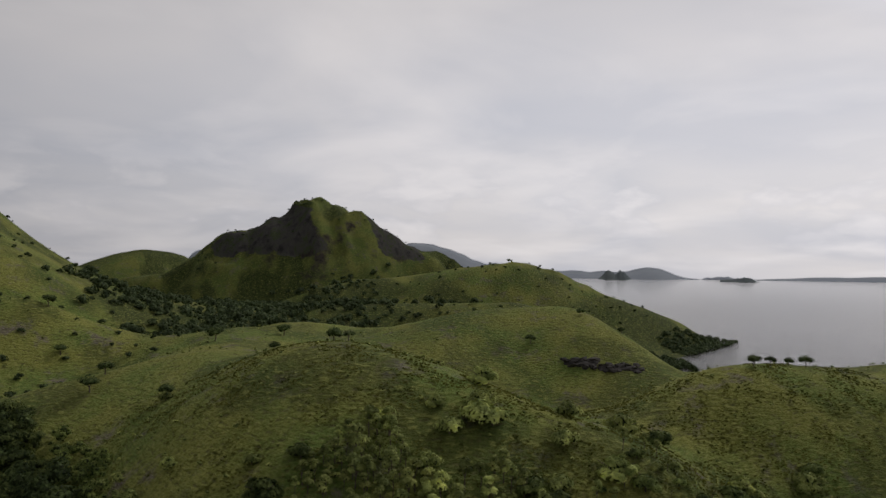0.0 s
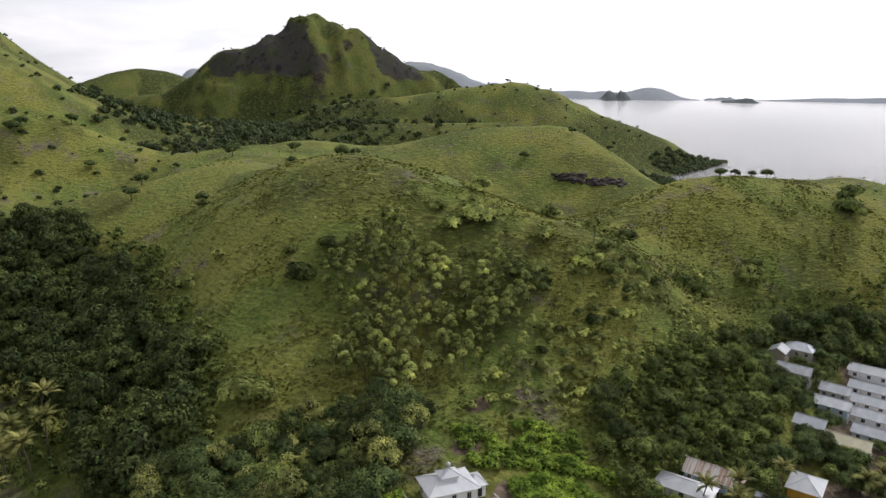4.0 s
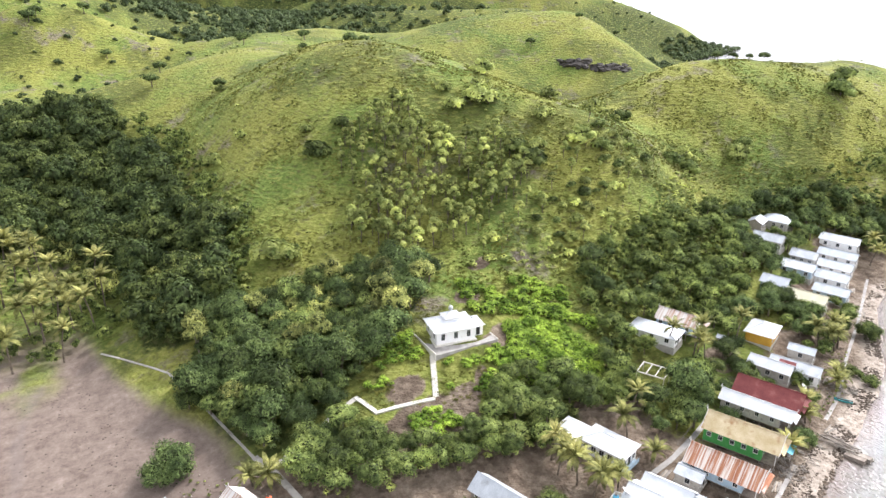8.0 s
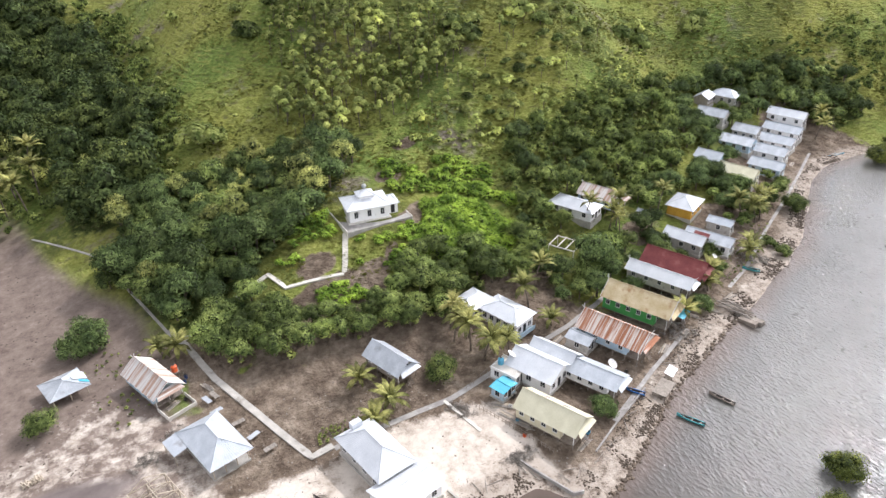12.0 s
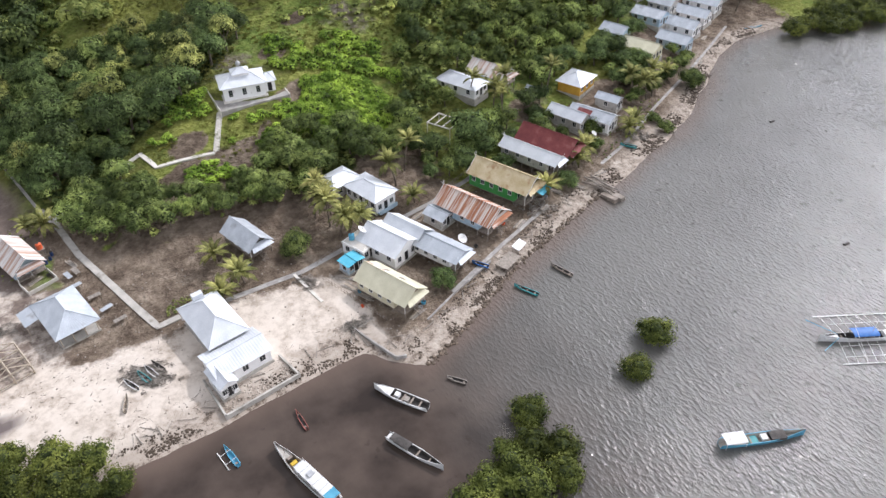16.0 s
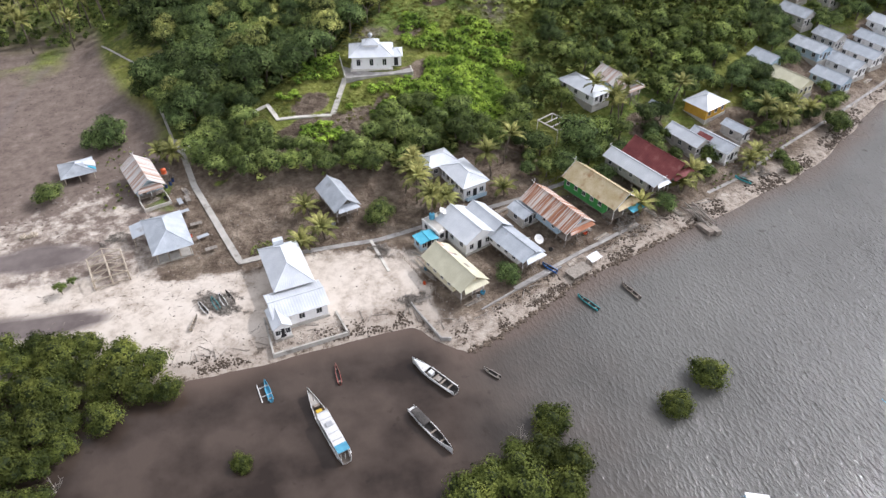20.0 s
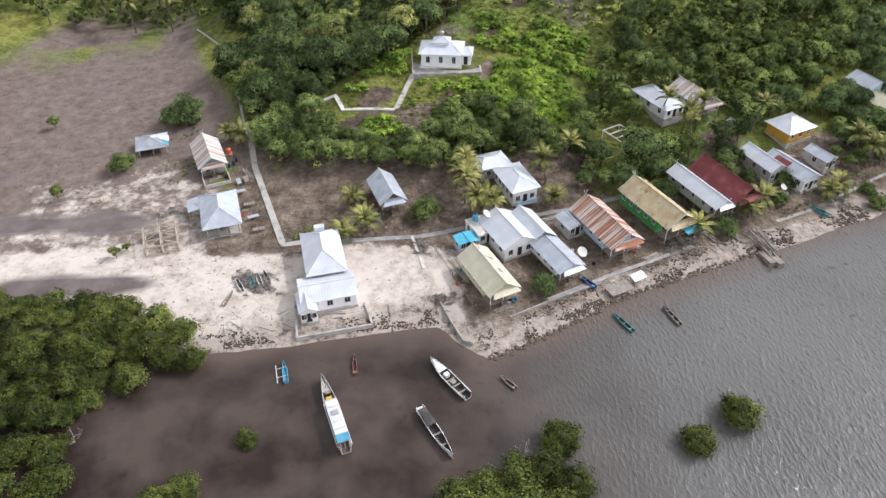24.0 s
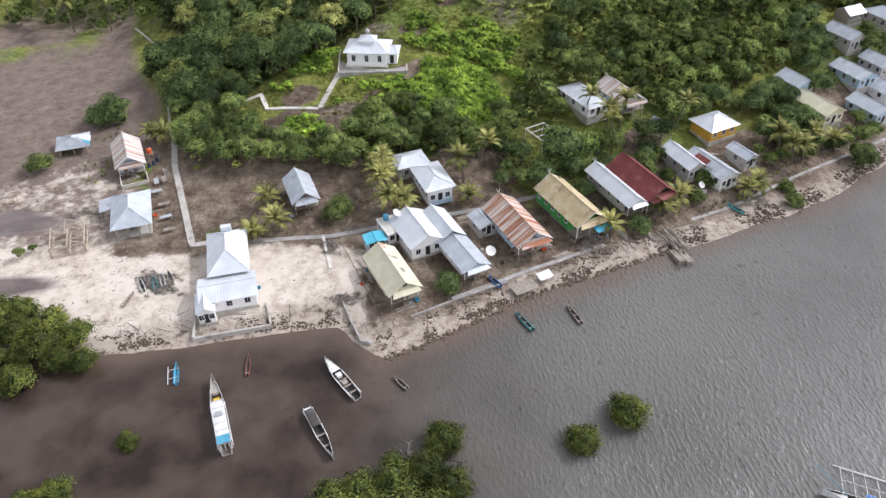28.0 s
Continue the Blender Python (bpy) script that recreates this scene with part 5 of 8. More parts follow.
# the slope and the far end of the village
ground_house(41.6, 140.4, -66, 11.0, 5.4, 2.7, 1.2, M_ZINC_WHITE, M_WALL_WHITE, "white house with pale hip roof behind coconut palms", True, 3, 0.5, 3.6, z=gz_at(41.6, 140.4))
ground_house(69.2, 131.6, 24, 7.4, 6.0, 3.0, 1.7, M_ZINC_WHITE, M_WALL_YELLOW, "ochre-yellow house with a white pyramid roof", True, 3, 0.6, 1.2)
ground_house(59.0, 121.0, -70, 9.0, 4.0, 3.1, 1.2, M_ZINC_WHITE, M_WALL_GREY, "silver-roofed house with patched sheets", False, 3, 0.4)
patch = ground_house(64.2, 118.4, -66, 10.4, 4.6, 3.0, 1.1, M_ZINC, M_WALL_WHITE, "long zinc-roofed house with a dark red roof patch", False, 4, 0.4)
part("roof_patch", Shape().ribbed((-3.4, -2.5, 3.12), (0.2, -2.5, 3.12), (0.2, -0.7, 3.92), (-3.4, -0.7, 3.92)), M_RED_ROOF, patch, "dark red replacement sheets")
ground_house(72.4, 122.6, -66, 5.6, 3.2, 2.6, 0.8, M_ZINC_BLUE, M_WALL_GREY, "small blue-grey roofed shed in the yard", False, 1, 0.3)
ground_house(57.0, 133.6, -66, 2.0, 1.8, 2.1, 0.4, M_ZINC, M_WALL_GREY, "tiny concrete outhouse with a zinc lid", False, 1, 0.2)
for q in (
    (96.2, 140.6, 13.0, 5.6, 3.0, 1.4, M_CREAM_ROOF, M_WALL_CREAM, "long cream-roofed house near the shore path"),
    (94.4, 147.4, 6.6, 5.0, 3.0, 1.3, M_ZINC_BLUE, M_WALL_BLUE, "silver-roofed house behind the cream roof"),
    (110.4, 140.4, 8.6, 4.8, 3.0, 1.3, M_ZINC_BLUE, M_WALL_BLUE, "pale blue house with a bluish zinc roof"),
    (118.8, 147.2, 10.6, 5.4, 2.9, 1.4, M_ZINC, M_WALL_WHITE, "long white house with grey zinc roof"),
    (112.2, 153.0, 9.0, 5.6, 2.8, 1.3, M_ZINC, M_WALL_BLUE, "turquoise-walled house with a zinc roof"),
    (120.6, 157.0, 7.0, 5.0, 3.2, 1.3, M_ZINC, M_WALL_GREY, "grey-roofed house in the crowded row"),
    (127.8, 151.4, 10.0, 5.2, 2.8, 1.3, M_ZINC_BLUE, M_WALL_WHITE, "blue-grey roofed house in the crowded row"),
    (135.4, 155.2, 10.6, 5.0, 2.8, 1.3, M_ZINC_BLUE, M_WALL_WHITE, "pale-roofed house in the crowded row"),
    (142.0, 159.4, 11.0, 4.8, 3.3, 1.3, M_ZINC_WHITE, M_WALL_WHITE, "white-roofed long house at the village end"),
    (115.6, 166.6, 8.6, 4.8, 3.2, 1.4, M_ZINC, M_WALL_GREY, "grey zinc-roofed house under the trees"),
    (130.4, 175.2, 8.0, 5.8, 3.3, 1.6, M_ZINC_BLUE, M_WALL_GREY, "blue-grey hip-roofed house against the forest"),
    (121.4, 176.0, 5.4, 4.4, 3.0, 1.2, M_ZINC, M_WALL_BOARD, "small zinc-roofed house against the forest"),
):
    hx, hy, hl, hw, he, hr, rm, wm, lab = q
    ground_house(hx, hy, -70 if hl > 6.0 else 22, hl, hw, he, hr, rm, wm, lab, "hip" in lab, 3, 0.45)
# open roof frame on the hillside
tf = house("roof_frame", 30.6, 129.6, -62, "white-washed open roof frame of a house being built")
for sx in (-3, 3):
    for sy in (-2.4, 2.4):
        part("post", Shape().beam((sx, sy, -1), (sx, sy, 3.0), 0.1), M_CONCRETE_PALE, tf)
for sx in (-3, -1, 1, 3):
    part("beam", Shape().box(sx - 0.1, sx + 0.1, -2.6, 2.6, 3.0, 3.2), M_CONCRETE_PALE, tf)
for sy in (-2.4, 2.4):
    part("beam", Shape().box(-3.1, 3.1, sy - 0.1, sy + 0.1, 3.004, 3.196), M_CONCRETE_PALE, tf)


# ---- the white prayer house on the knoll ----
ph = house("prayer_house", -6.6, 155.2, -8, "small white prayer house with stepped hip roof and silver finial", 12.3, category="prayer house")
part("base", Shape().box(-4.9, 4.9, -3.7, 3.7, -2.5, 0.35), M_CONCRETE_PALE, ph)
walls(ph, 9.0, 6.6, 0.35, 3.6, M_WALL_WHITE)
hip_roof(ph, 9.0, 6.6, 3.6, 1.7, M_ZINC_WHITE, 0.7, 3.0)
part("lantern", Shape().box(-1.7, 1.7, -1.3, 1.3, 4.6, 5.5), M_WALL_WHITE, ph)
hip_roof(ph, 3.4, 2.6, 5.5, 0.8, M_ZINC_WHITE, 0.35, 0.8)
part("porch", Shape().box(4.5, 6.9, -2.2, 2.2, 0.35, 3.0), M_WALL_WHITE, ph)
hip_roof(ph, 2.6, 4.4, 3.0, 0.9, M_ZINC_WHITE, 0.35, 0.5, 5.7, 0)
fin = Shape().beam((0, 0, 6.2), (0, 0, 6.7), 0.12, 8)
ball = bmesh.new()
bmesh.ops.create_uvsphere(ball, u_segments=14, v_segments=8, radius=0.55)
bmesh.ops.translate(ball, verts=ball.verts, vec=(0, 0, 7.1))
bme = bpy.data.meshes.new("finial_ball")
ball.to_mesh(bme)
ball.free()
bme.materials.append(M_METAL)
bme.polygons.foreach_set("use_smooth", [True] * len(bme.polygons))
part("finial_ball", bme, M_METAL, ph)
fin.beam((0, 0, 7.6), (0, 0, 8.2), 0.06, 6, 0.01)
part("finial_stem", fin, M_METAL, ph)
for i in range(3):
    opening(ph, -3.0 + 3.0 * i, -3.3, 1.95, 0.8, 1.5, "x", -1)
    opening(ph, -3.0 + 3.0 * i, 3.3, 1.95, 0.8, 1.5, "x", 1)
for yy in (-1.8, 1.8):
    opening(ph, -4.5, yy, 1.95, 0.8, 1.5, "y", -1)
opening(ph, 5.7, -2.2, 1.5, 0.9, 2.0, "x", -1, "door", None, M_DARK)
terrace = Shape().box(-13.5, 2.0, 149.2, 153.2, 7.6, 12.25).box(-13.5, -11.4, 153.2, 161.0, 8.2, 12.25)
solid("terrace", terrace, M_PLATFORM, "stained concrete terrace round the prayer house", "terrace", kind="structure")
par = Shape().box(-13.7, -13.5, 149.1, 161.0, 7.6, 12.75).box(2.0, 2.2, 149.1, 158, 7.6, 12.45)
solid("terrace_parapet", par, M_CONCRETE_PALE, "low pale parapet of the terrace", "parapet", kind="structure")


# ---- paths, walls, shore works ----
def strip(name, pts, width, thick, mat, label, lift=0.12, step=1.0, category="path", raise_to=None):
    """A raised concrete strip that follows the ground along a line of points."""
    s = Shape()
    dense = []
    for a, b in zip(pts, pts[1:]):
        k = max(1, int(math.dist(a, b) / step))
        dense += [(a[0] + (b[0] - a[0]) * i / k, a[1] + (b[1] - a[1]) * i / k) for i in range(k)]
    dense.append(pts[-1])
    n = len(dense)
    vs = []
    for i, (x, y) in enumerate(dense):
        p, q = dense[max(0, i - 1)], dense[min(n - 1, i + 1)]
        d = Vector((q[0] - p[0], q[1] - p[1])).normalized()
        ox, oy = -d.y * width / 2, d.x * width / 2
        zt = gz_at(x, y) + lift
        if raise_to is not None:
            zt = max(zt, raise_to)
        vs += [(x + ox, y + oy, zt), (x - ox, y - oy, zt), (x - ox, y - oy, zt - thick), (x + ox, y + oy, zt - thick)]
    fs = [(3, 2, 1, 0), (4 * n - 4, 4 * n - 3, 4 * n - 2, 4 * n - 1)]
    for i in range(n - 1):
        j = 4 * i
        fs += [(j, j + 1, j + 5, j + 4), (j + 1, j + 2, j + 6, j + 5), (j + 2, j + 3, j + 7, j + 6), (j + 3, j, j + 4, j + 7)]
    s.add(vs, fs)
    return solid(name, s, mat, label, category, kind="structure")


strip("pavement", [(-53.4, 147.6), (-51.2, 141.5), (-48.5, 129.5), (-45.3, 120.1), (-39.4, 102.6), (-35.6, 103.2)], 1.25, 0.9, M_CONCRETE, "raised concrete footpath across the sand", 0.2)
strip("pavement", [(-51.5, 143.1), (-43.5, 145.6), (-37.5, 147.8), (-32.0, 149.2)], 1.1, 0.5, M_CONCRETE_PALE, "pale concrete path climbing through the trees")
strip("pavement", [(-31.9, 149.6), (-29.8, 143.6), (-18.0, 141.2)], 1.0, 0.6, M_CONCRETE_PALE, "pale concrete landing path on the knoll", 0.14)
strip("pavement", [(-53.5, 147.7), (-58.1, 166.0), (-63.2, 183.5), (-75.8, 203.5)], 0.8, 0.4, M_CONCRETE, "narrow path along the edge of the mud flat", 0.04)
strip("pavement", [(-35.6, 102.6), (-24, 103.0), (-13.9, 102.9), (-1.7, 105.6), (16.1, 109.6), (25.6, 112.8), (36, 117)], 1.1, 0.5, M_PLATFORM, "worn concrete village lane behind the shore houses", 0.05)
strip("pavement", [(-15.3, 103.0), (-13.4, 94.0)], 0.55, 0.5, M_CONCRETE_PALE, "short concrete spur on the beach", 0.15)
strip("pavement", [(7.5, 85.4), (22, 92.0), (37, 98.0)], 0.8, 0.6, M_PLATFORM, "worn concrete shore path in front of the houses", 0.1)
strip("pavement", [(56, 104.6), (66, 108.5), (84, 118.2), (104, 128), (122, 137.5), (136, 145)], 0.8, 0.5, M_PLATFORM, "narrow shore path below the far houses", 0.04)

flight = thing("stair_flight", pose(0, 0, 0), "long pale concrete stair up the knoll", "stairs", kind="structure")
for i in range(26):
    q = i / 25
    x, y = -17.6 + 4.0 * q, 141.5 + 9.0 * q
    z = max(gz_at(x, y) + 0.12, 7.4 + 4.2 * q)
    part("step", Shape().box(x - 0.65, x + 0.65, y - 0.17, y + 0.17, z - 0.9, z), M_CONCRETE_PALE, flight)


def wall_line(name, pts, t, z0, z1, mat, label):
    s = Shape()
    for a, b in zip(pts, pts[1:]):
        d = (Vector(b) - Vector(a)).normalized()
        o = Vector((-d.y, d.x)) * t / 2
        a2, b2 = Vector(a) - d * t * 0.3, Vector(b) + d * t * 0.3
        c = [a2 + o, b2 + o, b2 - o, a2 - o]
        vs = [(p.x, p.y, z0) for p in c] + [(p.x, p.y, z1) for p in c]
        s.add(vs, [(3, 2, 1, 0), (4, 5, 6, 7), (0, 1, 5, 4), (1, 2, 6, 5), (2, 3, 7, 6), (3, 0, 4, 7)])
    return solid(name, s, mat, label, "wall", kind="structure")


wall_line("sea_wall", [(-36.3, 92.0), (-35.6, 87.0), (-34.5, 79.0), (-22.4, 81.2), (-23.8, 86.4)], 0.32, -1.2, 0.95, M_CONCRETE, "low concrete sea wall round the beach house")
wall_line("sea_wall", [(-13.0, 92.5), (-10.2, 83.5), (-7.7, 76.8), (-6.2, 76.4)], 0.26, -1.2, 0.8, M_PLATFORM, "worn concrete wall running into the water")
wall_line("sea_wall", [(0.5, 81.6), (7.5, 84.9), (17.5, 89.0)], 0.26, -1.2, 0.92, M_PLATFORM, "worn low kerb along the shore yard")
jetty = thing("pier", pose(50.3, 97.0, 0, 0, 0, -72) @ Matrix.Scale(1.25, 4), "broken concrete and timber jetty at the waterline", "jetty", kind="structure")
for i, (a, b, y, h, r, mt) in enumerate(((-3.4, -0.6, 0.1, 0.7, -3, M_STONE), (-0.4, 2.2, -0.1, 0.45, 4, M_STONE), (2.3, 4.2, 0.2, 0.3, -6, M_STONE), (-3.0, 0.8, 1.2, 0.5, 5, M_TIMBER), (0.6, 3.6, -1.0, 0.4, -5, M_TIMBER))):
    part("jetty_slab", Shape().box(a, b, -0.5, 0.5, -1.2, h), mt, jetty, at=pose(0, y, 0, 0, r, r * 1.5))
for i in range(18):
    rd = random.Random(300 + i)
    x, y, l, a = rd.uniform(-2.6, 3.0), rd.uniform(-1.2, 1.2), rd.uniform(0.9, 2.3), rd.gauss(0, 14)
    part("jetty_log", Shape().beam((-l, 0, 0), (l, 0, rd.uniform(-0.2, 0.2)), rd.uniform(0.09, 0.2), 6, 0.08), (M_TIMBER, M_DEADWOOD, M_WALL_BOARD)[i % 3], jetty, at=pose(x, y, 0.75 - 0.1 * x + rd.uniform(-0.1, 0.2), 0, 0, a))
for i in range(7):
    part("jetty_post", Shape().beam((-3.2 + i * 1.1, 0.9 if i % 2 else -0.8, -1.2), (-3.1 + i * 1.1, 0.95 if i % 2 else -0.85, 0.9 - 0.08 * i), 0.09), M_TIMBER, jetty)



def stone_mesh(seed):
    rnd = random.Random(seed)
    bm = bmesh.new()
    bmesh.ops.create_icosphere(bm, subdivisions=1, radius=0.5)
    for v in bm.verts:
        v.co *= rnd.uniform(0.65, 1.15)
        v.co.z *= 0.6
    me = bpy.data.meshes.new("stone")
    bm.to_mesh(me)
    bm.free()
    me.materials.append(M_STONE_WET)
    return me


rnd = random.Random(5)
STONES = [stone_mesh(i) for i in range(6)]
bank = thing("rubble_bank", pose(0, 0, 0), "bank of brown rubble stones along the waterline", "rubble", kind="structure")


def along(pts, q):
    """The point at share q of a line's length."""
    ls = [math.dist(a, b) for a, b in zip(pts, pts[1:])]
    d = q * sum(ls)
    for (a, b), l in zip(zip(pts, pts[1:]), ls):
        if d <= l:
            return a[0] + (b[0] - a[0]) * d / l, a[1] + (b[1] - a[1]) * d / l
        d -= l
    return pts[-1]


east_shore = [(-4, 73.8), (6, 78.6), (22, 87.2), (48, 96.6)]
for i in range(290):
    x, y = along(east_shore, rnd.random())
    o = rnd.gauss(-0.75, 0.3)
    x, y = x - o * 0.45, y + o * 0.9
    s = rnd.uniform(0.35, 0.95)
    part("stone", STONES[i % 6], None, bank, at=pose(x, y, max(gz_at(x, y), -0.1) + 0.05, rnd.uniform(-20, 20), 0, rnd.uniform(0, 360)) @ Matrix.Scale(s, 4))


def scatter_mesh(name, src, places, mat, label, category):
    """Joins many placed copies of one low mesh into a single mesh of loose stuff."""
    co = np.empty(len(src.vertices) * 3, np.float32)
    src.vertices.foreach_get("co", co)
    co = co.reshape(-1, 3)
    loops = np.empty(len(src.loops), np.int32)
    src.loops.foreach_get("vertex_index", loops)
    starts = np.empty(len(src.polygons), np.int32)
    src.polygons.foreach_get("loop_start", starts)
    nv, vs, ls, ss = len(co), [], [], []
    for i, (x, y, z, s, r) in enumerate(places):
        c, k = math.cos(r), math.sin(r)
        sx, sz = (s, s) if np.isscalar(s) else s
        q = co * (sx, sx, sz)
        vs.append(np.stack([q[:, 0] * c - q[:, 1] * k + x, q[:, 0] * k + q[:, 1] * c + y, q[:, 2] + z], -1))
        ls.append(loops + nv * i)
        ss.append(starts + len(loops) * i)
    me = bpy.data.meshes.new(name)
    V, Lp, S = np.concatenate(vs), np.concatenate(ls), np.concatenate(ss)
    me.vertices.add(len(V))
    me.vertices.foreach_set("co", V.astype(np.float32).ravel())
    me.loops.add(len(Lp))
    me.loops.foreach_set("vertex_index", Lp.astype(np.int32))
    me.polygons.add(len(S))
    me.polygons.foreach_set("loop_start", S.astype(np.int32))
    me.materials.append(mat)
    if len(src.materials) > 1:
        mi = np.empty(len(src.polygons), np.int32)
        src.polygons.foreach_get("material_index", mi)
        me.materials.append(src.materials[1])
        me.polygons.foreach_set("material_index", np.tile(mi, len(places)))
    me.update()
    return tagged(new(name, me), label, category, kind="stuff")


beach_line = [(-52, 77.5), (-38, 79.2), (-24, 80.8), (-11.5, 81.8)]
far_shore = [(48, 96.8), (58, 99.6), (75, 105.9), (88, 112), (101, 120.1), (120, 132.3), (133, 138), (150, 138)]
pl = []
for line, n, wd in ((beach_line, 1500, 1.0), (far_shore, 2600, 1.1), (east_shore, 3000, 1.5)):
    for i in range(n):
        x, y = along(line, rnd.random())
        o = rnd.gauss(0.5, 0.6) if i % 4 else rnd.gauss(wd * 2.4, wd * 0.4)
        x, y = x - o * 0.4, y + o * 0.9
        if fractal(np.array([x]), np.array([y]), 6, 91, 2)[0] < (0.05 if x < -12 else -0.25):
            continue
        pl.append((x, y, max(gz_at(x, y), -0.05), rnd.uniform(0.10, 0.5) * (1.5 if x > 48 else 1.0), rnd.uniform(0, 6.3)))
scatter_mesh("shore_rubble", STONES[0], pl, M_STONE_WET, "loose brown rubble and coral stones along the tideline", "rubble")

# rubble thrown in behind the sea wall of the beach house
fill = []
for i in range(150):
    x, y = rnd.uniform(-34.0, -23.4), rnd.uniform(80.0, 83.6)
    fill.append((x, y, gz_at(x, y), rnd.uniform(0.2, 0.5), rnd.uniform(0, 6.3)))
scatter_mesh("wall_rubble", STONES[2], fill, M_STONE, "pale rubble filling the ground behind the sea wall", "rubble")


# ---- plants ----
def raw_mesh(name, V, F, mats, mi=None):
    """A mesh of equal-sided faces from arrays."""
    V, F = np.asarray(V, np.float32), np.asarray(F, np.int32)
    me = bpy.data.meshes.new(name)
    me.vertices.add(len(V))
    me.vertices.foreach_set("co", V.ravel())
    me.loops.add(F.size)
    me.loops.foreach_set("vertex_index", F.ravel())
    me.polygons.add(len(F))
    me.polygons.foreach_set("loop_start", np.arange(0, F.size, F.shape[1], dtype=np.int32))
    for m in mats:
        me.materials.append(m)
    if mi is not None:
        me.polygons.foreach_set("material_index", np.asarray(mi, np.int32))
    me.update()
    return me


def crown_mesh(name, seed, lobes, radius, tall, leaves, leaf, mat, base=0.0, spread=0.66, core=0.62):
    """A crown of several leafy lobes: a rough inner mass of each lobe and many small leaf clumps round it."""
    rs = np.random.RandomState(seed)
    V, F = [], []
    n = 0
    ico = bmesh.new()
    bmesh.ops.create_icosphere(ico, subdivisions=1, radius=1.0)
    iv = np.array([v.co[:] for v in ico.verts])
    it = np.array([[v.index for v in f.verts] for f in ico.faces])
    ico.free()
    for k in range(lobes):
        a = math.tau * (k / lobes + rs.uniform(-0.08, 0.08))
        d = 0 if k == 0 else radius * spread * rs.uniform(0.7, 1.1)
        r = radius * (0.62 if k == 0 else rs.uniform(0.36, 0.55))
        c = np.array([math.cos(a) * d, math.sin(a) * d, base + tall * (0.62 if k == 0 else rs.uniform(0.30, 0.62))])
        rz = min(r, tall * 0.5) * rs.uniform(0.75, 1.0)
        # inner mass, coloured dark as crown shade, as triangles doubled into thin quads
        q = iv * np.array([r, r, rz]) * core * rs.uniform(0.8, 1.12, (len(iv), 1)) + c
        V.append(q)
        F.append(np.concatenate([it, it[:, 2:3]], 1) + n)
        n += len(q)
        m = int(leaves * (1.5 if k == 0 else 1.0))
        u = rs.normal(size=(m, 3))
        u /= np.linalg.norm(u, axis=1, keepdims=True)
        u[:, 2] = np.where(u[:, 2] < -0.35, -u[:, 2], u[:, 2])
        p = u * np.array([r, r, rz]) * rs.uniform(0.68, 1.12, (m, 1)) + c
        out = p - np.array([0, 0, base + tall * 0.3])
        out /= np.linalg.norm(out, axis=1, keepdims=True) + 1e-6
        nrm = 0.75 * u + 0.45 * out + rs.normal(size=(m, 3)) * 0.34
        nrm /= np.linalg.norm(nrm, axis=1, keepdims=True)
        t1 = np.cross(nrm, rs.normal(size=(m, 3)))
        t1 /= np.linalg.norm(t1, axis=1, keepdims=True)
        t2 = np.cross(nrm, t1)
        s = leaf * rs.uniform(0.6, 1.3, (m, 1))
        quad = np.stack([p - t1 * s, p - t2 * s * 0.6 + nrm * s * 0.15, p + t1 * s, p + t2 * s * 0.6 + nrm * s * 0.15], 1).reshape(-1, 3)
        V.append(quad)
        F.append(np.arange(4 * m).reshape(-1, 4) + n)
        n += 4 * m
    Fq = np.concatenate(F)
    # split: triangles cannot sit in a quad array, so the core's faces repeat their last corner a hair apart
    V = np.concatenate(V)
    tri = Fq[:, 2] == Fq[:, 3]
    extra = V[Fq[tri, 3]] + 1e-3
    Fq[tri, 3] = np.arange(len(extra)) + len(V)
    return raw_mesh(name, np.concatenate([V, extra]), Fq, [mat, M_TWIG_SHADE], tri.astype(np.int32))


def trunk_mesh(name, seed, h, r, limbs=4, spread=1.6):
    rs = random.Random(seed)
    s = Shape()
    a = Vector((0, 0, -0.8))
    b = Vector((rs.uniform(-0.3, 0.3), rs.uniform(-0.3, 0.3), h * 0.55))
    s.beam(a, b, r, 7, r * 0.7)
    for k in range(limbs):
        q = math.tau * (k + rs.random() * 0.6) / limbs
        s.beam(b - Vector((0, 0, rs.uniform(0, h * 0.2))), (math.cos(q) * spread, math.sin(q) * spread, h * rs.uniform(0.85, 1.1)), r * 0.5, 5, r * 0.15)
    return s.mesh(name, M_BARK)


def tree_kind(name, label, category, trunk, crown, group):
    t = thing(name, pose(0, 0, -500), label, category, group)
    part("trunk", trunk, None, t)
    part("crown", crown, None, t)
    return t


BROAD = [tree_kind("tree", "dense round-crowned broadleaf tree", "tree", trunk_mesh("trunk", i, 4.2, 0.22), crown_mesh("crown", 10 + i, 10, 3.0, 4.8, 165, 0.2, M_LEAF, 1.1), "broadleaf trees") for i in range(4)]
DEEP = [tree_kind("tree", "dark green spreading tree with thick foliage", "tree", trunk_mesh("trunk", 20 + i, 4.6, 0.25), crown_mesh("crown", 30 + i, 10, 3.3, 5.2, 175, 0.205, M_LEAF_DEEP, 1.2), "dark green trees") for i in range(3)]
PALE = [tree_kind("tree", "light green airy tree with an open crown", "tree", trunk_mesh("trunk", 40 + i, 3.8, 0.16), crown_mesh("crown", 50 + i, 8, 2.5, 4.4, 190, 0.16, M_LEAF_LITE, 1.4), "light green trees") for i in range(3)]
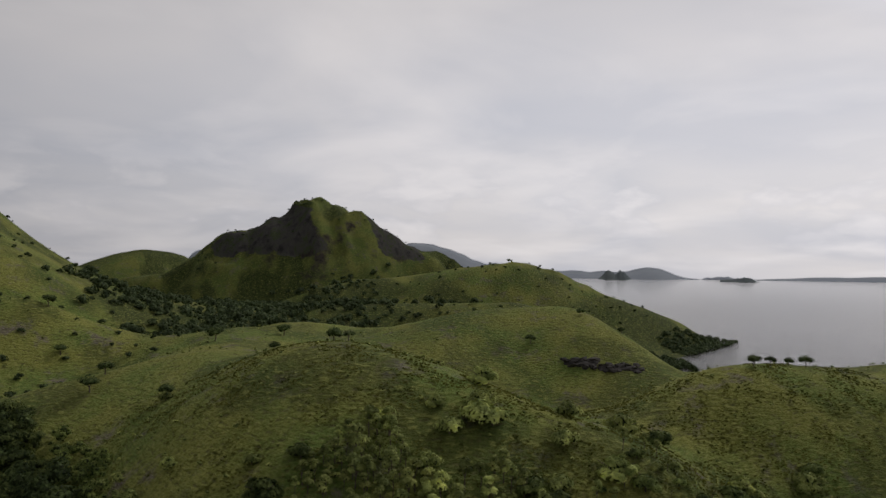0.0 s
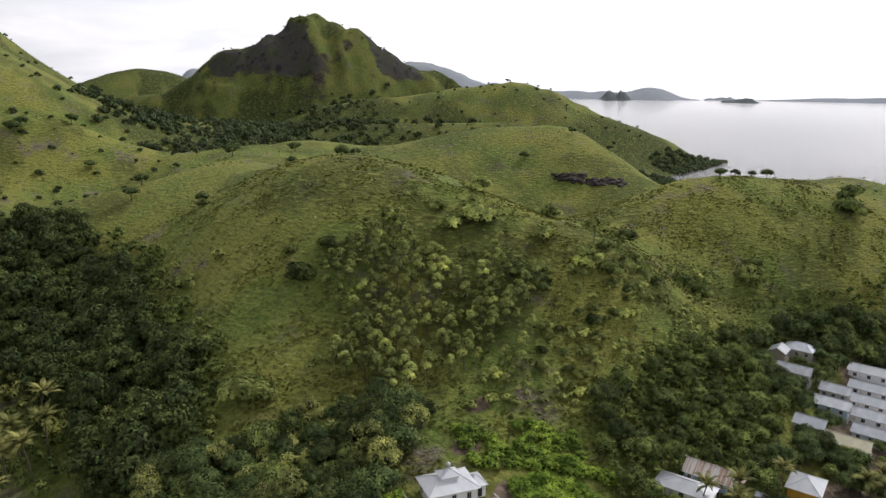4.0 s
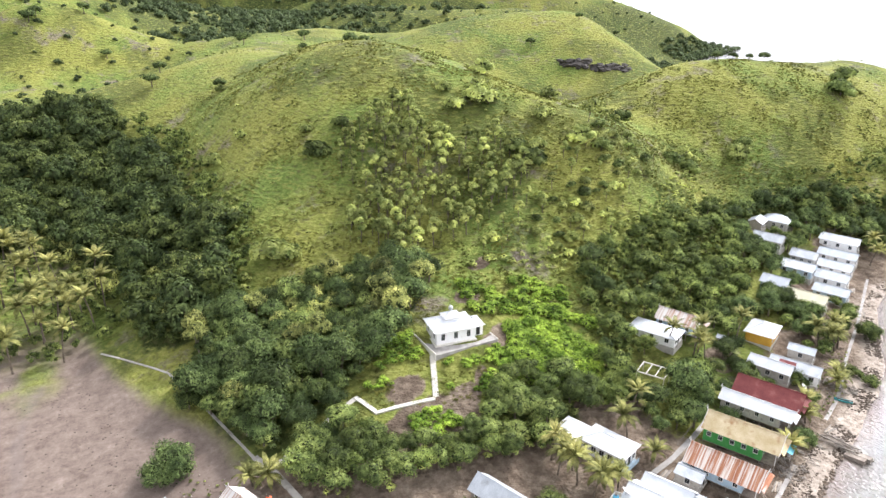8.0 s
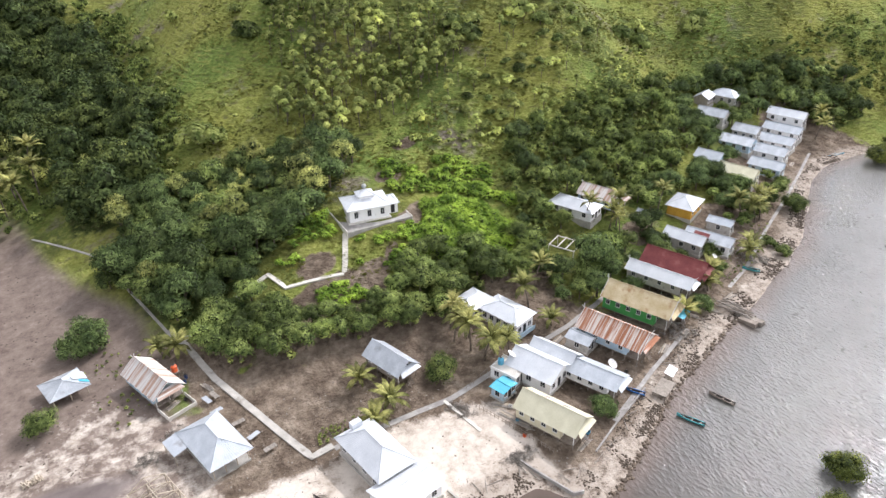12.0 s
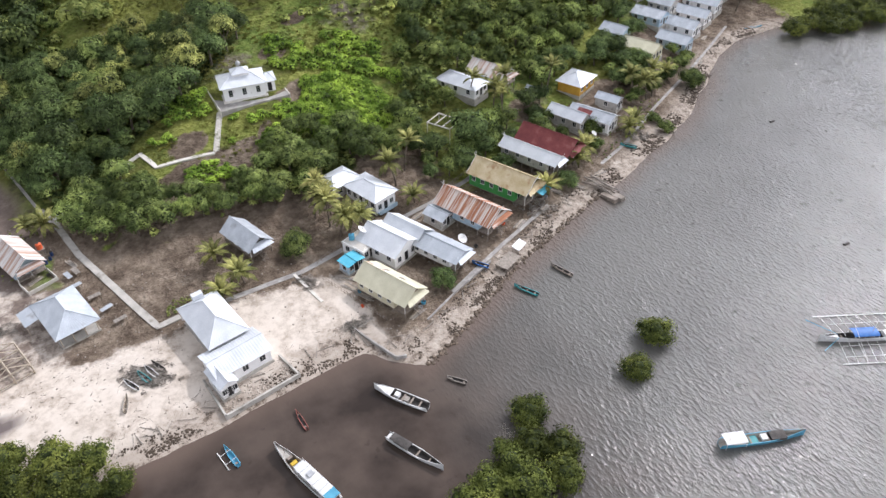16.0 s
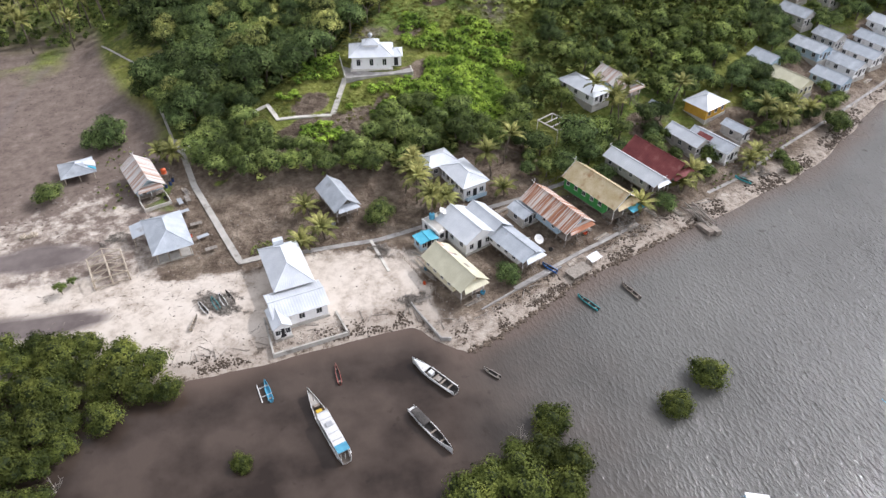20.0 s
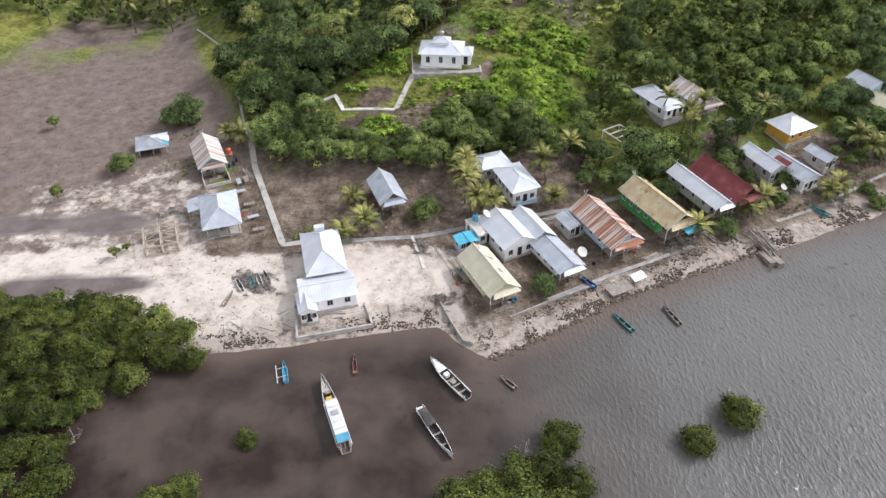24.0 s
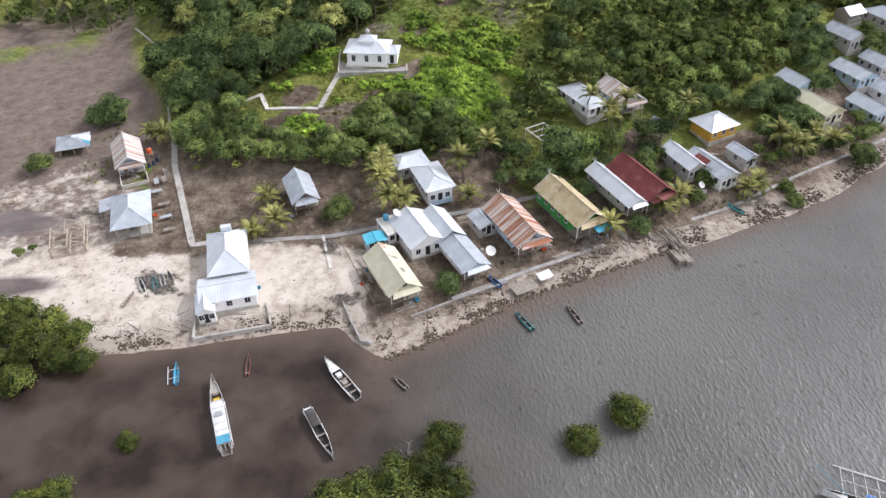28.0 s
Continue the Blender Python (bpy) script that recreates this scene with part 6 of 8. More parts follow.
GOLD = [tree_kind("blossom_tree", "tree topped with pale yellow blossom", "tree", trunk_mesh("trunk", 60 + i, 5.0, 0.2), crown_mesh("crown", 70 + i, 8, 2.6, 5.2, 200, 0.16, M_LEAF_GOLD, 2.2), "yellow-blossoming trees") for i in range(3)]
BUSH = [tree_kind("bush", "rounded green bush on the grassy slope", "bush", trunk_mesh("trunk", 80 + i, 1.4, 0.09), crown_mesh("crown", 90 + i, 6, 1.6, 2.3, 120, 0.20, M_LEAF_PALE if i else M_LEAF, -0.45), "hillside bushes") for i in range(3)]
SAPL = [tree_kind("sapling", "slender pale green sapling on the slope", "tree", trunk_mesh("trunk", 100 + i, 3.6, 0.08, 3, 0.6), crown_mesh("crown", 110 + i, 5, 1.05, 4.6, 100, 0.19, M_LEAF_PALE, 0.7), "slope saplings") for i in range(3)]
ROUND = [tree_kind("yard_tree", "dense round tree leafy down to the ground", "tree", trunk_mesh("trunk", 140 + i, 3.2, 0.2), crown_mesh("crown", 150 + i, 11, 3.0, 5.4, 250, 0.16, M_LEAF if i != 1 else M_LEAF_DEEP, -0.7), "round yard trees") for i in range(3)]
MANG = [tree_kind("mangrove", "olive-green mangrove rising out of the shallows", "mangrove", trunk_mesh("trunk", 120 + i, 2.4, 0.12, 6, 1.9), crown_mesh("crown", 130 + i, 10, 3.0, 4.2, 225, 0.175, M_MANG, 0.3), "mangroves") for i in range(4)]


def plant(kinds, x, y, s, rnd, z=None, squash=1.0):
    src = kinds[rnd.randrange(len(kinds))]
    zz = gz_at(x, y) if z is None else z
    ob = copy_thing(src, pose(x, y, zz, 0, 0, rnd.uniform(0, 360)))
    ob.scale = (s, s, s * squash)
    return ob


rnd = random.Random(11)
# lone bushes and small trees on the grassy hills
for x, y, s in ((43, 226.5, 2.2), (45.5, 224, 1.9), (46, 231, 1.8), (95, 231, 2.2), (98, 234, 2.0), (201, 206.5, 2.6), (203, 208, 2.0), (119, 208.6, 1.6), (121, 206, 1.3), (142, 204, 1.7), (-33.6, 263.4, 1.5), (-24.3, 264.4, 1.0), (-17.6, 320.5, 1.1), (-9.6, 231.9, 1.8), (0, 235.3, 1.5), (-9.3, 242.5, 1.0), (19.8, 236.7, 1.2),
                (35.5, 235.6, 1.2), (34.3, 225.9, 1.6), (24.9, 219.7, 1.4), (55.4, 244.5, 2.0), (70.6, 225.3, 1.5), 
                (95.2, 217.5, 1.8), (58.1, 211.5, 1.5), (64.1, 200.2, 2.0), (69, 196, 1.6), (46.2, 198.7, 1.9), (49, 202, 1.5), (42.9, 204.5, 1.5), (108.5, 203.5, 1.6),
                (114.9, 201.3, 1.8), (140.2, 203.3, 2.0), (146, 205, 1.6), (213.4, 214.4, 2.4), (-32.4, 205.7, 2.3), (-29, 203, 1.8)):
    plant(BUSH, x, y, s * 1.4, rnd)
for x, y, s in ((182, 393, 1.3), (226, 403, 1.1), (238, 381, 0.9), (86, 444, 2.2), (96, 448, 1.5), (60, 452, 1.6), (22, 443, 1.9), (169, 242, 1.1), (177, 241, 0.9), (186, 240, 0.8),
                (193, 238, 1.1), (-81, 495, 1.8), (-77, 499, 1.5), (-46, 477, 1.4), (-52, 512, 1.6), (-17, 324, 1.2), (-32, 377, 1.3), (-38, 360, 1.5), (461, 818, 1.2), (26, 350, 1.0)):
    plant(DEEP, x, y, s * 0.75, rnd, squash=0.85)


def in_poly(x, y, poly):
    inside = False
    j = len(poly) - 1
    for i in range(len(poly)):
        (xi, yi), (xj, yj) = poly[i], poly[j]
        if (yi > y) != (yj > y) and x < (xj - xi) * (y - yi) / (yj - yi) + xi:
            inside = not inside
        j = i
    return inside


def sow(poly, n, gap, rnd, taken):
    """Up to n random places inside an outline, at least gap apart."""
    xs, ys = [p[0] for p in poly], [p[1] for p in poly]
    got = []
    for _ in range(n * 14):
        x, y = rnd.uniform(min(xs), max(xs)), rnd.uniform(min(ys), max(ys))
        if in_poly(x, y, poly) and all((x - a) ** 2 + (y - b) ** 2 > gap * gap for a, b in got) and all((x - a) ** 2 + (y - b) ** 2 > r * r for a, b, r in taken):
            got.append((x, y))
            if len(got) >= n:
                break
    return got


# places that stay clear: the prayer house, the paths, the houses
CLEAR = [(41, 134, 5), (45, 136, 4), (51, 134.5, 5), (30, 125, 4), (69, 126, 5), (96, 134, 4), (-5, 154.6, 9), (-12, 156, 4.5), (2, 151, 4), (-31, 146, 4), (-24, 142.5, 3.5), (-17, 143, 3), (-15, 148, 3), (41.5, 140.4, 6), (50, 140.6, 6), (30.6, 129.6, 7), (32.4, 125.4, 4.5), (5.9, 115.6, 6.5),
         (2.6, 121.9, 5), (69, 131.6, 6), (-47, 144.5, 2.5), (-42, 146, 2.5), (-37, 148, 2.5)] + [(q * -1.0 - 53, 148 + q * 2.4, 1.6) for q in range(0, 24)]
for x, y in sow(forest_foot, 104, 3.5, rnd, CLEAR):
    k = rnd.random()
    plant(GOLD if k < 0.15 else DEEP if k < 0.72 else BROAD, x, y, rnd.uniform(0.7, 1.45), rnd)
for x, y in sow(knoll_foot, 74, 3.1, rnd, CLEAR[:-3] + [(-18, 136.5, 5)]):
    plant(PALE if rnd.random() < 0.3 else BROAD, x, y, rnd.uniform(0.75, 1.15), rnd)
for x, y in sow(slope_east, 84, 4.3, rnd, CLEAR):
    k = rnd.random()
    plant(DEEP if k < 0.12 else PALE if k < 0.62 else BUSH if k < 0.8 else BROAD, x, y, rnd.uniform(0.5, 1.3), rnd)
for x, y in sow(village_end, 36, 4.6, rnd, CLEAR):
    plant(DEEP if rnd.random() < 0.6 else BROAD, x, y, rnd.uniform(0.8, 1.25), rnd)
# single trees among the houses
for x, y, s, k in ((-12.8, 108.9, 1.0, ROUND), (7.0, 87.6, 0.8, ROUND), (37.4, 103.8, 0.5, ROUND), (44.6, 101.6, 0.8, ROUND), (36.0, 113.6, 0.85, ROUND), (62.8, 116.2, 0.85, ROUND), (30.0, 120.6, 1.1, ROUND), (34, 124, 1.1, ROUND),
                   (38.3, 122.6, 1.0, ROUND), (99.8, 122.6, 1.0, ROUND), (78.4, 108.6, 0.65, ROUND), (87.8, 136.4, 1.05, ROUND), (91, 133, 0.8, ROUND), (-67.5, 151.6, 1.5, ROUND), (-70.5, 150, 1.0, ROUND),
                   (-76.6, 130.4, 0.95, ROUND), (-61.5, 169, 1.0, ROUND), (-69.5, 101.0, 0.5, PALE), (-68.0, 103, 0.35, PALE), (-87, 120.9, 0.6, PALE), (-97.9, 149.9, 0.6, PALE), (33.2, 122.4, 1.55, DEEP), (58.6, 110.2, 0.65, ROUND), (99.6, 122.6, 1.05, ROUND), (95.9, 127.5, 0.75, ROUND), (78.6, 113.6, 0.5, ROUND), (91, 138.4, 0.9, ROUND), (110.8, 137.6, 0.5, ROUND), (-36.5, 150.5, 1.0, ROUND), (-40.5, 143.2, 0.9, ROUND), (-45, 141.2, 0.9, ROUND), (88, 124, 0.7, ROUND), (104, 131, 0.8, ROUND), (84, 128, 0.8, ROUND),
                   (76, 140, 0.9, ROUND), (71, 143, 0.9, ROUND), (53, 126, 0.8, ROUND), (55, 118, 0.6, ROUND), (79, 112, 0.4, ROUND), (108, 133, 0.7, ROUND), (106, 160, 0.9, ROUND), (104, 150, 0.8, ROUND)):
    plant(k, x, y, s, rnd)
# trees filling the yards and the slope behind the shore houses
back_yards = [(14, 122), (24, 112.5), (34, 117), (42, 119.5), (54, 117), (56, 126), (64, 136), (78, 142), (92, 152), (100, 164), (84, 150), (62, 142), (46, 132), (36, 128), (24, 126)]
for x, y in sow(back_yards, 46, 3.6, rnd, CLEAR + [(45, 113, 6), (59, 121, 4.5)]):
    plant(DEEP if rnd.random() < 0.55 else BROAD, x, y, rnd.uniform(0.55, 1.0), rnd)
front_yards = [(74, 118), (90, 124), (104, 131), (118, 140), (104, 136), (92, 134), (78, 128), (76, 122)]
for x, y in sow(front_yards, 26, 3.0, rnd, CLEAR):
    plant(BROAD if rnd.random() < 0.5 else PALE, x, y, rnd.uniform(0.4, 0.75), rnd)
for poly, n in (([(80, 128), (92, 131), (101, 147), (90, 147), (78, 138)], 16), ([(99, 151), (107, 158), (110, 172), (98, 168)], 14), ([(120, 162), (134, 164), (146, 168), (136, 178), (124, 172)], 12)):
    for x, y in sow(poly, n, 3.0, rnd, CLEAR + [(96.2, 140.6, 5), (94.4, 147.4, 4), (130, 175, 5)]):
        plant(DEEP if rnd.random() < 0.6 else BROAD, x, y, rnd.uniform(0.6, 1.05), rnd)
# slender saplings up the middle of the near hill
gully = [(-6, 186), (8, 184), (30, 188), (44, 196), (40, 210), (20, 214), (22, 232), (4, 236), (-6, 226), (-4, 210), (-14, 200)]
for x, y in sow(gully, 170, 2.1, rnd, []):
    plant(SAPL, x, y, rnd.uniform(0.8, 2.0), rnd)
green_fan = [(10, 176), (44, 170), (70, 178), (92, 196), (84, 210), (60, 204), (46, 192), (24, 184)]
for x, y in sow(green_fan, 90, 3.2, rnd, []):
    plant(BUSH if rnd.random() < 0.6 else SAPL, x, y, rnd.uniform(0.7, 1.5), rnd)


# mangroves in the shallows
def grove(places, rnd):
    for x, y, s in places:
        plant(MANG, x, y, s, rnd, z=max(gz_at(x, y), -0.6) - 0.05, squash=0.85)


grove(((23.4, 55.8, 0.89), (30.9, 60.0, 1.09), (4.2, 57.2, 1.00), (-39.8, 60.4, 0.59), (1.0, 52.0, 1.06), (-3.0, 51.4, 1.18), (4.6, 50.0, 1.06), (-7.4, 49.6, 1.12),
       (-10.6, 48.0, 1.18), (-3.6, 47.0, 1.24), (2.4, 46.0, 1.06), (-47, 52.4, 0.83), (-50.5, 51, 0.83), (-30, 41, 1.06), (-26, 38, 1.18)), rnd)
west_mangrove = [(-50, 75), (-51, 79), (-55, 83), (-64, 86), (-76, 88), (-92, 90), (-92, 66), (-78, 66), (-68, 64), (-63, 68), (-58, 72)]
for x, y in sow(west_mangrove, 60, 3.3, rnd, []):
    plant(MANG, x, y, rnd.uniform(0.8, 1.25), rnd, z=max(gz_at(x, y), -0.5) - 0.05, squash=0.9)
for x, y in sow([(-92, 58), (-70, 60), (-64, 50), (-72, 38), (-92, 38)], 24, 3.6, rnd, []):
    plant(MANG, x, y, rnd.uniform(0.8, 1.1), rnd, z=-0.6, squash=0.85)
for x, y in sow([(148, 131), (160, 126), (182, 122), (196, 126), (188, 134), (168, 138)], 40, 4.0, rnd, []):
    plant(MANG, x, y, rnd.uniform(1.0, 1.4), rnd, z=max(gz_at(x, y), -0.5), squash=0.9)

# bare mangrove branches in the water
for bx, by in ((0.2, 54.6), (-1.0, 55.6), (22.2, 57.6), (-64, 62)):
    dm = thing("dead_mangrove", pose(bx, by, 0), "bleached bare mangrove branches in the water", "dead branches", "dead mangroves")
    for k in range(9):
        q = rnd.uniform(0, math.tau)
        m = Vector((math.cos(q) * rnd.uniform(0.6, 1.4), math.sin(q) * rnd.uniform(0.6, 1.4), rnd.uniform(0.6, 1.5)))
        limb = part("limb", Shape().beam((0, 0, -0.5), m, 0.07, 5, 0.04), M_DEADWOOD, dm)
        for _ in range(3):
            part("twig", Shape().beam(m, m + Vector((rnd.uniform(-0.7, 0.7), rnd.uniform(-0.7, 0.7), rnd.uniform(0.2, 0.9))), 0.035, 4, 0.012), M_DEADWOOD, limb)


# coconut palms
def frond_mesh(seed, length=4.1):
    rs = random.Random(seed)
    V, F = [], []
    n = 14
    spine = []
    for i in range(n + 1):
        q = i / n
        spine.append(Vector((q * length * (1 - 0.18 * q), rs.uniform(-0.05, 0.05), 0.85 * math.sin(q * 1.9) - 1.75 * q * q)))
    for i in range(n):
        a, b = spine[i], spine[i + 1]
        w = 0.52 * math.sin(math.pi * min(1, (i + 1.6) / (n + 1.2))) ** 0.7
        for s in (-1, 1):
            k = len(V)
            m = a.lerp(b, 0.75)
            V += [tuple(a), tuple(m), tuple(m + Vector((0.30, s * w, -0.30 * w - 0.08))), tuple(a + Vector((0.22, s * w * 0.95, -0.28 * w - 0.05)))]
            F.append((k, k + 1, k + 2, k + 3))
        k = len(V)
        V += [tuple(a + Vector((0, -0.03, 0))), tuple(a + Vector((0, 0.03, 0))), tuple(b + Vector((0, 0.02, 0))), tuple(b + Vector((0, -0.02, 0)))]
        F.append((k, k + 1, k + 2, k + 3))
    return raw_mesh("frond", V, F, [M_PALM])


FRONDS = [frond_mesh(i) for i in range(3)]


def palm(h, seed):
    rs = random.Random(seed)
    p = thing("coconut_palm", pose(0, 0, -500), "coconut palm with arching yellow-green fronds", "palm tree", "coconut palms")
    s = Shape()
    lean = Vector((rs.uniform(-0.9, 0.9), rs.uniform(-0.9, 0.9), 0))
    pts = [Vector((0, 0, -0.6)) + lean * (q * q) + Vector((0, 0, (h + 0.6) * q)) for q in (0, 0.25, 0.5, 0.75, 1)]
    for a, b, r0, r1 in zip(pts, pts[1:], (0.2, 0.16, 0.14, 0.12), (0.16, 0.14, 0.12, 0.11)):
        s.beam(a, b, r0, 7, r1)
    part("trunk", s, M_BARK, p)
    for i in range(19):
        el = rs.uniform(-48, 12) if i % 3 else rs.uniform(-75, -40)
        part("frond", FRONDS[i % 3], None, p, at=Matrix.Translation(pts[-1]) @ pose(0, 0, 0, 0, el if i % 3 else el * 0.9, i * 137.5 + rs.uniform(-8, 8)) @ Matrix.Scale(rs.uniform(0.66, 0.9), 4))
    return p


PALMS = [palm(6.5, 1), palm(4.5, 2), palm(2.0, 3)]
for x, y, k in ((-5.0, 119.2, 1), (-3.0, 115.4, 1), (-4.6, 112.0, 1), (-1.2, 110.4, 2), (-3.9, 108.4, 1), (1.0, 107.6, 1), (-6.2, 115.6, 1), (16.3, 121.4, 0), (12.4, 117.6, 1), (-23.6, 105.6, 2), (-26.0, 113.6, 2),
                (13.4, 111.2, 2), (-28.6, 103.2, 2), (40.8, 135.8, 0), (44.8, 131.4, 0), (48.4, 133.0, 0), (45.8, 128.6, 0), (61.2, 132.8, 0), (83.4, 121.2, 1), (72.0, 112.2, 2), (-53.2, 139.4, 2), (-55.6, 141.0, 2), (86, 122, 1),
                (82, 124.6, 1), (88.4, 125.0, 1), (50.5, 105.6, 2), (53.4, 108.2, 2), (38.8, 100.6, 2), (96, 128, 2), (68.6, 111.0, 2), (145, 150, 1), (151, 155, 1)):
    copy_thing(PALMS[k], pose(x, y, gz_at(x, y), 0, 0, rnd.uniform(0, 360)) @ Matrix.Scale(rnd.uniform(1.05, 1.25), 4))
for x, y in sow([(-110, 206), (-84, 204), (-70, 210), (-72, 236), (-84, 262), (-96, 280), (-112, 280)], 40, 4.4, rnd, []):
    copy_thing(PALMS[0], pose(x, y, gz_at(x, y), 0, 0, rnd.uniform(0, 360)) @ Matrix.Scale(rnd.uniform(1.25, 1.6), 4))
for x, y in sow([(-170, 214), (-112, 206), (-112, 232), (-170, 240)], 20, 5.0, rnd, []):
    copy_thing(PALMS[0], pose(x, y, gz_at(x, y), 0, 0, rnd.uniform(0, 360)) @ Matrix.Scale(rnd.uniform(1.2, 1.5), 4))
for x, y in sow([(-92, 66), (-72, 66), (-63, 60), (-66, 48), (-92, 48)], 16, 3.6, rnd, []):
    plant(MANG, x, y, rnd.uniform(0.85, 1.2), rnd, z=-0.6, squash=0.85)
for k in BROAD + DEEP + PALE + GOLD + BUSH + SAPL + ROUND + MANG + PALMS:
    for o in (k, *k.children_recursive):
        bpy.data.objects.remove(o)


# ---- woods and scrub that nobody could count ----
def woods(name, label, polys, n, gap, src, smin, smax, category="woodland", zlift=0.0, mat=None, keep=None, seed=3):
    rd = random.Random(seed)
    pts = []
    for poly, share in polys:
        pts += sow(poly, int(n * share), gap, rd, CLEAR)
    if keep:
        pts = [p for p in pts if keep(*p)]
    zs = height(np.array([p[0] for p in pts]), np.array([p[1] for p in pts]))
    return scatter_mesh(name, src, [(x, y, z + zlift, (lambda s: (s, s * rd.uniform(0.8, 1.2)))(rd.uniform(smin, smax)), rd.uniform(0, 6.28)) for (x, y), z in zip(pts, zs)],
                        mat or src.materials[0], label, category)


W_DEEP = crown_mesh("wood_crown", 201, 6, 3.0, 6.0, 85, 0.3, M_LEAF_DEEP, 0.2)
W_MID = crown_mesh("wood_crown", 202, 6, 3.0, 6.2, 85, 0.3, M_LEAF, 0.2)
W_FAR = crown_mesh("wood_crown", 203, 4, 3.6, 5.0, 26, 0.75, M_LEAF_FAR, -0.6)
W_SCRUB = crown_mesh("scrub_clump", 204, 6, 1.35, 1.9, 62, 0.135, M_SCRUB, -0.3)
W_FILL = crown_mesh("wood_crown", 208, 5, 3.0, 6.0, 60, 0.32, M_LEAF_LITE, 0.2)
W_TINY = crown_mesh("scrub_clump", 209, 3, 1.1, 1.6, 26, 0.22, M_LEAF_PALE, -0.1)
W_PALE = crown_mesh("scrub_clump", 205, 5, 1.1, 1.7, 40, 0.17, M_LEAF_PALE, -0.1)
woods("west_wood_dark", "dense dark green woodland filling the valley", [(west_wood, 1.0)], 230, 4.4, W_DEEP, 0.7, 1.9, seed=3)
woods("west_wood_light", "mixed mid-green woodland filling the valley", [(west_wood, 1.0)], 220, 4.6, W_MID, 0.6, 1.8, seed=4)
west_edge = [(-50, 192), (-38, 206), (-32, 222), (-36, 246), (-36, 270), (-36, 300), (-46, 334), (-52, 340), (-44, 300), (-44, 268), (-44, 246), (-40, 226), (-46, 206)]
woods("wood_fringe", "scattered trees and bushes along the edge of the valley wood", [(west_edge, 1.0)], 90, 2.6, W_FILL, 0.25, 1.05, "woodland", seed=34)
woods("wood_fringe_pale", "light green bushes along the edge of the valley wood", [([(x + 3, y) for x, y in west_edge], 1.0)], 30, 3.2, W_PALE, 0.7, 1.7, "shrubs", seed=35)
woods("grove_undergrowth", "mixed trees under the coconut grove", [([(-112, 212), (-88, 206), (-70, 206), (-60, 200), (-62, 240), (-84, 268), (-104, 282), (-120, 270)], 1.0)], 130, 3.4, W_FILL, 0.4, 0.85, "undergrowth", seed=21)
woods("flat_edge_trees", "mixed trees closing the far end of the mud flat", [([(-175, 216), (-112, 209), (-112, 260), (-175, 262)], 1.0)], 70, 4.2, W_FILL, 0.5, 1.1, "undergrowth", seed=25)
W_GOLD = crown_mesh("wood_crown", 206, 7, 2.5, 6.0, 120, 0.2, M_LEAF_GOLD, 0.2)
W_LITE = crown_mesh("wood_crown", 207, 6, 2.6, 5.6, 80, 0.28, M_LEAF_LITE, 0.2)
woods("west_wood_blossom", "pale yellow blossoming crowns in the valley wood", [([(-57, 192), (-66, 206), (-80, 262), (-104, 282), (-110, 300), (-84, 290), (-60, 250), (-48, 214)], 1.0)], 70, 4.6, W_GOLD, 0.7, 1.25, seed=22)
woods("west_wood_pale", "light green crowns scattered through the valley wood", [(west_wood, 1.0), (slope_east, 0.3)], 170, 4.6, W_LITE, 0.5, 1.2, seed=23)
woods("hill_foot_wood", "closed canopy of mixed trees at the foot of the hill", [(forest_foot, 1.0)], 40, 3.6, W_MID, 0.5, 0.95, seed=31)
woods("hill_foot_wood_dark", "deep green crowns filling the hill-foot forest", [(forest_foot, 1.0), (slope_east, 0.15), (village_end, 1.0)], 56, 3.6, W_DEEP, 0.5, 1.0, seed=32)
woods("hill_foot_blossom", "pale yellow blossoming crowns in the hill-foot forest", [([(-34, 160), (-20, 166), (-4, 178), (-10, 188), (-30, 188), (-46, 180)], 1.0)], 34, 3.6, W_GOLD, 0.6, 1.05, seed=33)
# bright scrub over the knoll round the stair
knoll = [(-30, 158), (-14, 152), (-14, 149), (4, 149), (6, 158), (2, 166), (10, 176), (24, 170), (38, 160), (36, 150), (26, 138), (14, 130), (2, 134), (-8, 138), (-12, 144), (-19, 149), (-28, 150)]
PATHS_CLEAR = [(-30, 146.5, 2.0), (-24, 142.4, 2.0), (-19, 141.5, 2.0), (-17, 143.5, 1.6), (-16, 146, 1.6), (-14.5, 149, 1.6)]
CLEAR += PATHS_CLEAR


def thicket(x, y):
    return fractal(np.array([x]), np.array([y]), 11, 41, 3)[0] > -0.08


heap = [(7, 153.5), (14, 153), (20, 150.5), (25, 140), (17, 133), (8, 134), (3, 138), (2.5, 146)]
woods("knoll_scrub", "bright green waist-high scrub in heaps over the knoll", [(heap, 1.0), ([(2, 160), (10, 157), (22, 152), (30, 146), (30, 160), (20, 170), (6, 176)], 0.4)], 330, 0.95, W_SCRUB, 0.7, 1.6, "scrub", keep=lambda x, y: in_poly(x, y, heap) or thicket(x, y), seed=6)
woods("stair_scrub", "bright green scrub beside the stair", [([(-29, 150), (-19.5, 145), (-18, 149), (-15, 152), (-14, 160), (-26, 161)], 1.0), ([(-12.5, 148), (-15, 142), (-8, 138), (2, 139), (2, 147), (-3, 148)], 1.0), ([(-27, 141), (-19, 139.5), (-14, 133), (-24, 133)], 0.3)], 120, 0.95, W_SCRUB, 0.4, 1.05, "scrub", keep=thicket, seed=7)
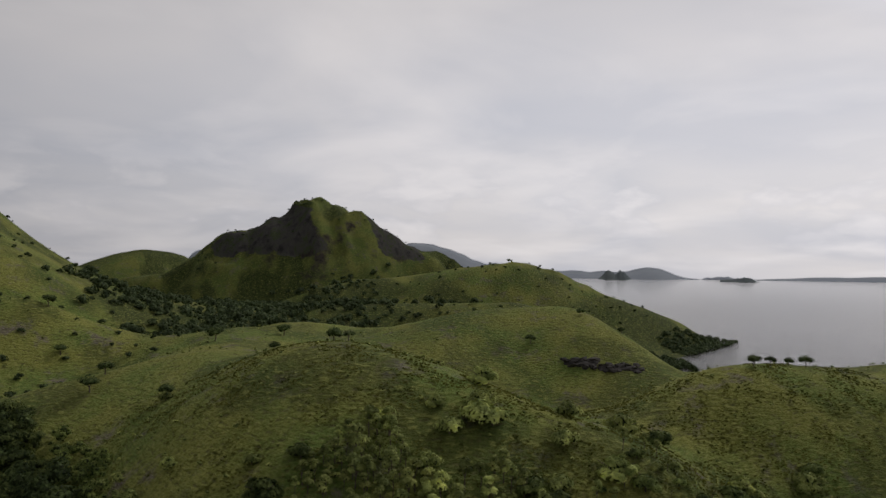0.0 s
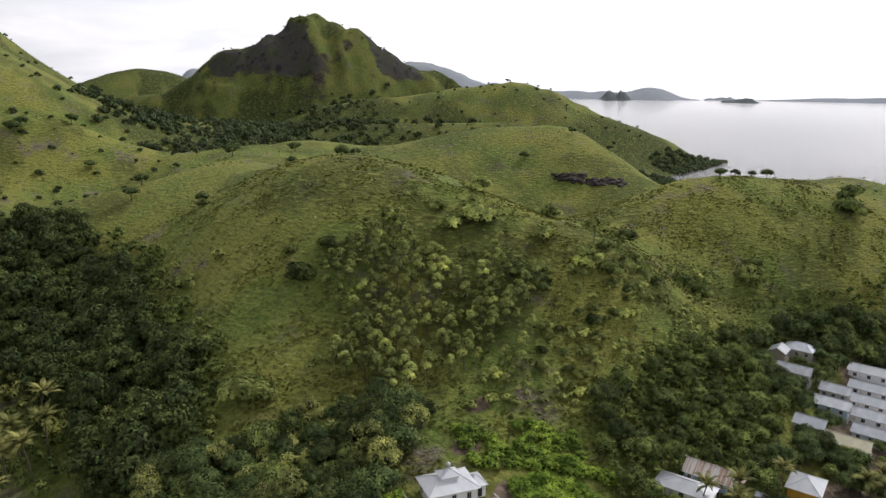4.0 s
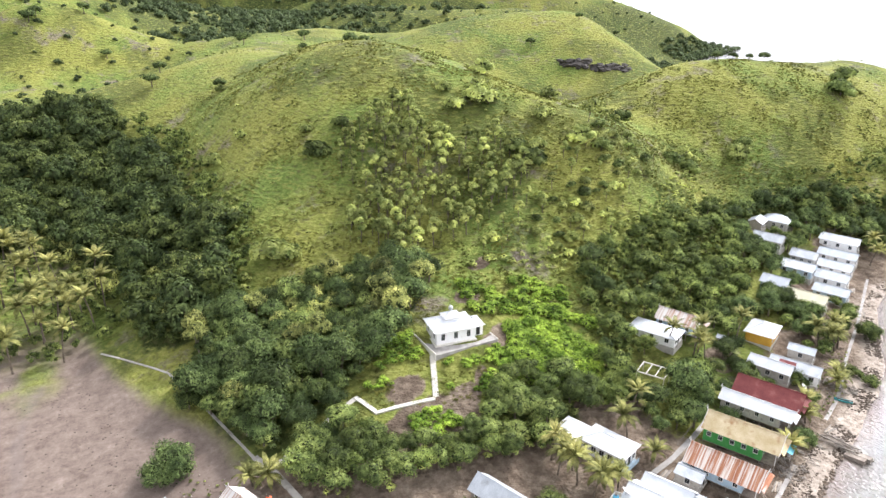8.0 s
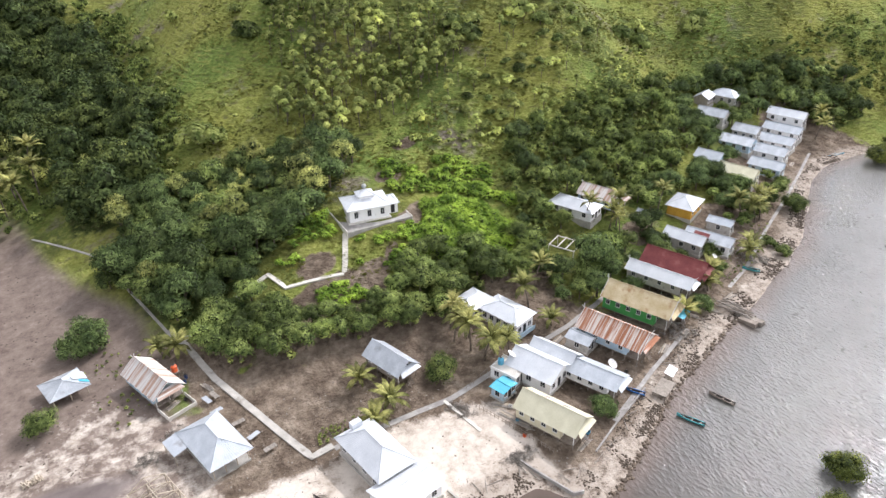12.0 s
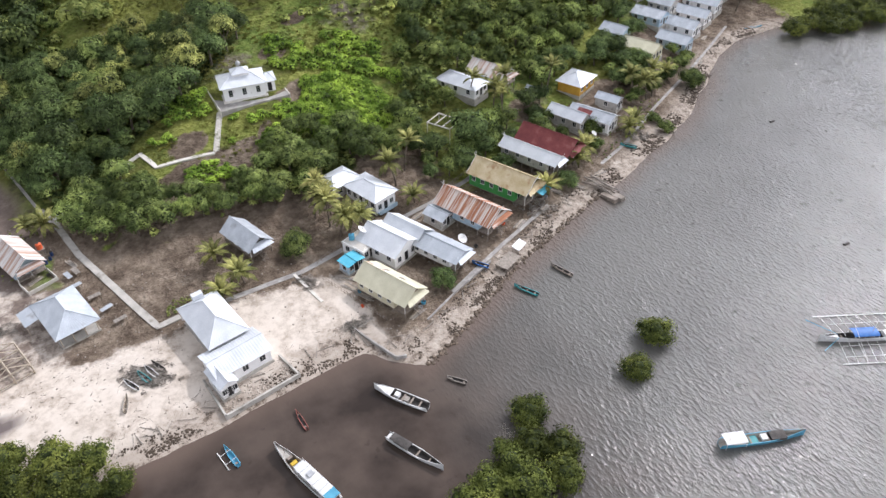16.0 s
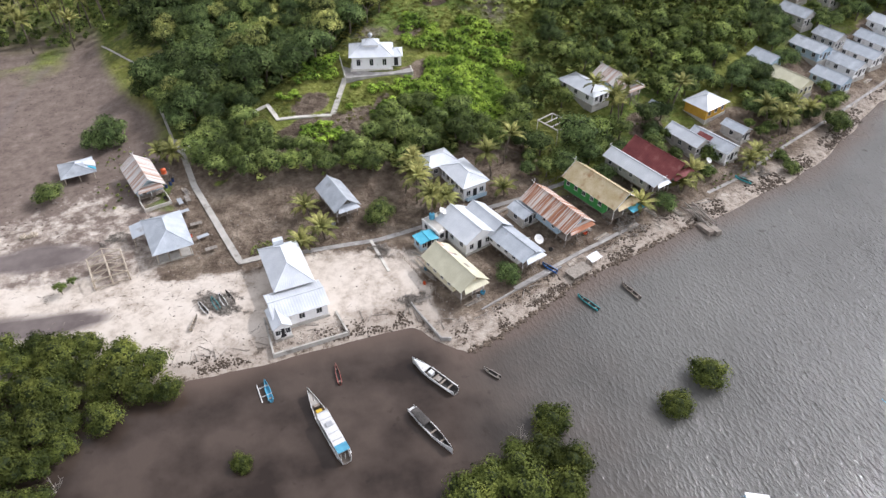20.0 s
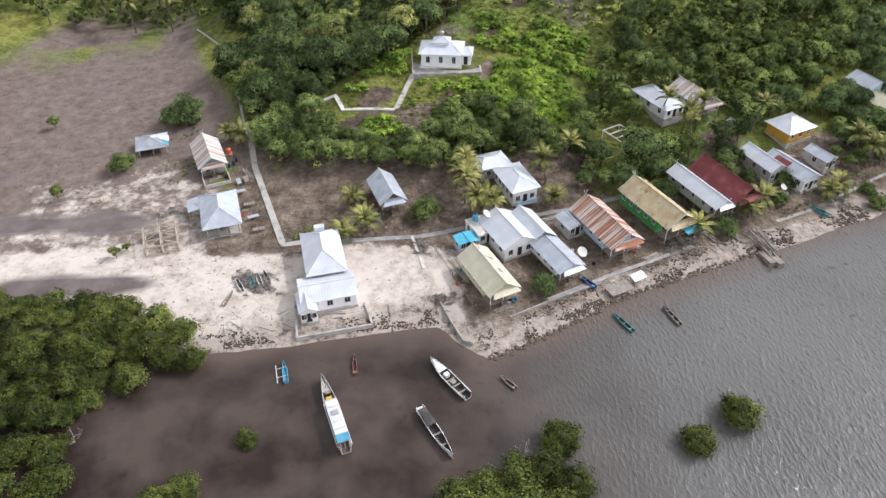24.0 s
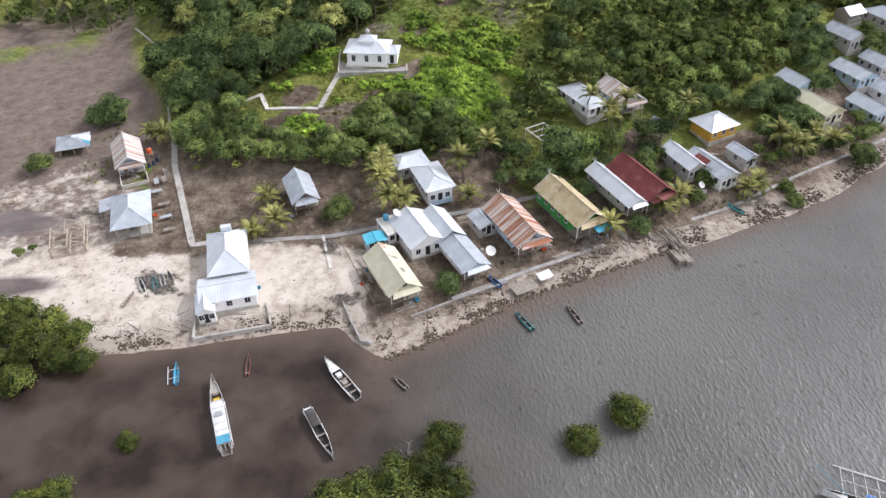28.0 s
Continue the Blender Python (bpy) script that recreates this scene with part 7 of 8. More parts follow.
woods("yard_green", "low green weeds and shrubs in the village", [([(-38, 104), (-27, 104), (-26, 107.5), (-36, 107.5)], 1.3), ([(-70, 143), (-62, 136), (-56, 142), (-64, 150)], 0.3), ([(-56, 124), (-66, 124), (-70, 132), (-64, 136)], 0.2), ([(54, 104), (66, 108), (88, 118), (84, 122), (62, 112)], 0.6), (back_yards, 1.0)], 90, 0.7, W_TINY, 0.15, 0.5, "weeds", seed=24)
woods("foot_shrubs", "pale green shrubs at the foot of the hill", [([(12, 178), (40, 172), (72, 178), (104, 196), (118, 204), (112, 190), (86, 170), (60, 160), (40, 162), (22, 172)], 1.0), (slope_east, 1.0), (gully, 0.25), (knoll_foot, 0.4)], 240, 1.6, W_TINY, 0.6, 1.4, "shrubs", seed=8)
woods("east_wood", "leafy undergrowth on the slope behind the village", [(slope_east, 1.0), (village_end, 0.6), ([(96, 172), (110, 186), (150, 190), (190, 180), (240, 170), (230, 150), (178, 140), (176, 164), (160, 178), (135, 186)], 1.2)], 130, 2.6, W_FILL, 0.35, 0.75, "undergrowth", seed=9)
woods("open_slope_shrubs", "scattered low shrubs dotting the grass slopes", [([(-50, 200), (-20, 192), (60, 190), (110, 210), (96, 260), (60, 300), (0, 330), (-40, 340), (-46, 280)], 1.0), ([(100, 230), (150, 190), (280, 190), (290, 270), (160, 280)], 0.7),
                            ([(-130, 380), (-40, 360), (60, 400), (160, 380), (280, 400), (260, 460), (80, 500), (-120, 560)], 1.0)], 260, 4.0, W_TINY, 0.35, 1.0, "shrubs", seed=10)
# woods in the far valley and scattered over the far slopes
valley = [(-60, 640), (20, 560), (140, 560), (240, 580), (330, 640), (300, 720), (200, 760), (60, 820), (0, 960), (-40, 900), (-30, 760)]
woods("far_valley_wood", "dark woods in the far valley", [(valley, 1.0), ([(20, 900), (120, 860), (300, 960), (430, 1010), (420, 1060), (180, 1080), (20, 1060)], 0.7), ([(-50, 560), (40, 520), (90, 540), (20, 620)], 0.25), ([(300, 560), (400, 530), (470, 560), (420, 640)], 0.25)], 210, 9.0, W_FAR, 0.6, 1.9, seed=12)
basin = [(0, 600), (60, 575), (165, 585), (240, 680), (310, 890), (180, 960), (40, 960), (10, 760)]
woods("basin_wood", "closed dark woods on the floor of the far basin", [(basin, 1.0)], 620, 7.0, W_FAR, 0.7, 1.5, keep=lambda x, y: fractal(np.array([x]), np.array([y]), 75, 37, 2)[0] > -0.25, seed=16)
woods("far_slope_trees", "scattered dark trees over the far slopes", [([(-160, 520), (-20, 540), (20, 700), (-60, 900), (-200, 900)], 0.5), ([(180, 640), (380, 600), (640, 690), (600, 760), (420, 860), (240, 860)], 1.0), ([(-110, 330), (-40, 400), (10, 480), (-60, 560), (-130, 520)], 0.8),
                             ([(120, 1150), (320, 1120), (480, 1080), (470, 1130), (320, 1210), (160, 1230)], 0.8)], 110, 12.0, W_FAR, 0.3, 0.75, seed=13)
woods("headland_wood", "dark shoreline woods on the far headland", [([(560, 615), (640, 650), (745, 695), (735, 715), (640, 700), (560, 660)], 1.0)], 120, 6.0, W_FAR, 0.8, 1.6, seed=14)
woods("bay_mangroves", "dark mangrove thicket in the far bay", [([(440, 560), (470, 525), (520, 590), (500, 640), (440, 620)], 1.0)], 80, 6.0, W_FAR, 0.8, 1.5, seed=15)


# grass tussocks over the near slopes
def tuft_mesh():
    rs = np.random.RandomState(9)
    V, F = [], []
    for i in range(7):
        a = rs.uniform(0, 6.28)
        c = rs.uniform(-0.3, 0.3, 2)
        d = np.array([math.cos(a), math.sin(a)])
        h = rs.uniform(0.25, 0.5)
        lean = rs.uniform(-0.45, 0.45, 2)
        k = len(V)
        V += [(*(c - d * 0.16), -0.1), (*(c + d * 0.16), -0.1), (*(c + d * 0.10 + lean), h), (*(c - d * 0.10 + lean), h)]
        F.append((k, k + 1, k + 2, k + 3))
    return raw_mesh("tussock", V, F, [M_GRASS])


rs = np.random.RandomState(4)
N = 62000
tx, ty = rs.uniform(-60, 215, N), rs.uniform(136, 330, N)
tz = height(tx, ty)
ok = (tz > 7) & (fractal(tx, ty, 7, 55, 3) > -0.1) & (rs.uniform(size=N) < np.clip(1.25 - (ty - 136) / 230, 0.25, 1)) & ~((np.abs(tx + 5) < 9) & (np.abs(ty - 155) < 7))
scatter_mesh("grass_tussocks", tuft_mesh(), [(x, y, z, s, r) for x, y, z, s, r in zip(tx[ok], ty[ok], tz[ok], rs.uniform(0.45, 0.95, ok.sum()), rs.uniform(0, 6.28, ok.sum()))], M_GRASS, "long yellow-green grass tussocks on the slopes", "grass")


# ---- boats ----
def hull(length, beam, depth, sheer=0.35, stern=0.75, n=14, t=0.06):
    """An open wooden hull, bow at +x: outer skin, gunwale and inner skin with a floor."""
    s = Shape()
    rings = []
    for i in range(n + 1):
        q = i / n
        x = (q - 0.5) * length
        w = beam / 2 * (stern + (1 - stern) * math.sin(min(1.0, q / 0.45) * math.pi / 2)) if q < 0.45 else beam / 2 * max(0.02, (1 - ((q - 0.45) / 0.55) ** 2.2))
        up = sheer * (max(0, (q - 0.45) / 0.55) ** 2 + 0.4 * max(0, (0.3 - q) / 0.3) ** 2)
        top = depth * 0.55 + up
        bot = -depth * 0.45 + up * 0.4 * (q > 0.8)
        wi = max(0.008, w - t)
        rings.append([(x, -w * 0.35, bot), (x, -w * 0.86, bot + depth * 0.4), (x, -w, top), (x, -wi, top), (x, -wi * 0.7, bot + depth * 0.35), (x, wi * 0.7, bot + depth * 0.35),
                      (x, wi, top), (x, w, top), (x, w * 0.86, bot + depth * 0.4), (x, w * 0.35, bot)])
    m = len(rings[0])
    vs = [p for r in rings for p in r]
    fo, fi, fg = [], [], []
    for i in range(n):
        for k in range(m):
            j = (k + 1) % m
            q = (i * m + k, i * m + j, (i + 1) * m + j, (i + 1) * m + k)
            (fi if k in (3, 4, 5) else fg if k in (2, 6) else fo).append(q)
    s.add(vs, fo + fg, 0)
    s.m += [1] * len(fi)
    s.f += fi
    s.add(rings[0], [tuple(range(m))[::-1]], 0)
    return s


def boat(name, x0, y0, x1, y1, beam, depth, outer, inner, label, z=0.22, benches=3, group="", sheer=0.35, stern=0.75):
    """A boat with its bow at x1, y1."""
    L = math.hypot(x1 - x0, y1 - y0)
    b = thing(name, pose((x0 + x1) / 2, (y0 + y1) / 2, z, 0, 0, math.degrees(math.atan2(y1 - y0, x1 - x0))), label, "boat", group)
    part("hull", hull(L, beam, depth, sheer, stern), [outer, inner], b)
    rail = Shape()
    for k in (-1, 1):
        rail.box(-L * 0.46, L * 0.12, k * beam * 0.49 - 0.05, k * beam * 0.49 + 0.05, depth * 0.55, depth * 0.55 + 0.06)
    part("gunwale", rail, outer, b)
    for i in range(benches):
        x = -L * 0.36 + L * 0.62 * i / max(1, benches - 1)
        w = beam * 0.42 * (1 if x < L * 0.1 else 0.75)
        part("thwart", Shape().box(x - 0.14, x + 0.14, -w, w, depth * 0.36, depth * 0.42), M_TIMBER, b)
    return b, L


def canopy(b, x0, x1, w, z, mat, label, curve=0.12):
    s = Shape()
    n = 6
    vs = []
    for x in (x0, x1):
        for i in range(n + 1):
            q = i / n * 2 - 1
            vs.append((x, q * w, z + curve * (1 - q * q)))
        for i in range(n + 1):
            q = i / n * 2 - 1
            vs.append((x, q * w, z + curve * (1 - q * q) - 0.04))
    k = 2 * (n + 1)
    fs = []
    for i in range(n):
        fs += [(i, i + 1, k + i + 1, k + i), (n + 1 + i, k + n + 1 + i, k + n + 2 + i, n + 2 + i)]
    fs += [(0, k, k + n + 1, n + 1), (n, 2 * n + 1, k + 2 * n + 1, k + n), tuple(range(n + 1)) + tuple(range(2 * n + 1, n, -1)),
           tuple(range(k + n, k - 1, -1)) + tuple(range(k + n + 1, k + 2 * n + 2))]
    s.add(vs, fs)
    part("canopy", s, mat, b, label)
    for x in (x0 + 0.1, x1 - 0.1):
        for y in (-w * 0.95, w * 0.95):
            part("canopy_post", Shape().beam((x, y, 0.1), (x, y, z), 0.035, 5), M_TRIM, b)


# white passenger boat with a long cabin
b, L = boat("passenger_boat", -25.6, 57.4, -29.9, 70.6, 2.1, 1.4, M_WHITE, M_TIMBER, "long white wooden passenger boat with a flat cabin roof", benches=2, sheer=0.7)
part("cabin", Shape().box(-L * 0.40, L * 0.10, -0.8, 0.8, 0.5, 1.75), M_WHITE, b)
part("foredeck", Shape().slab([(L * 0.27, -0.78, 0.72), (L * 0.27, 0.78, 0.72), (L * 0.47, 0, 1.1)], 0.05), M_CONCRETE, b, "grey planked foredeck")
for k in range(5):
    part("roof_rib", Shape().box(-L * 0.30 + k * 1.35, -L * 0.30 + k * 1.35 + 0.07, -0.86, 0.86, 1.90, 1.93), M_METAL, b)
for k in (-1, 1):
    part("roof_rail", Shape().beam((-L * 0.36, k * 0.84, 2.05), (L * 0.10, k * 0.84, 2.05), 0.03, 5), M_TRIM, b)
for k in (-0.6, 0, 0.6):
    part("stern_post", Shape().beam((-L * 0.475, k, 0.5), (-L * 0.475, k, 1.8), 0.05, 5), M_TRIM, b)
canopy(b, -L * 0.46, L * 0.06, 0.92, 1.8, M_WHITE, "white painted cabin roof", 0.08)
part("roof_tarp", Shape().box(-L * 0.46, -L * 0.36, -0.9, 0.9, 1.91, 1.94), M_BOAT_BLUE, b, "sky-blue panel at the stern")
part("roof_hatch", Shape().box(-L * 0.12, -L * 0.06, -0.5, 0.4, 1.9, 2.05), M_METAL, b)
part("deck_crate", Shape().box(L * 0.16, L * 0.20, -0.45, 0.45, 0.4, 0.8), M_YELLOW, b, "yellow crate on the foredeck")
part("deck_crate", Shape().box(L * 0.24, L * 0.27, -0.5, 0.3, 0.5, 0.85), M_TIMBER, b)
for i in range(4):
    for k in (-1, 1):
        part("cabin_window", Shape().box(-L * 0.4 + i * 1.7, -L * 0.4 + i * 1.7 + 1.0, min(k * 0.8, k * 0.82), max(k * 0.8, k * 0.82), 1.05, 1.5), M_GLASS, b)
part("mast", Shape().beam((L * 0.33, 0, 0.5), (L * 0.33, 0, 2.4), 0.05), M_TIMBER, b)
# two open white fishing boats
b, L = boat("fishing_boat", -8.0, 65.7, -13.2, 73.3, 1.75, 1.0, M_WHITE, M_HULL_DARK, "open white fishing boat with dark wet boards inside", benches=5, sheer=0.6)
part("foredeck", Shape().add([(L * 0.16, -0.8, 0.62), (L * 0.16, 0.8, 0.62), (L * 0.47, 0, 0.95)], [(0, 1, 2)]).slab([(L * 0.16, -0.8, 0.62), (L * 0.16, 0.8, 0.62), (L * 0.46, 0, 0.9)], 0.05), M_WHITE, b)
part("engine_box", Shape().box(L * 0.02, L * 0.1, -0.4, 0.4, 0.1, 0.75), M_WHITE, b)
part("fishing_net", Shape().box(-L * 0.15, -L * 0.04, -0.5, 0.4, 0.0, 0.4), M_DEADWOOD, b)
b, L = boat("fishing_boat", -15.3, 64.2, -11.0, 55.6, 1.45, 0.95, M_WHITE, M_HULL_DARK, "open grey-white fishing boat with a dark awning", benches=4, sheer=0.6)
canopy(b, -L * 0.42, -L * 0.08, 0.66, 0.95, M_HULL_DARK, "dark cloth awning", 0.1)
part("stern_deck", Shape().box(-L * 0.49, -L * 0.36, -0.6, 0.6, 0.48, 0.56), M_WHITE, b)
# blue workboat with a white shelter
b, L = boat("workboat", 24.3, 39.7, 36.0, 35.2, 1.65, 1.1, M_BOAT_BLUE, M_CONCRETE, "turquoise-blue workboat with a white shelter at the stern", benches=4, sheer=0.5)
canopy(b, -L * 0.47, -L * 0.22, 0.95, 1.35, M_WHITE, "white shelter roof")
part("cargo", Shape().box(L * 0.08, L * 0.26, -0.7, 0.7, 0.3, 0.8), M_HULL_DARK, b, "dark heap of gear")
part("cargo", Shape().box(-L * 0.02, L * 0.05, -0.4, 0.5, 0.3, 0.7), M_WHITE, b)
part("deck", Shape().box(-L * 0.18, -L * 0.06, -0.8, 0.8, 0.25, 0.32), M_BOAT_TEAL, b)
# outrigger fishing boat with a blue tarpaulin
b, L = boat("outrigger_boat", 66.6, 39.4, 52.8, 46.2, 1.7, 1.2, M_WHITE, M_HULL_DARK, "outrigger fishing boat with white poles and a blue tarpaulin", benches=3, sheer=0.6)
canopy(b, -L * 0.10, L * 0.17, 1.0, 1.4, M_TARP, "blue tarpaulin awning", 0.2)
part("foredeck", Shape().box(L * 0.3, L * 0.44, -0.5, 0.5, 0.6, 0.68), M_WHITE, b)
part("wheelbox", Shape().box(-L * 0.30, -L * 0.18, -0.6, 0.6, 0.3, 1.0), M_WHITE, b)
for k in (-1, 1):
    part("float", Shape().beam((-L * 0.52, k * 5.2, -0.1), (L * 0.40, k * 5.2, 0.0), 0.08, 6), M_TRIM, b)
    part("float_rail", Shape().beam((-L * 0.50, k * 4.4, 0.75), (L * 0.36, k * 4.4, 0.75), 0.035, 5), M_TRIM, b)
for i in range(9):
    x = -L * 0.44 + L * 0.78 * i / 8
    part("outrigger_arm", Shape().beam((x, -5.3, 0.1), (x, 0, 1.15), 0.03, 5).beam((x, 0, 1.15), (x, 5.3, 0.1), 0.03, 5), M_TRIM, b)
for k in (-1, 1):
    part("side_rail", Shape().beam((-L * 0.46, k * 2.4, 1.0), (L * 0.34, k * 2.4, 1.0), 0.03, 5), M_TRIM, b)
    part("bow_boom", Shape().beam((L * 0.30, k * 0.4, 0.8), (L * 0.56, k * 3.4, 1.3), 0.05, 5), M_BOAT_BLUE, b)
for i in range(4):
    part("stay", Shape().beam((-L * 0.3 + i * 2.4, 0, 2.8), (-L * 0.44 + i * 3.0, 4.9 * (1 if i % 2 else -1), 0.3), 0.03, 4), M_TRIM, b)
part("mast", Shape().beam((-L * 0.05, 0, 0.4), (-L * 0.05, 0, 3.4), 0.06), M_TRIM, b)
# canoes
b, L = boat("canoe", -35.3, 70.2, -36.2, 74.5, 0.75, 0.5, M_BOAT_BLUE, M_BOAT_BLUE, "light blue outrigger canoe", 0.12, 2, "canoes")
part("float", Shape().beam((-L * 0.4, 1.3, 0.0), (L * 0.4, 1.3, 0.05), 0.07), M_TRIM, b)
for x in (-0.8, 0.9):
    part("outrigger_arm", Shape().beam((x, -0.4, 0.35), (x, 1.3, 0.1), 0.04, 5), M_TRIM, b)
boat("canoe", -24.9, 71.2, -25.2, 75.3, 0.6, 0.45, M_BOAT_RED, M_HULL_DARK, "narrow red-painted canoe lying afloat", 0.12, 2, "canoes")
boat("canoe", -0.6, 67.0, -2.6, 69.5, 0.7, 0.45, M_DEADWOOD, M_HULL_DARK, "small weathered grey canoe", 0.12, 2, "canoes")
boat("canoe", 28.4, 78.6, 26.9, 83.0, 0.75, 0.5, M_TIMBER, M_HULL_DARK, "weathered brown dugout canoe", 0.12, 3, "canoes")
boat("canoe", 20.2, 77.6, 18.0, 81.8, 0.8, 0.5, M_BOAT_TEAL, M_HULL_DARK, "teal-painted dugout canoe near the shore", 0.12, 3, "canoes")
boat("canoe", 16.2, 87.6, 14.4, 90.4, 0.8, 0.5, M_TARP, M_HULL_DARK, "blue canoe pulled up on the shore", gz_at(15.3, 89) + 0.22, 2, "canoes")
boat("canoe", 66.8, 105.6, 64.6, 108.6, 0.8, 0.5, M_BOAT_TEAL, M_HULL_DARK, "green canoe drawn up below the path", gz_at(65.6, 107) + 0.22, 2, "canoes")
boat("canoe", 140.0, 141.6, 146.0, 140.2, 0.9, 0.5, M_BOAT_BLUE, M_WHITE, "pale blue canoe at the head of the cove", 0.15, 2, "canoes")
# laid-up hulls and planks on the white sand
for i, (x, y, a, mt, lab) in enumerate(((-43.6, 92.2, 112, M_BOAT_TEAL, "pale green overturned canoe on the sand"), (-42.4, 92.8, 112, M_WHITE, "white canoe laid up on the sand"), (-45.6, 91.6, 118, M_WHITE, "white canoe laid up on the sand"),
                                        (-41.2, 93.4, 115, M_DEADWOOD, "grey canoe laid up on the sand"), (-46.9, 88.3, 75, M_DEADWOOD, "skeletal canoe hull on bare sand"))):
    d = Vector((math.cos(radians(a)), math.sin(radians(a)))) * 1.7
    boat("canoe", x - d.x, y - d.y, x + d.x, y + d.y, 0.7, 0.45, mt, M_HULL_DARK if i != 4 else M_POLE, lab, gz_at(x, y) + 0.2, 4 if i == 4 else 1, "laid-up canoes")


# ---- yard things ----
def dish(x, y, z, r, turn, label):
    d = thing("satellite_dish", pose(x, y, z, 0, 0, turn), label, "satellite dish", "satellite dishes")
    s = Shape()
    n, m = 18, 4
    vs = [(0, 0, 0)]
    for k in range(1, m + 1):
        q = r * k / m
        vs += [(q * math.cos(math.tau * i / n), q * math.sin(math.tau * i / n), 0.32 * q * q / r) for i in range(n)]
    fs = [(0, 1 + i, 1 + (i + 1) % n) for i in range(n)]
    for k in range(m - 1):
        fs += [(1 + k * n + i, 1 + (k + 1) * n + i, 1 + (k + 1) * n + (i + 1) % n, 1 + k * n + (i + 1) % n) for i in range(n)]
    under = [(a, b, c - 0.03) for a, b, c in vs]
    k0 = len(vs)
    s.add(vs + under, fs + [tuple(k0 + i for i in f[::-1]) for f in fs])
    tilt = pose(0, 0, 1.3, 34, 6, 0)
    part("reflector", s, M_TRIM, d, at=tilt)
    part("mast", Shape().beam((0, 0, -0.4), (0, 0, 1.3), 0.06), M_METAL, d)
    part("feed_arm", Shape().beam((0.5 * r, 0, 0.1), (0, 0, 0.75 * r), 0.025, 4).beam((-0.5 * r, 0.2, 0.1), (0, 0, 0.75 * r), 0.025, 4), M_METAL, d, at=tilt)
    return d


dish(15.2, 95.4, gz_at(15.2, 95.4), 0.98, 20, "large white satellite dish standing in the yard")
dish(-1.4, 103.4, gz_at(-1.4, 103.4) + 2.9, 0.85, 60, "white satellite dish on the flat annex roof")
dish(60.6, 113.4, gz_at(60.6, 113.4), 0.7, 20, "small white satellite dish beside the trees")


def water_tank(x, y, z, mat, label, r=0.55, h=1.3):
    t = thing("water_tank", pose(x, y, z), label, "water tank")
    part("tank_body", Shape().beam((0, 0, 0), (0, 0, h * 0.8), r, 14).beam((0, 0, h * 0.8), (0, 0, h), r, 14, r * 0.4), mat, t)
    part("lid", Shape().beam((0, 0, h), (0, 0, h + 0.08), r * 0.35, 10), M_HULL_DARK, t)
    return t


tw = thing("tank_stand", pose(-54.5, 133.6, gz_at(-54.5, 133.6)), "timber stand carrying a water tank", "stand")
for a in (-0.6, 0.6):
    for c in (-0.6, 0.6):
        part("leg", Shape().beam((a, c, -0.5), (a, c, 1.6), 0.07), M_TIMBER, tw)
part("deck", Shape().box(-0.75, 0.75, -0.75, 0.75, 1.6, 1.7), M_TIMBER, tw)
water_tank(-54.5, 133.6, gz_at(-54.5, 133.6) + 1.7, M_ORANGE, "bright orange plastic water tank on its stand")
water_tank(-3.4, 103.6, gz_at(-2.2, 102.6) + 2.87, M_BOAT_BLUE, "blue plastic water tank on the annex")
for i, (x, y) in enumerate(((-53.4, 131.4), (-53.0, 132.6), (-54.2, 130.6))):
    d = thing("drum", pose(x, y, gz_at(x, y)), "dark blue plastic drum beside the house", "drum", "drums")
    part("drum_body", Shape().beam((0, 0, -0.05), (0, 0, 0.85), 0.3, 12), M_BOAT_NAVY, d)
    part("lid", Shape().beam((0, 0, 0.85), (0, 0, 0.9), 0.28, 12), M_HULL_DARK, d)
# benches and small frames along the footpath
for i, (x, y, a) in enumerate(((-51.0, 124.0, -70), (-49.6, 124.6, -70), (-50.2, 120.4, 20), (-47.6, 115.8, 12), (-46.2, 111.6, 24), (-44.6, 107.6, 16))):
    t = thing("drying_rack", pose(x, y, gz_at(x, y), 0, 0, a), "low weathered wooden drying rack beside the footpath", "rack", "drying racks")
    part("top", Shape().box(-1.1, 1.1, -0.45, 0.45, 0.7, 0.76), M_DEADWOOD if i % 2 else M_ZINC, t)
    for sx in (-0.95, 0.95):
        for sy in (-0.38, 0.38):
            part("leg", Shape().beam((sx, sy, -0.3), (sx, sy, 0.7), 0.05, 5), M_TIMBER, t)
# fishing platform and washed-up timber at the water's edge
pf = thing("shore_platform", pose(20.2, 87.2, 0.0, 0, 0, 24), "rough timber platform with scraps at the waterline", "platform")
part("deck", Shape().box(-2.3, 2.3, -1.3, 1.3, 1.0, 1.12), M_WALL_BOARD, pf)
for sx in (-2.1, 0, 2.1):
    for sy in (-1.1, 1.1):
        part("post", Shape().beam((sx, sy, -1.2), (sx, sy, 1.0), 0.08), M_TIMBER, pf)
lt = thing("lean_to", pose(24.2, 89.6, gz_at(24.2, 89.6), 0, 0, 26), "small white-roofed lean-to on the shore", "shelter")
part("roof", Shape().ribbed((-1.4, -0.8, 1.0), (1.4, -0.8, 1.0), (1.4, 0.8, 1.4), (-1.4, 0.8, 1.4)), M_ZINC_WHITE, lt)
for sx in (-1.2, 1.2):
    for sy in (-0.6, 0.6):
        part("post", Shape().beam((sx, sy, -0.5), (sx, sy, 1.05), 0.05), M_TIMBER, lt)
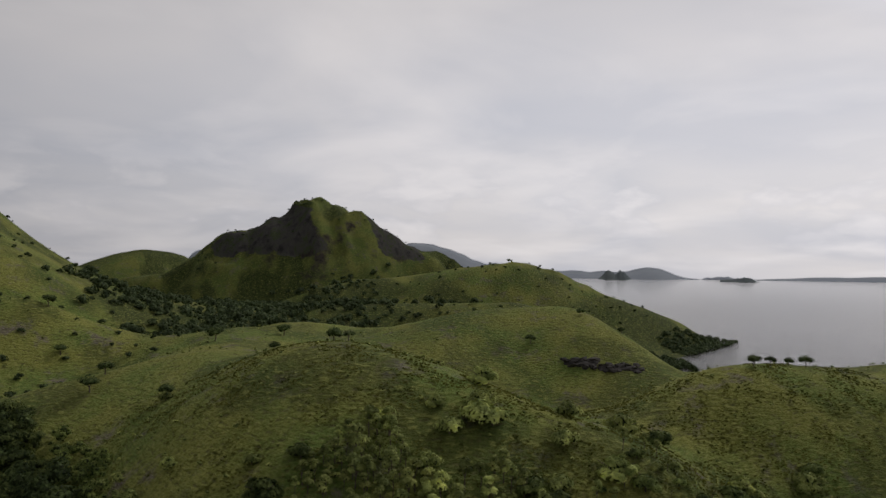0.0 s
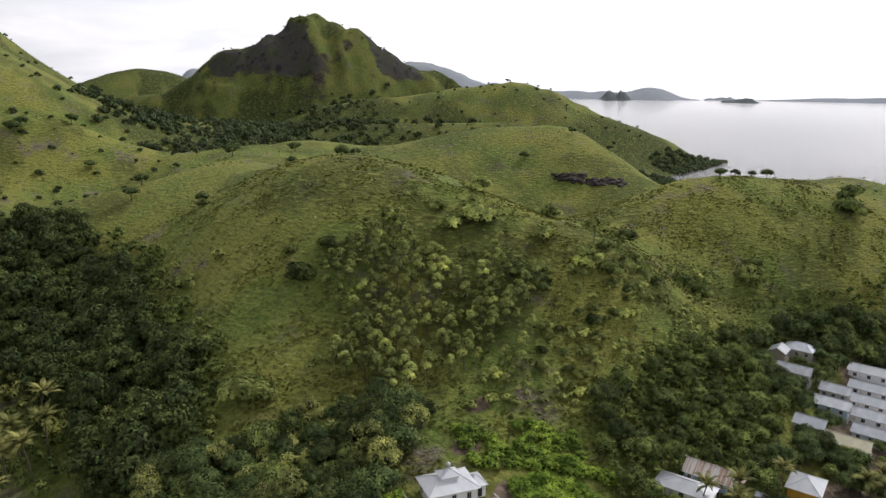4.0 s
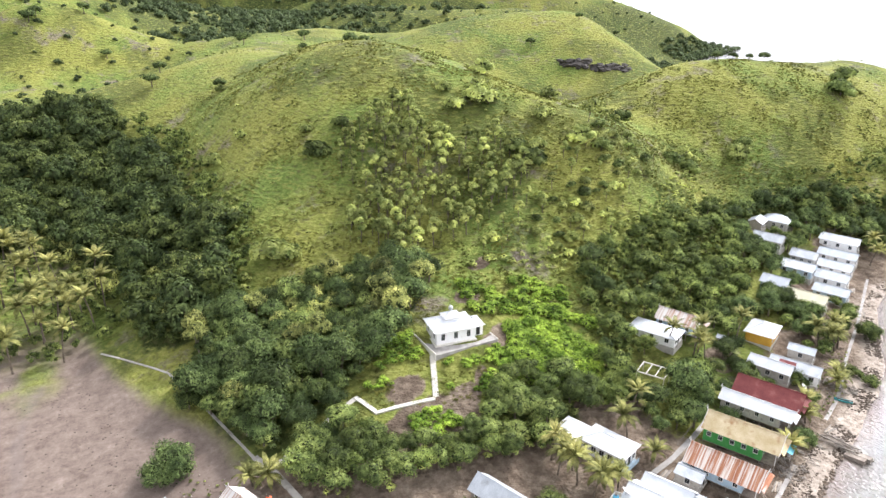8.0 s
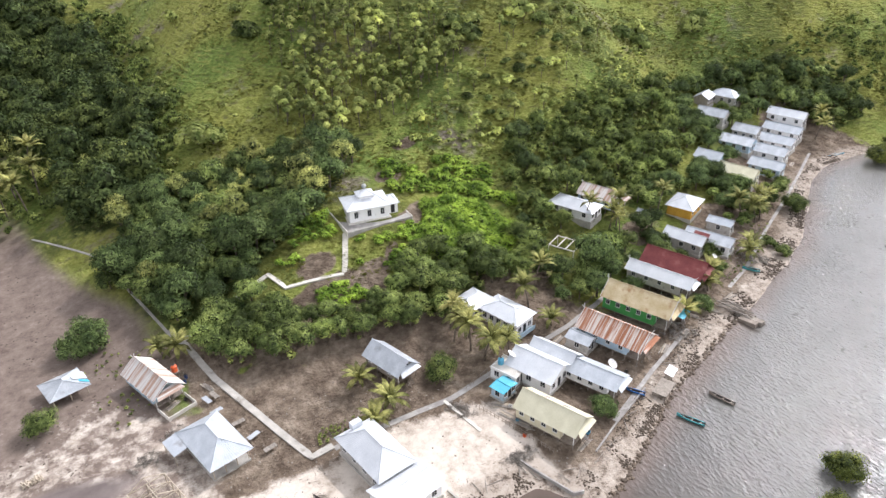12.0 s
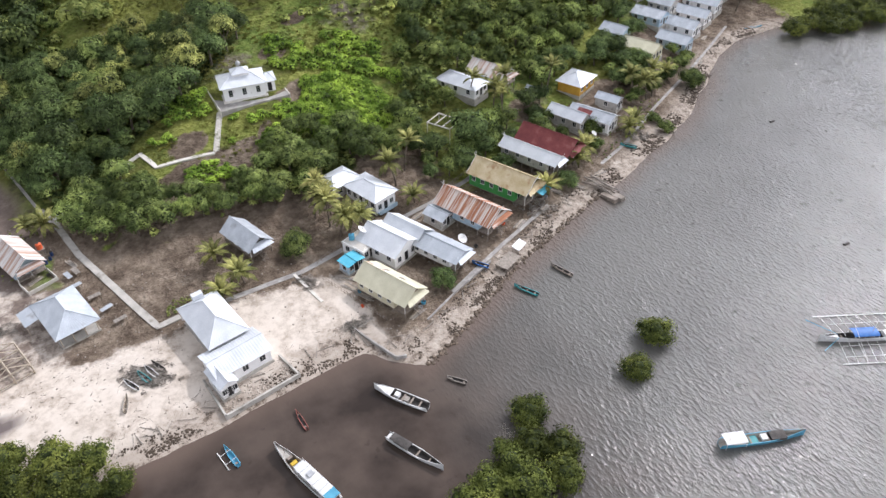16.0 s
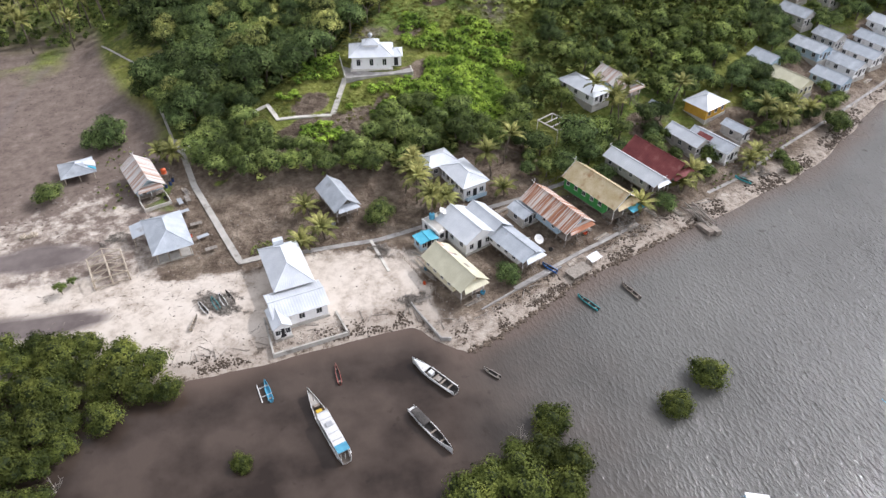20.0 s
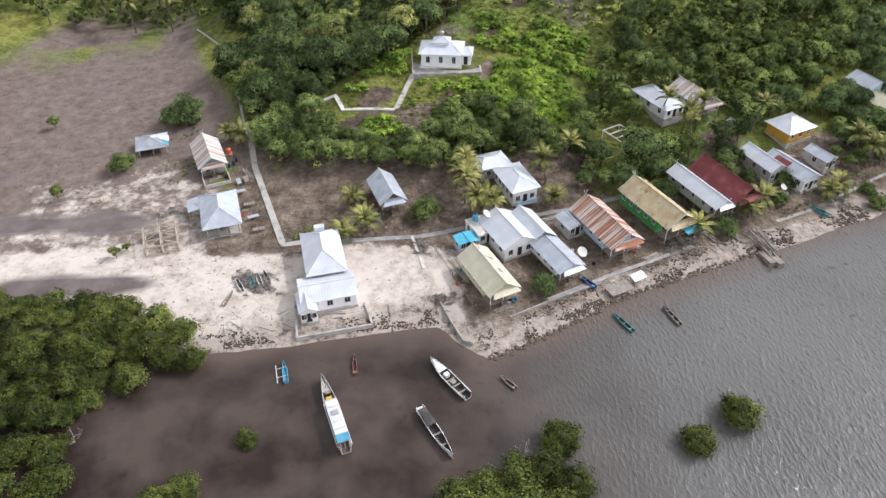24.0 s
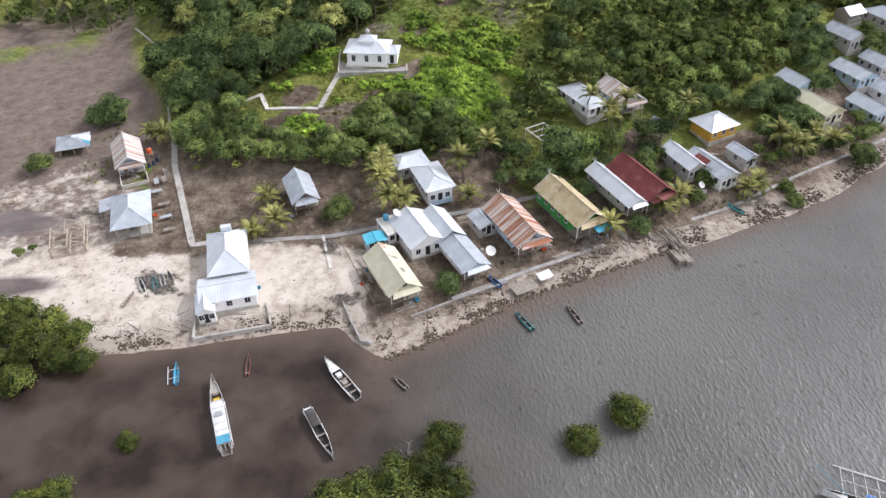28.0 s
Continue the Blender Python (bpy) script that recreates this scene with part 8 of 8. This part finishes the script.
for i in range(46):
    x, y = along([(-12, 84), (-9, 78.6), (2, 80), (22, 89), (44, 98)] if i < 26 else [(-50, 80), (-36, 81.5), (-22, 83), (-12, 84)], rnd.random())
    y += rnd.uniform(0.3, 2.0)
    a, l = rnd.uniform(0, 180), rnd.uniform(1.0, 3.2)
    z = gz_at(x, y) + 0.08
    solid("driftwood", Shape().beam((-l / 2, 0, 0), (l / 2, 0, rnd.uniform(0, 0.1)), rnd.uniform(0.05, 0.11), 5, 0.04), M_DEADWOOD, "bleached driftwood pole on the shore", "driftwood", "driftwood poles", m=pose(x, y, z, 0, 0, a))
# fences of poles behind the yards
for line, n in (([(-11.8, 100.5), (-8.4, 91.6), (-5.6, 84.6)], 22), ([(-10.5, 103.6), (-2, 106.6), (8, 109.0)], 20), ([(20, 111.8), (34, 118.0)], 16), ([(56, 106.4), (66, 110.4), (84, 119.6)], 26)):
    f = thing("pole_fence", pose(0, 0, 0), "low weathered pole fence", "fence", "pole fences")
    for i in range(n + 1):
        x, y = along(line, i / n)
        z = gz_at(x, y)
        part("post", Shape().beam((x, y, z - 0.3), (x, y, z + 1.0), 0.045, 5), M_TIMBER, f)
        if i < n:
            x2, y2 = along(line, (i + 1) / n)
            z2 = gz_at(x2, y2)
            for hh in (0.4, 0.85):
                part("rail", Shape().beam((x, y, z + hh), (x2, y2, z2 + hh), 0.03, 4), M_TIMBER, f)
# small litter in yards and on the sand
lit = []
for i in range(900):
    k = rnd.random()
    if k < 0.45:
        x, y = rnd.uniform(-60, -12), rnd.uniform(80, 118)
    elif k < 0.85:
        x, y = along([(-8, 86), (20, 98), (50, 108), (80, 118)], rnd.random())
        x, y = x + rnd.gauss(0, 3), y + rnd.gauss(0, 4)
    else:
        x, y = rnd.uniform(-78, -50), rnd.uniform(118, 150)
    lit.append((x, y, gz_at(x, y), rnd.uniform(0.12, 0.5), rnd.uniform(0, 6.3)))
scatter_mesh("yard_litter", STONES[3], lit, M_STONE, "scattered stones, husks and debris on the ground", "litter")
clods = []
for i in range(1500):
    x, y = rnd.uniform(-125, -60), rnd.uniform(116, 204)
    if gz_at(x, y) < 0.9 and fractal(np.array([x]), np.array([y]), 13, 97, 3)[0] > 0.1:
        clods.append((x, y, gz_at(x, y) - 0.05, rnd.uniform(0.15, 0.6), rnd.uniform(0, 6.3)))
scatter_mesh("flat_clods", STONES[1], clods, M_STONE_WET, "dark clods and weed lumps on the mud flat", "clods")
for x, y in ((103, 99), (78, 60)):
    bu = thing("buoy", pose(x, y, 0.05), "small dark mooring float on the water", "buoy", "mooring floats")
    part("float", Shape().beam((-0.6, 0, 0), (0.6, 0, 0), 0.3, 8), M_HULL_DARK, bu)

CRAGS = [STONES[i].copy() for i in range(3)]
for c in CRAGS:
    c.materials[0] = M_ROCK
# dark layered outcrop on the back knoll
oc = thing("rock_outcrop", pose(0, 0, 0), "dark layered rock outcrop in the grass", "rock")
for i in range(56):
    q = rnd.uniform(-19, 19)
    x, y = 197 + 0.72 * q, 353 - 0.69 * q
    for _ in range(40):  # up or down the slope to the ledge's own level
        step = 0.35 if gz_at(x, y) < 41.0 - 0.05 * q else -0.35
        x, y = x + 0.69 * step, y + 0.72 * step
    x, y = x + rnd.uniform(-3, 3), y + rnd.uniform(-3, 3)
    w, d, hh = rnd.uniform(5, 11), rnd.uniform(4, 7), rnd.uniform(3, 7)
    part("rock_slab", CRAGS[i % 3], None, oc, at=pose(x, y, gz_at(x, y) - 0.6, rnd.uniform(-25, 25), rnd.uniform(-20, 20), rnd.uniform(-60, 60)) @ Matrix.Diagonal((w, d, hh, 1)))
# brushwood heaped round the laid-up canoes
br = []
tw = Shape()
for i in range(10):
    q = rnd.uniform(0, 3.14)
    tw.beam((-0.8 * math.cos(q), -0.8 * math.sin(q), rnd.uniform(0, 0.3)), (0.8 * math.cos(q), 0.8 * math.sin(q), rnd.uniform(0, 0.5)), 0.03, 4, 0.012)
twm = tw.mesh("brushwood", M_DEADWOOD)
for x, y, n, sp in ((-42.6, 91.4, 60, 2.4), (-44.8, 93.6, 40, 1.8), (-10.6, 86.5, 40, 1.6), (-57.5, 119.0, 26, 2.0), (34, 98, 40, 3), (70, 110.5, 40, 4), (-14, 100, 20, 2), (-63, 115, 20, 2)):
    for i in range(n):
        a, b = x + rnd.gauss(0, sp * 0.6), y + rnd.gauss(0, sp * 0.5)
        br.append((a, b, gz_at(a, b), rnd.uniform(0.5, 1.3), rnd.uniform(0, 6.3)))
scatter_mesh("brushwood", twm, br, M_DEADWOOD, "heaps of grey brushwood and broken branches on the sand", "brushwood")

# sticks, husks and dry weed strewn over the sand and the shore yards
stm = Shape().beam((-0.6, 0, 0.02), (0.05, 0.06, 0.05), 0.045, 4, 0.04).beam((0.05, 0.06, 0.05), (0.55, -0.05, 0.03), 0.04, 4, 0.02).mesh("stick", M_TIMBER)
strewn = []
for line, n, wd in (([(-56, 84), (-40, 83.5), (-24, 85), (-12, 86)], 240, 1.6), ([(-74, 99), (-60, 96), (-50, 95), (-40, 98)], 150, 3.2), ([(-78, 103), (-66, 99), (-56, 97)], 40, 0.8), ([(-6, 80.5), (6, 84), (22, 91), (44, 100)], 170, 1.4),
                    ([(-10, 90), (-2, 96), (10, 102), (24, 104)], 120, 3.0), ([(-56, 122), (-50, 116), (-46, 108)], 90, 2.4), ([(48, 101), (70, 109), (100, 124), (125, 137)], 200, 1.5)):
    for i in range(n):
        x, y = along(line, rnd.random())
        x, y = x + rnd.gauss(0, 1.0), y + rnd.gauss(0, wd)
        if gz_at(x, y) > 0.15:
            strewn.append((x, y, gz_at(x, y), rnd.uniform(0.2, 0.9), rnd.uniform(0, 6.3)))
scatter_mesh("strewn_sticks", stm, strewn, M_TIMBER, "sticks, husks and dry weed strewn over the sand", "debris")


# ---- clutter of the yards ----
lp = thing("log_pile", pose(-78.7, 119.3, gz_at(-78.7, 119.3), 0, 0, 12), "heap of split yellow-brown logs on the flat", "log pile")
for i in range(30):
    rd = random.Random(500 + i)
    tier = i // 12
    part("log", Shape().beam((-0.45, 0, 0), (0.45, 0, 0), rd.uniform(0.10, 0.16), 7), M_POLE, lp,
         at=pose(rd.uniform(-1.7, 1.7) * (1 - 0.25 * tier), rd.uniform(-0.5, 0.5), 0.1 + 0.2 * tier, 0, rd.uniform(-8, 8), 90 + rd.gauss(0, 18)))


def plank_stack(x, y, turn, n, label):
    t = thing("plank_stack", pose(x, y, gz_at(x, y), 0, 0, turn), label, "timber stack", "timber stacks")
    for i in range(n):
        l = rnd.uniform(1.1, 1.9)
        part("plank", Shape().box(-l, l, -0.11, 0.11, 0, 0.06), M_DEADWOOD if i % 3 else M_POLE, t, at=pose(rnd.uniform(-0.3, 0.3), (i % 4 - 1.5) * 0.3 + rnd.uniform(-0.05, 0.05), -0.01 + 0.075 * (i // 4), 0, 0, rnd.uniform(-6, 6)))
    return t


for x, y, a, n in ((-7.6, 94.6, -66, 10), (-6.4, 91.6, -62, 8), (-7.0, 97.2, -40, 7), (-8.6, 86.5, 20, 6), (-0.5, 83.6, 24, 7), (12.0, 107.0, 20, 9), (26.0, 99.0, -66, 8), (28.6, 95.6, 30, 9), (35.4, 97.4, 26, 8), (41.0, 101.0, -60, 8),
                   (46.5, 100.4, -70, 9), (53.4, 102.0, 10, 8), (70.0, 113.8, 24, 8), (66.5, 124.6, 20, 9), (112, 131.4, 40, 8), (124, 142, 30, 8), (-56.4, 126.4, 30, 6), (-50.0, 128.0, -70, 6)):
    plank_stack(x, y, a, n, "loose stack of weathered grey planks in a yard")


def tub(x, y, mat, label, r=0.34, h=0.4):
    t = thing("wash_tub", pose(x, y, gz_at(x, y)), label, "tub", "wash tubs")
    s = Shape()
    n = 14
    ring = [(math.cos(math.tau * i / n), math.sin(math.tau * i / n)) for i in range(n)]
    vs = [(c * r * 0.8, k * r * 0.8, -0.02) for c, k in ring] + [(c * r, k * r, h) for c, k in ring] + [(c * r * 0.92, k * r * 0.92, h) for c, k in ring] + [(c * r * 0.74, k * r * 0.74, 0.05) for c, k in ring]
    fs = [tuple(range(n))[::-1], tuple(range(3 * n, 4 * n))]
    for b in (0, n, 2 * n):
        fs += [(b + i, b + (i + 1) % n, b + n + (i + 1) % n, b + n + i) for i in range(n)]
    s.add(vs, fs)
    part("tub_body", s, mat, t)
    part("rim", Shape().add([(c * r * 1.06, k * r * 1.06, h + dz) for dz in (-0.03, 0.02) for c, k in ring], [(i, (i + 1) % n, n + (i + 1) % n, n + i) for i in range(n)]), mat, t)
    return t


for i, (x, y) in enumerate(((-6.9, 93.0), (-6.2, 96.2), (-4.4, 98.0), (-7.8, 89.6), (0.6, 84.4), (1.6, 85.2), (14.0, 97.2), (17.2, 93.6), (25.4, 97.0), (38.0, 100.2), (55.6, 115.2), (61.2, 112.6), (-54.2, 126.6), (-48.6, 112.8), (-21.6, 109.4), (-25.4, 89.8))):
    tub(x, y, (M_BOAT_BLUE, M_WHITE, M_HULL_DARK, M_ORANGE, M_METAL)[i % 5], ("blue plastic wash tub in a yard", "white plastic wash tub in a yard", "black rubber tub in a yard", "orange plastic tub in a yard", "grey metal wash tub in a yard")[i % 5], 0.3 + 0.08 * (i % 3))
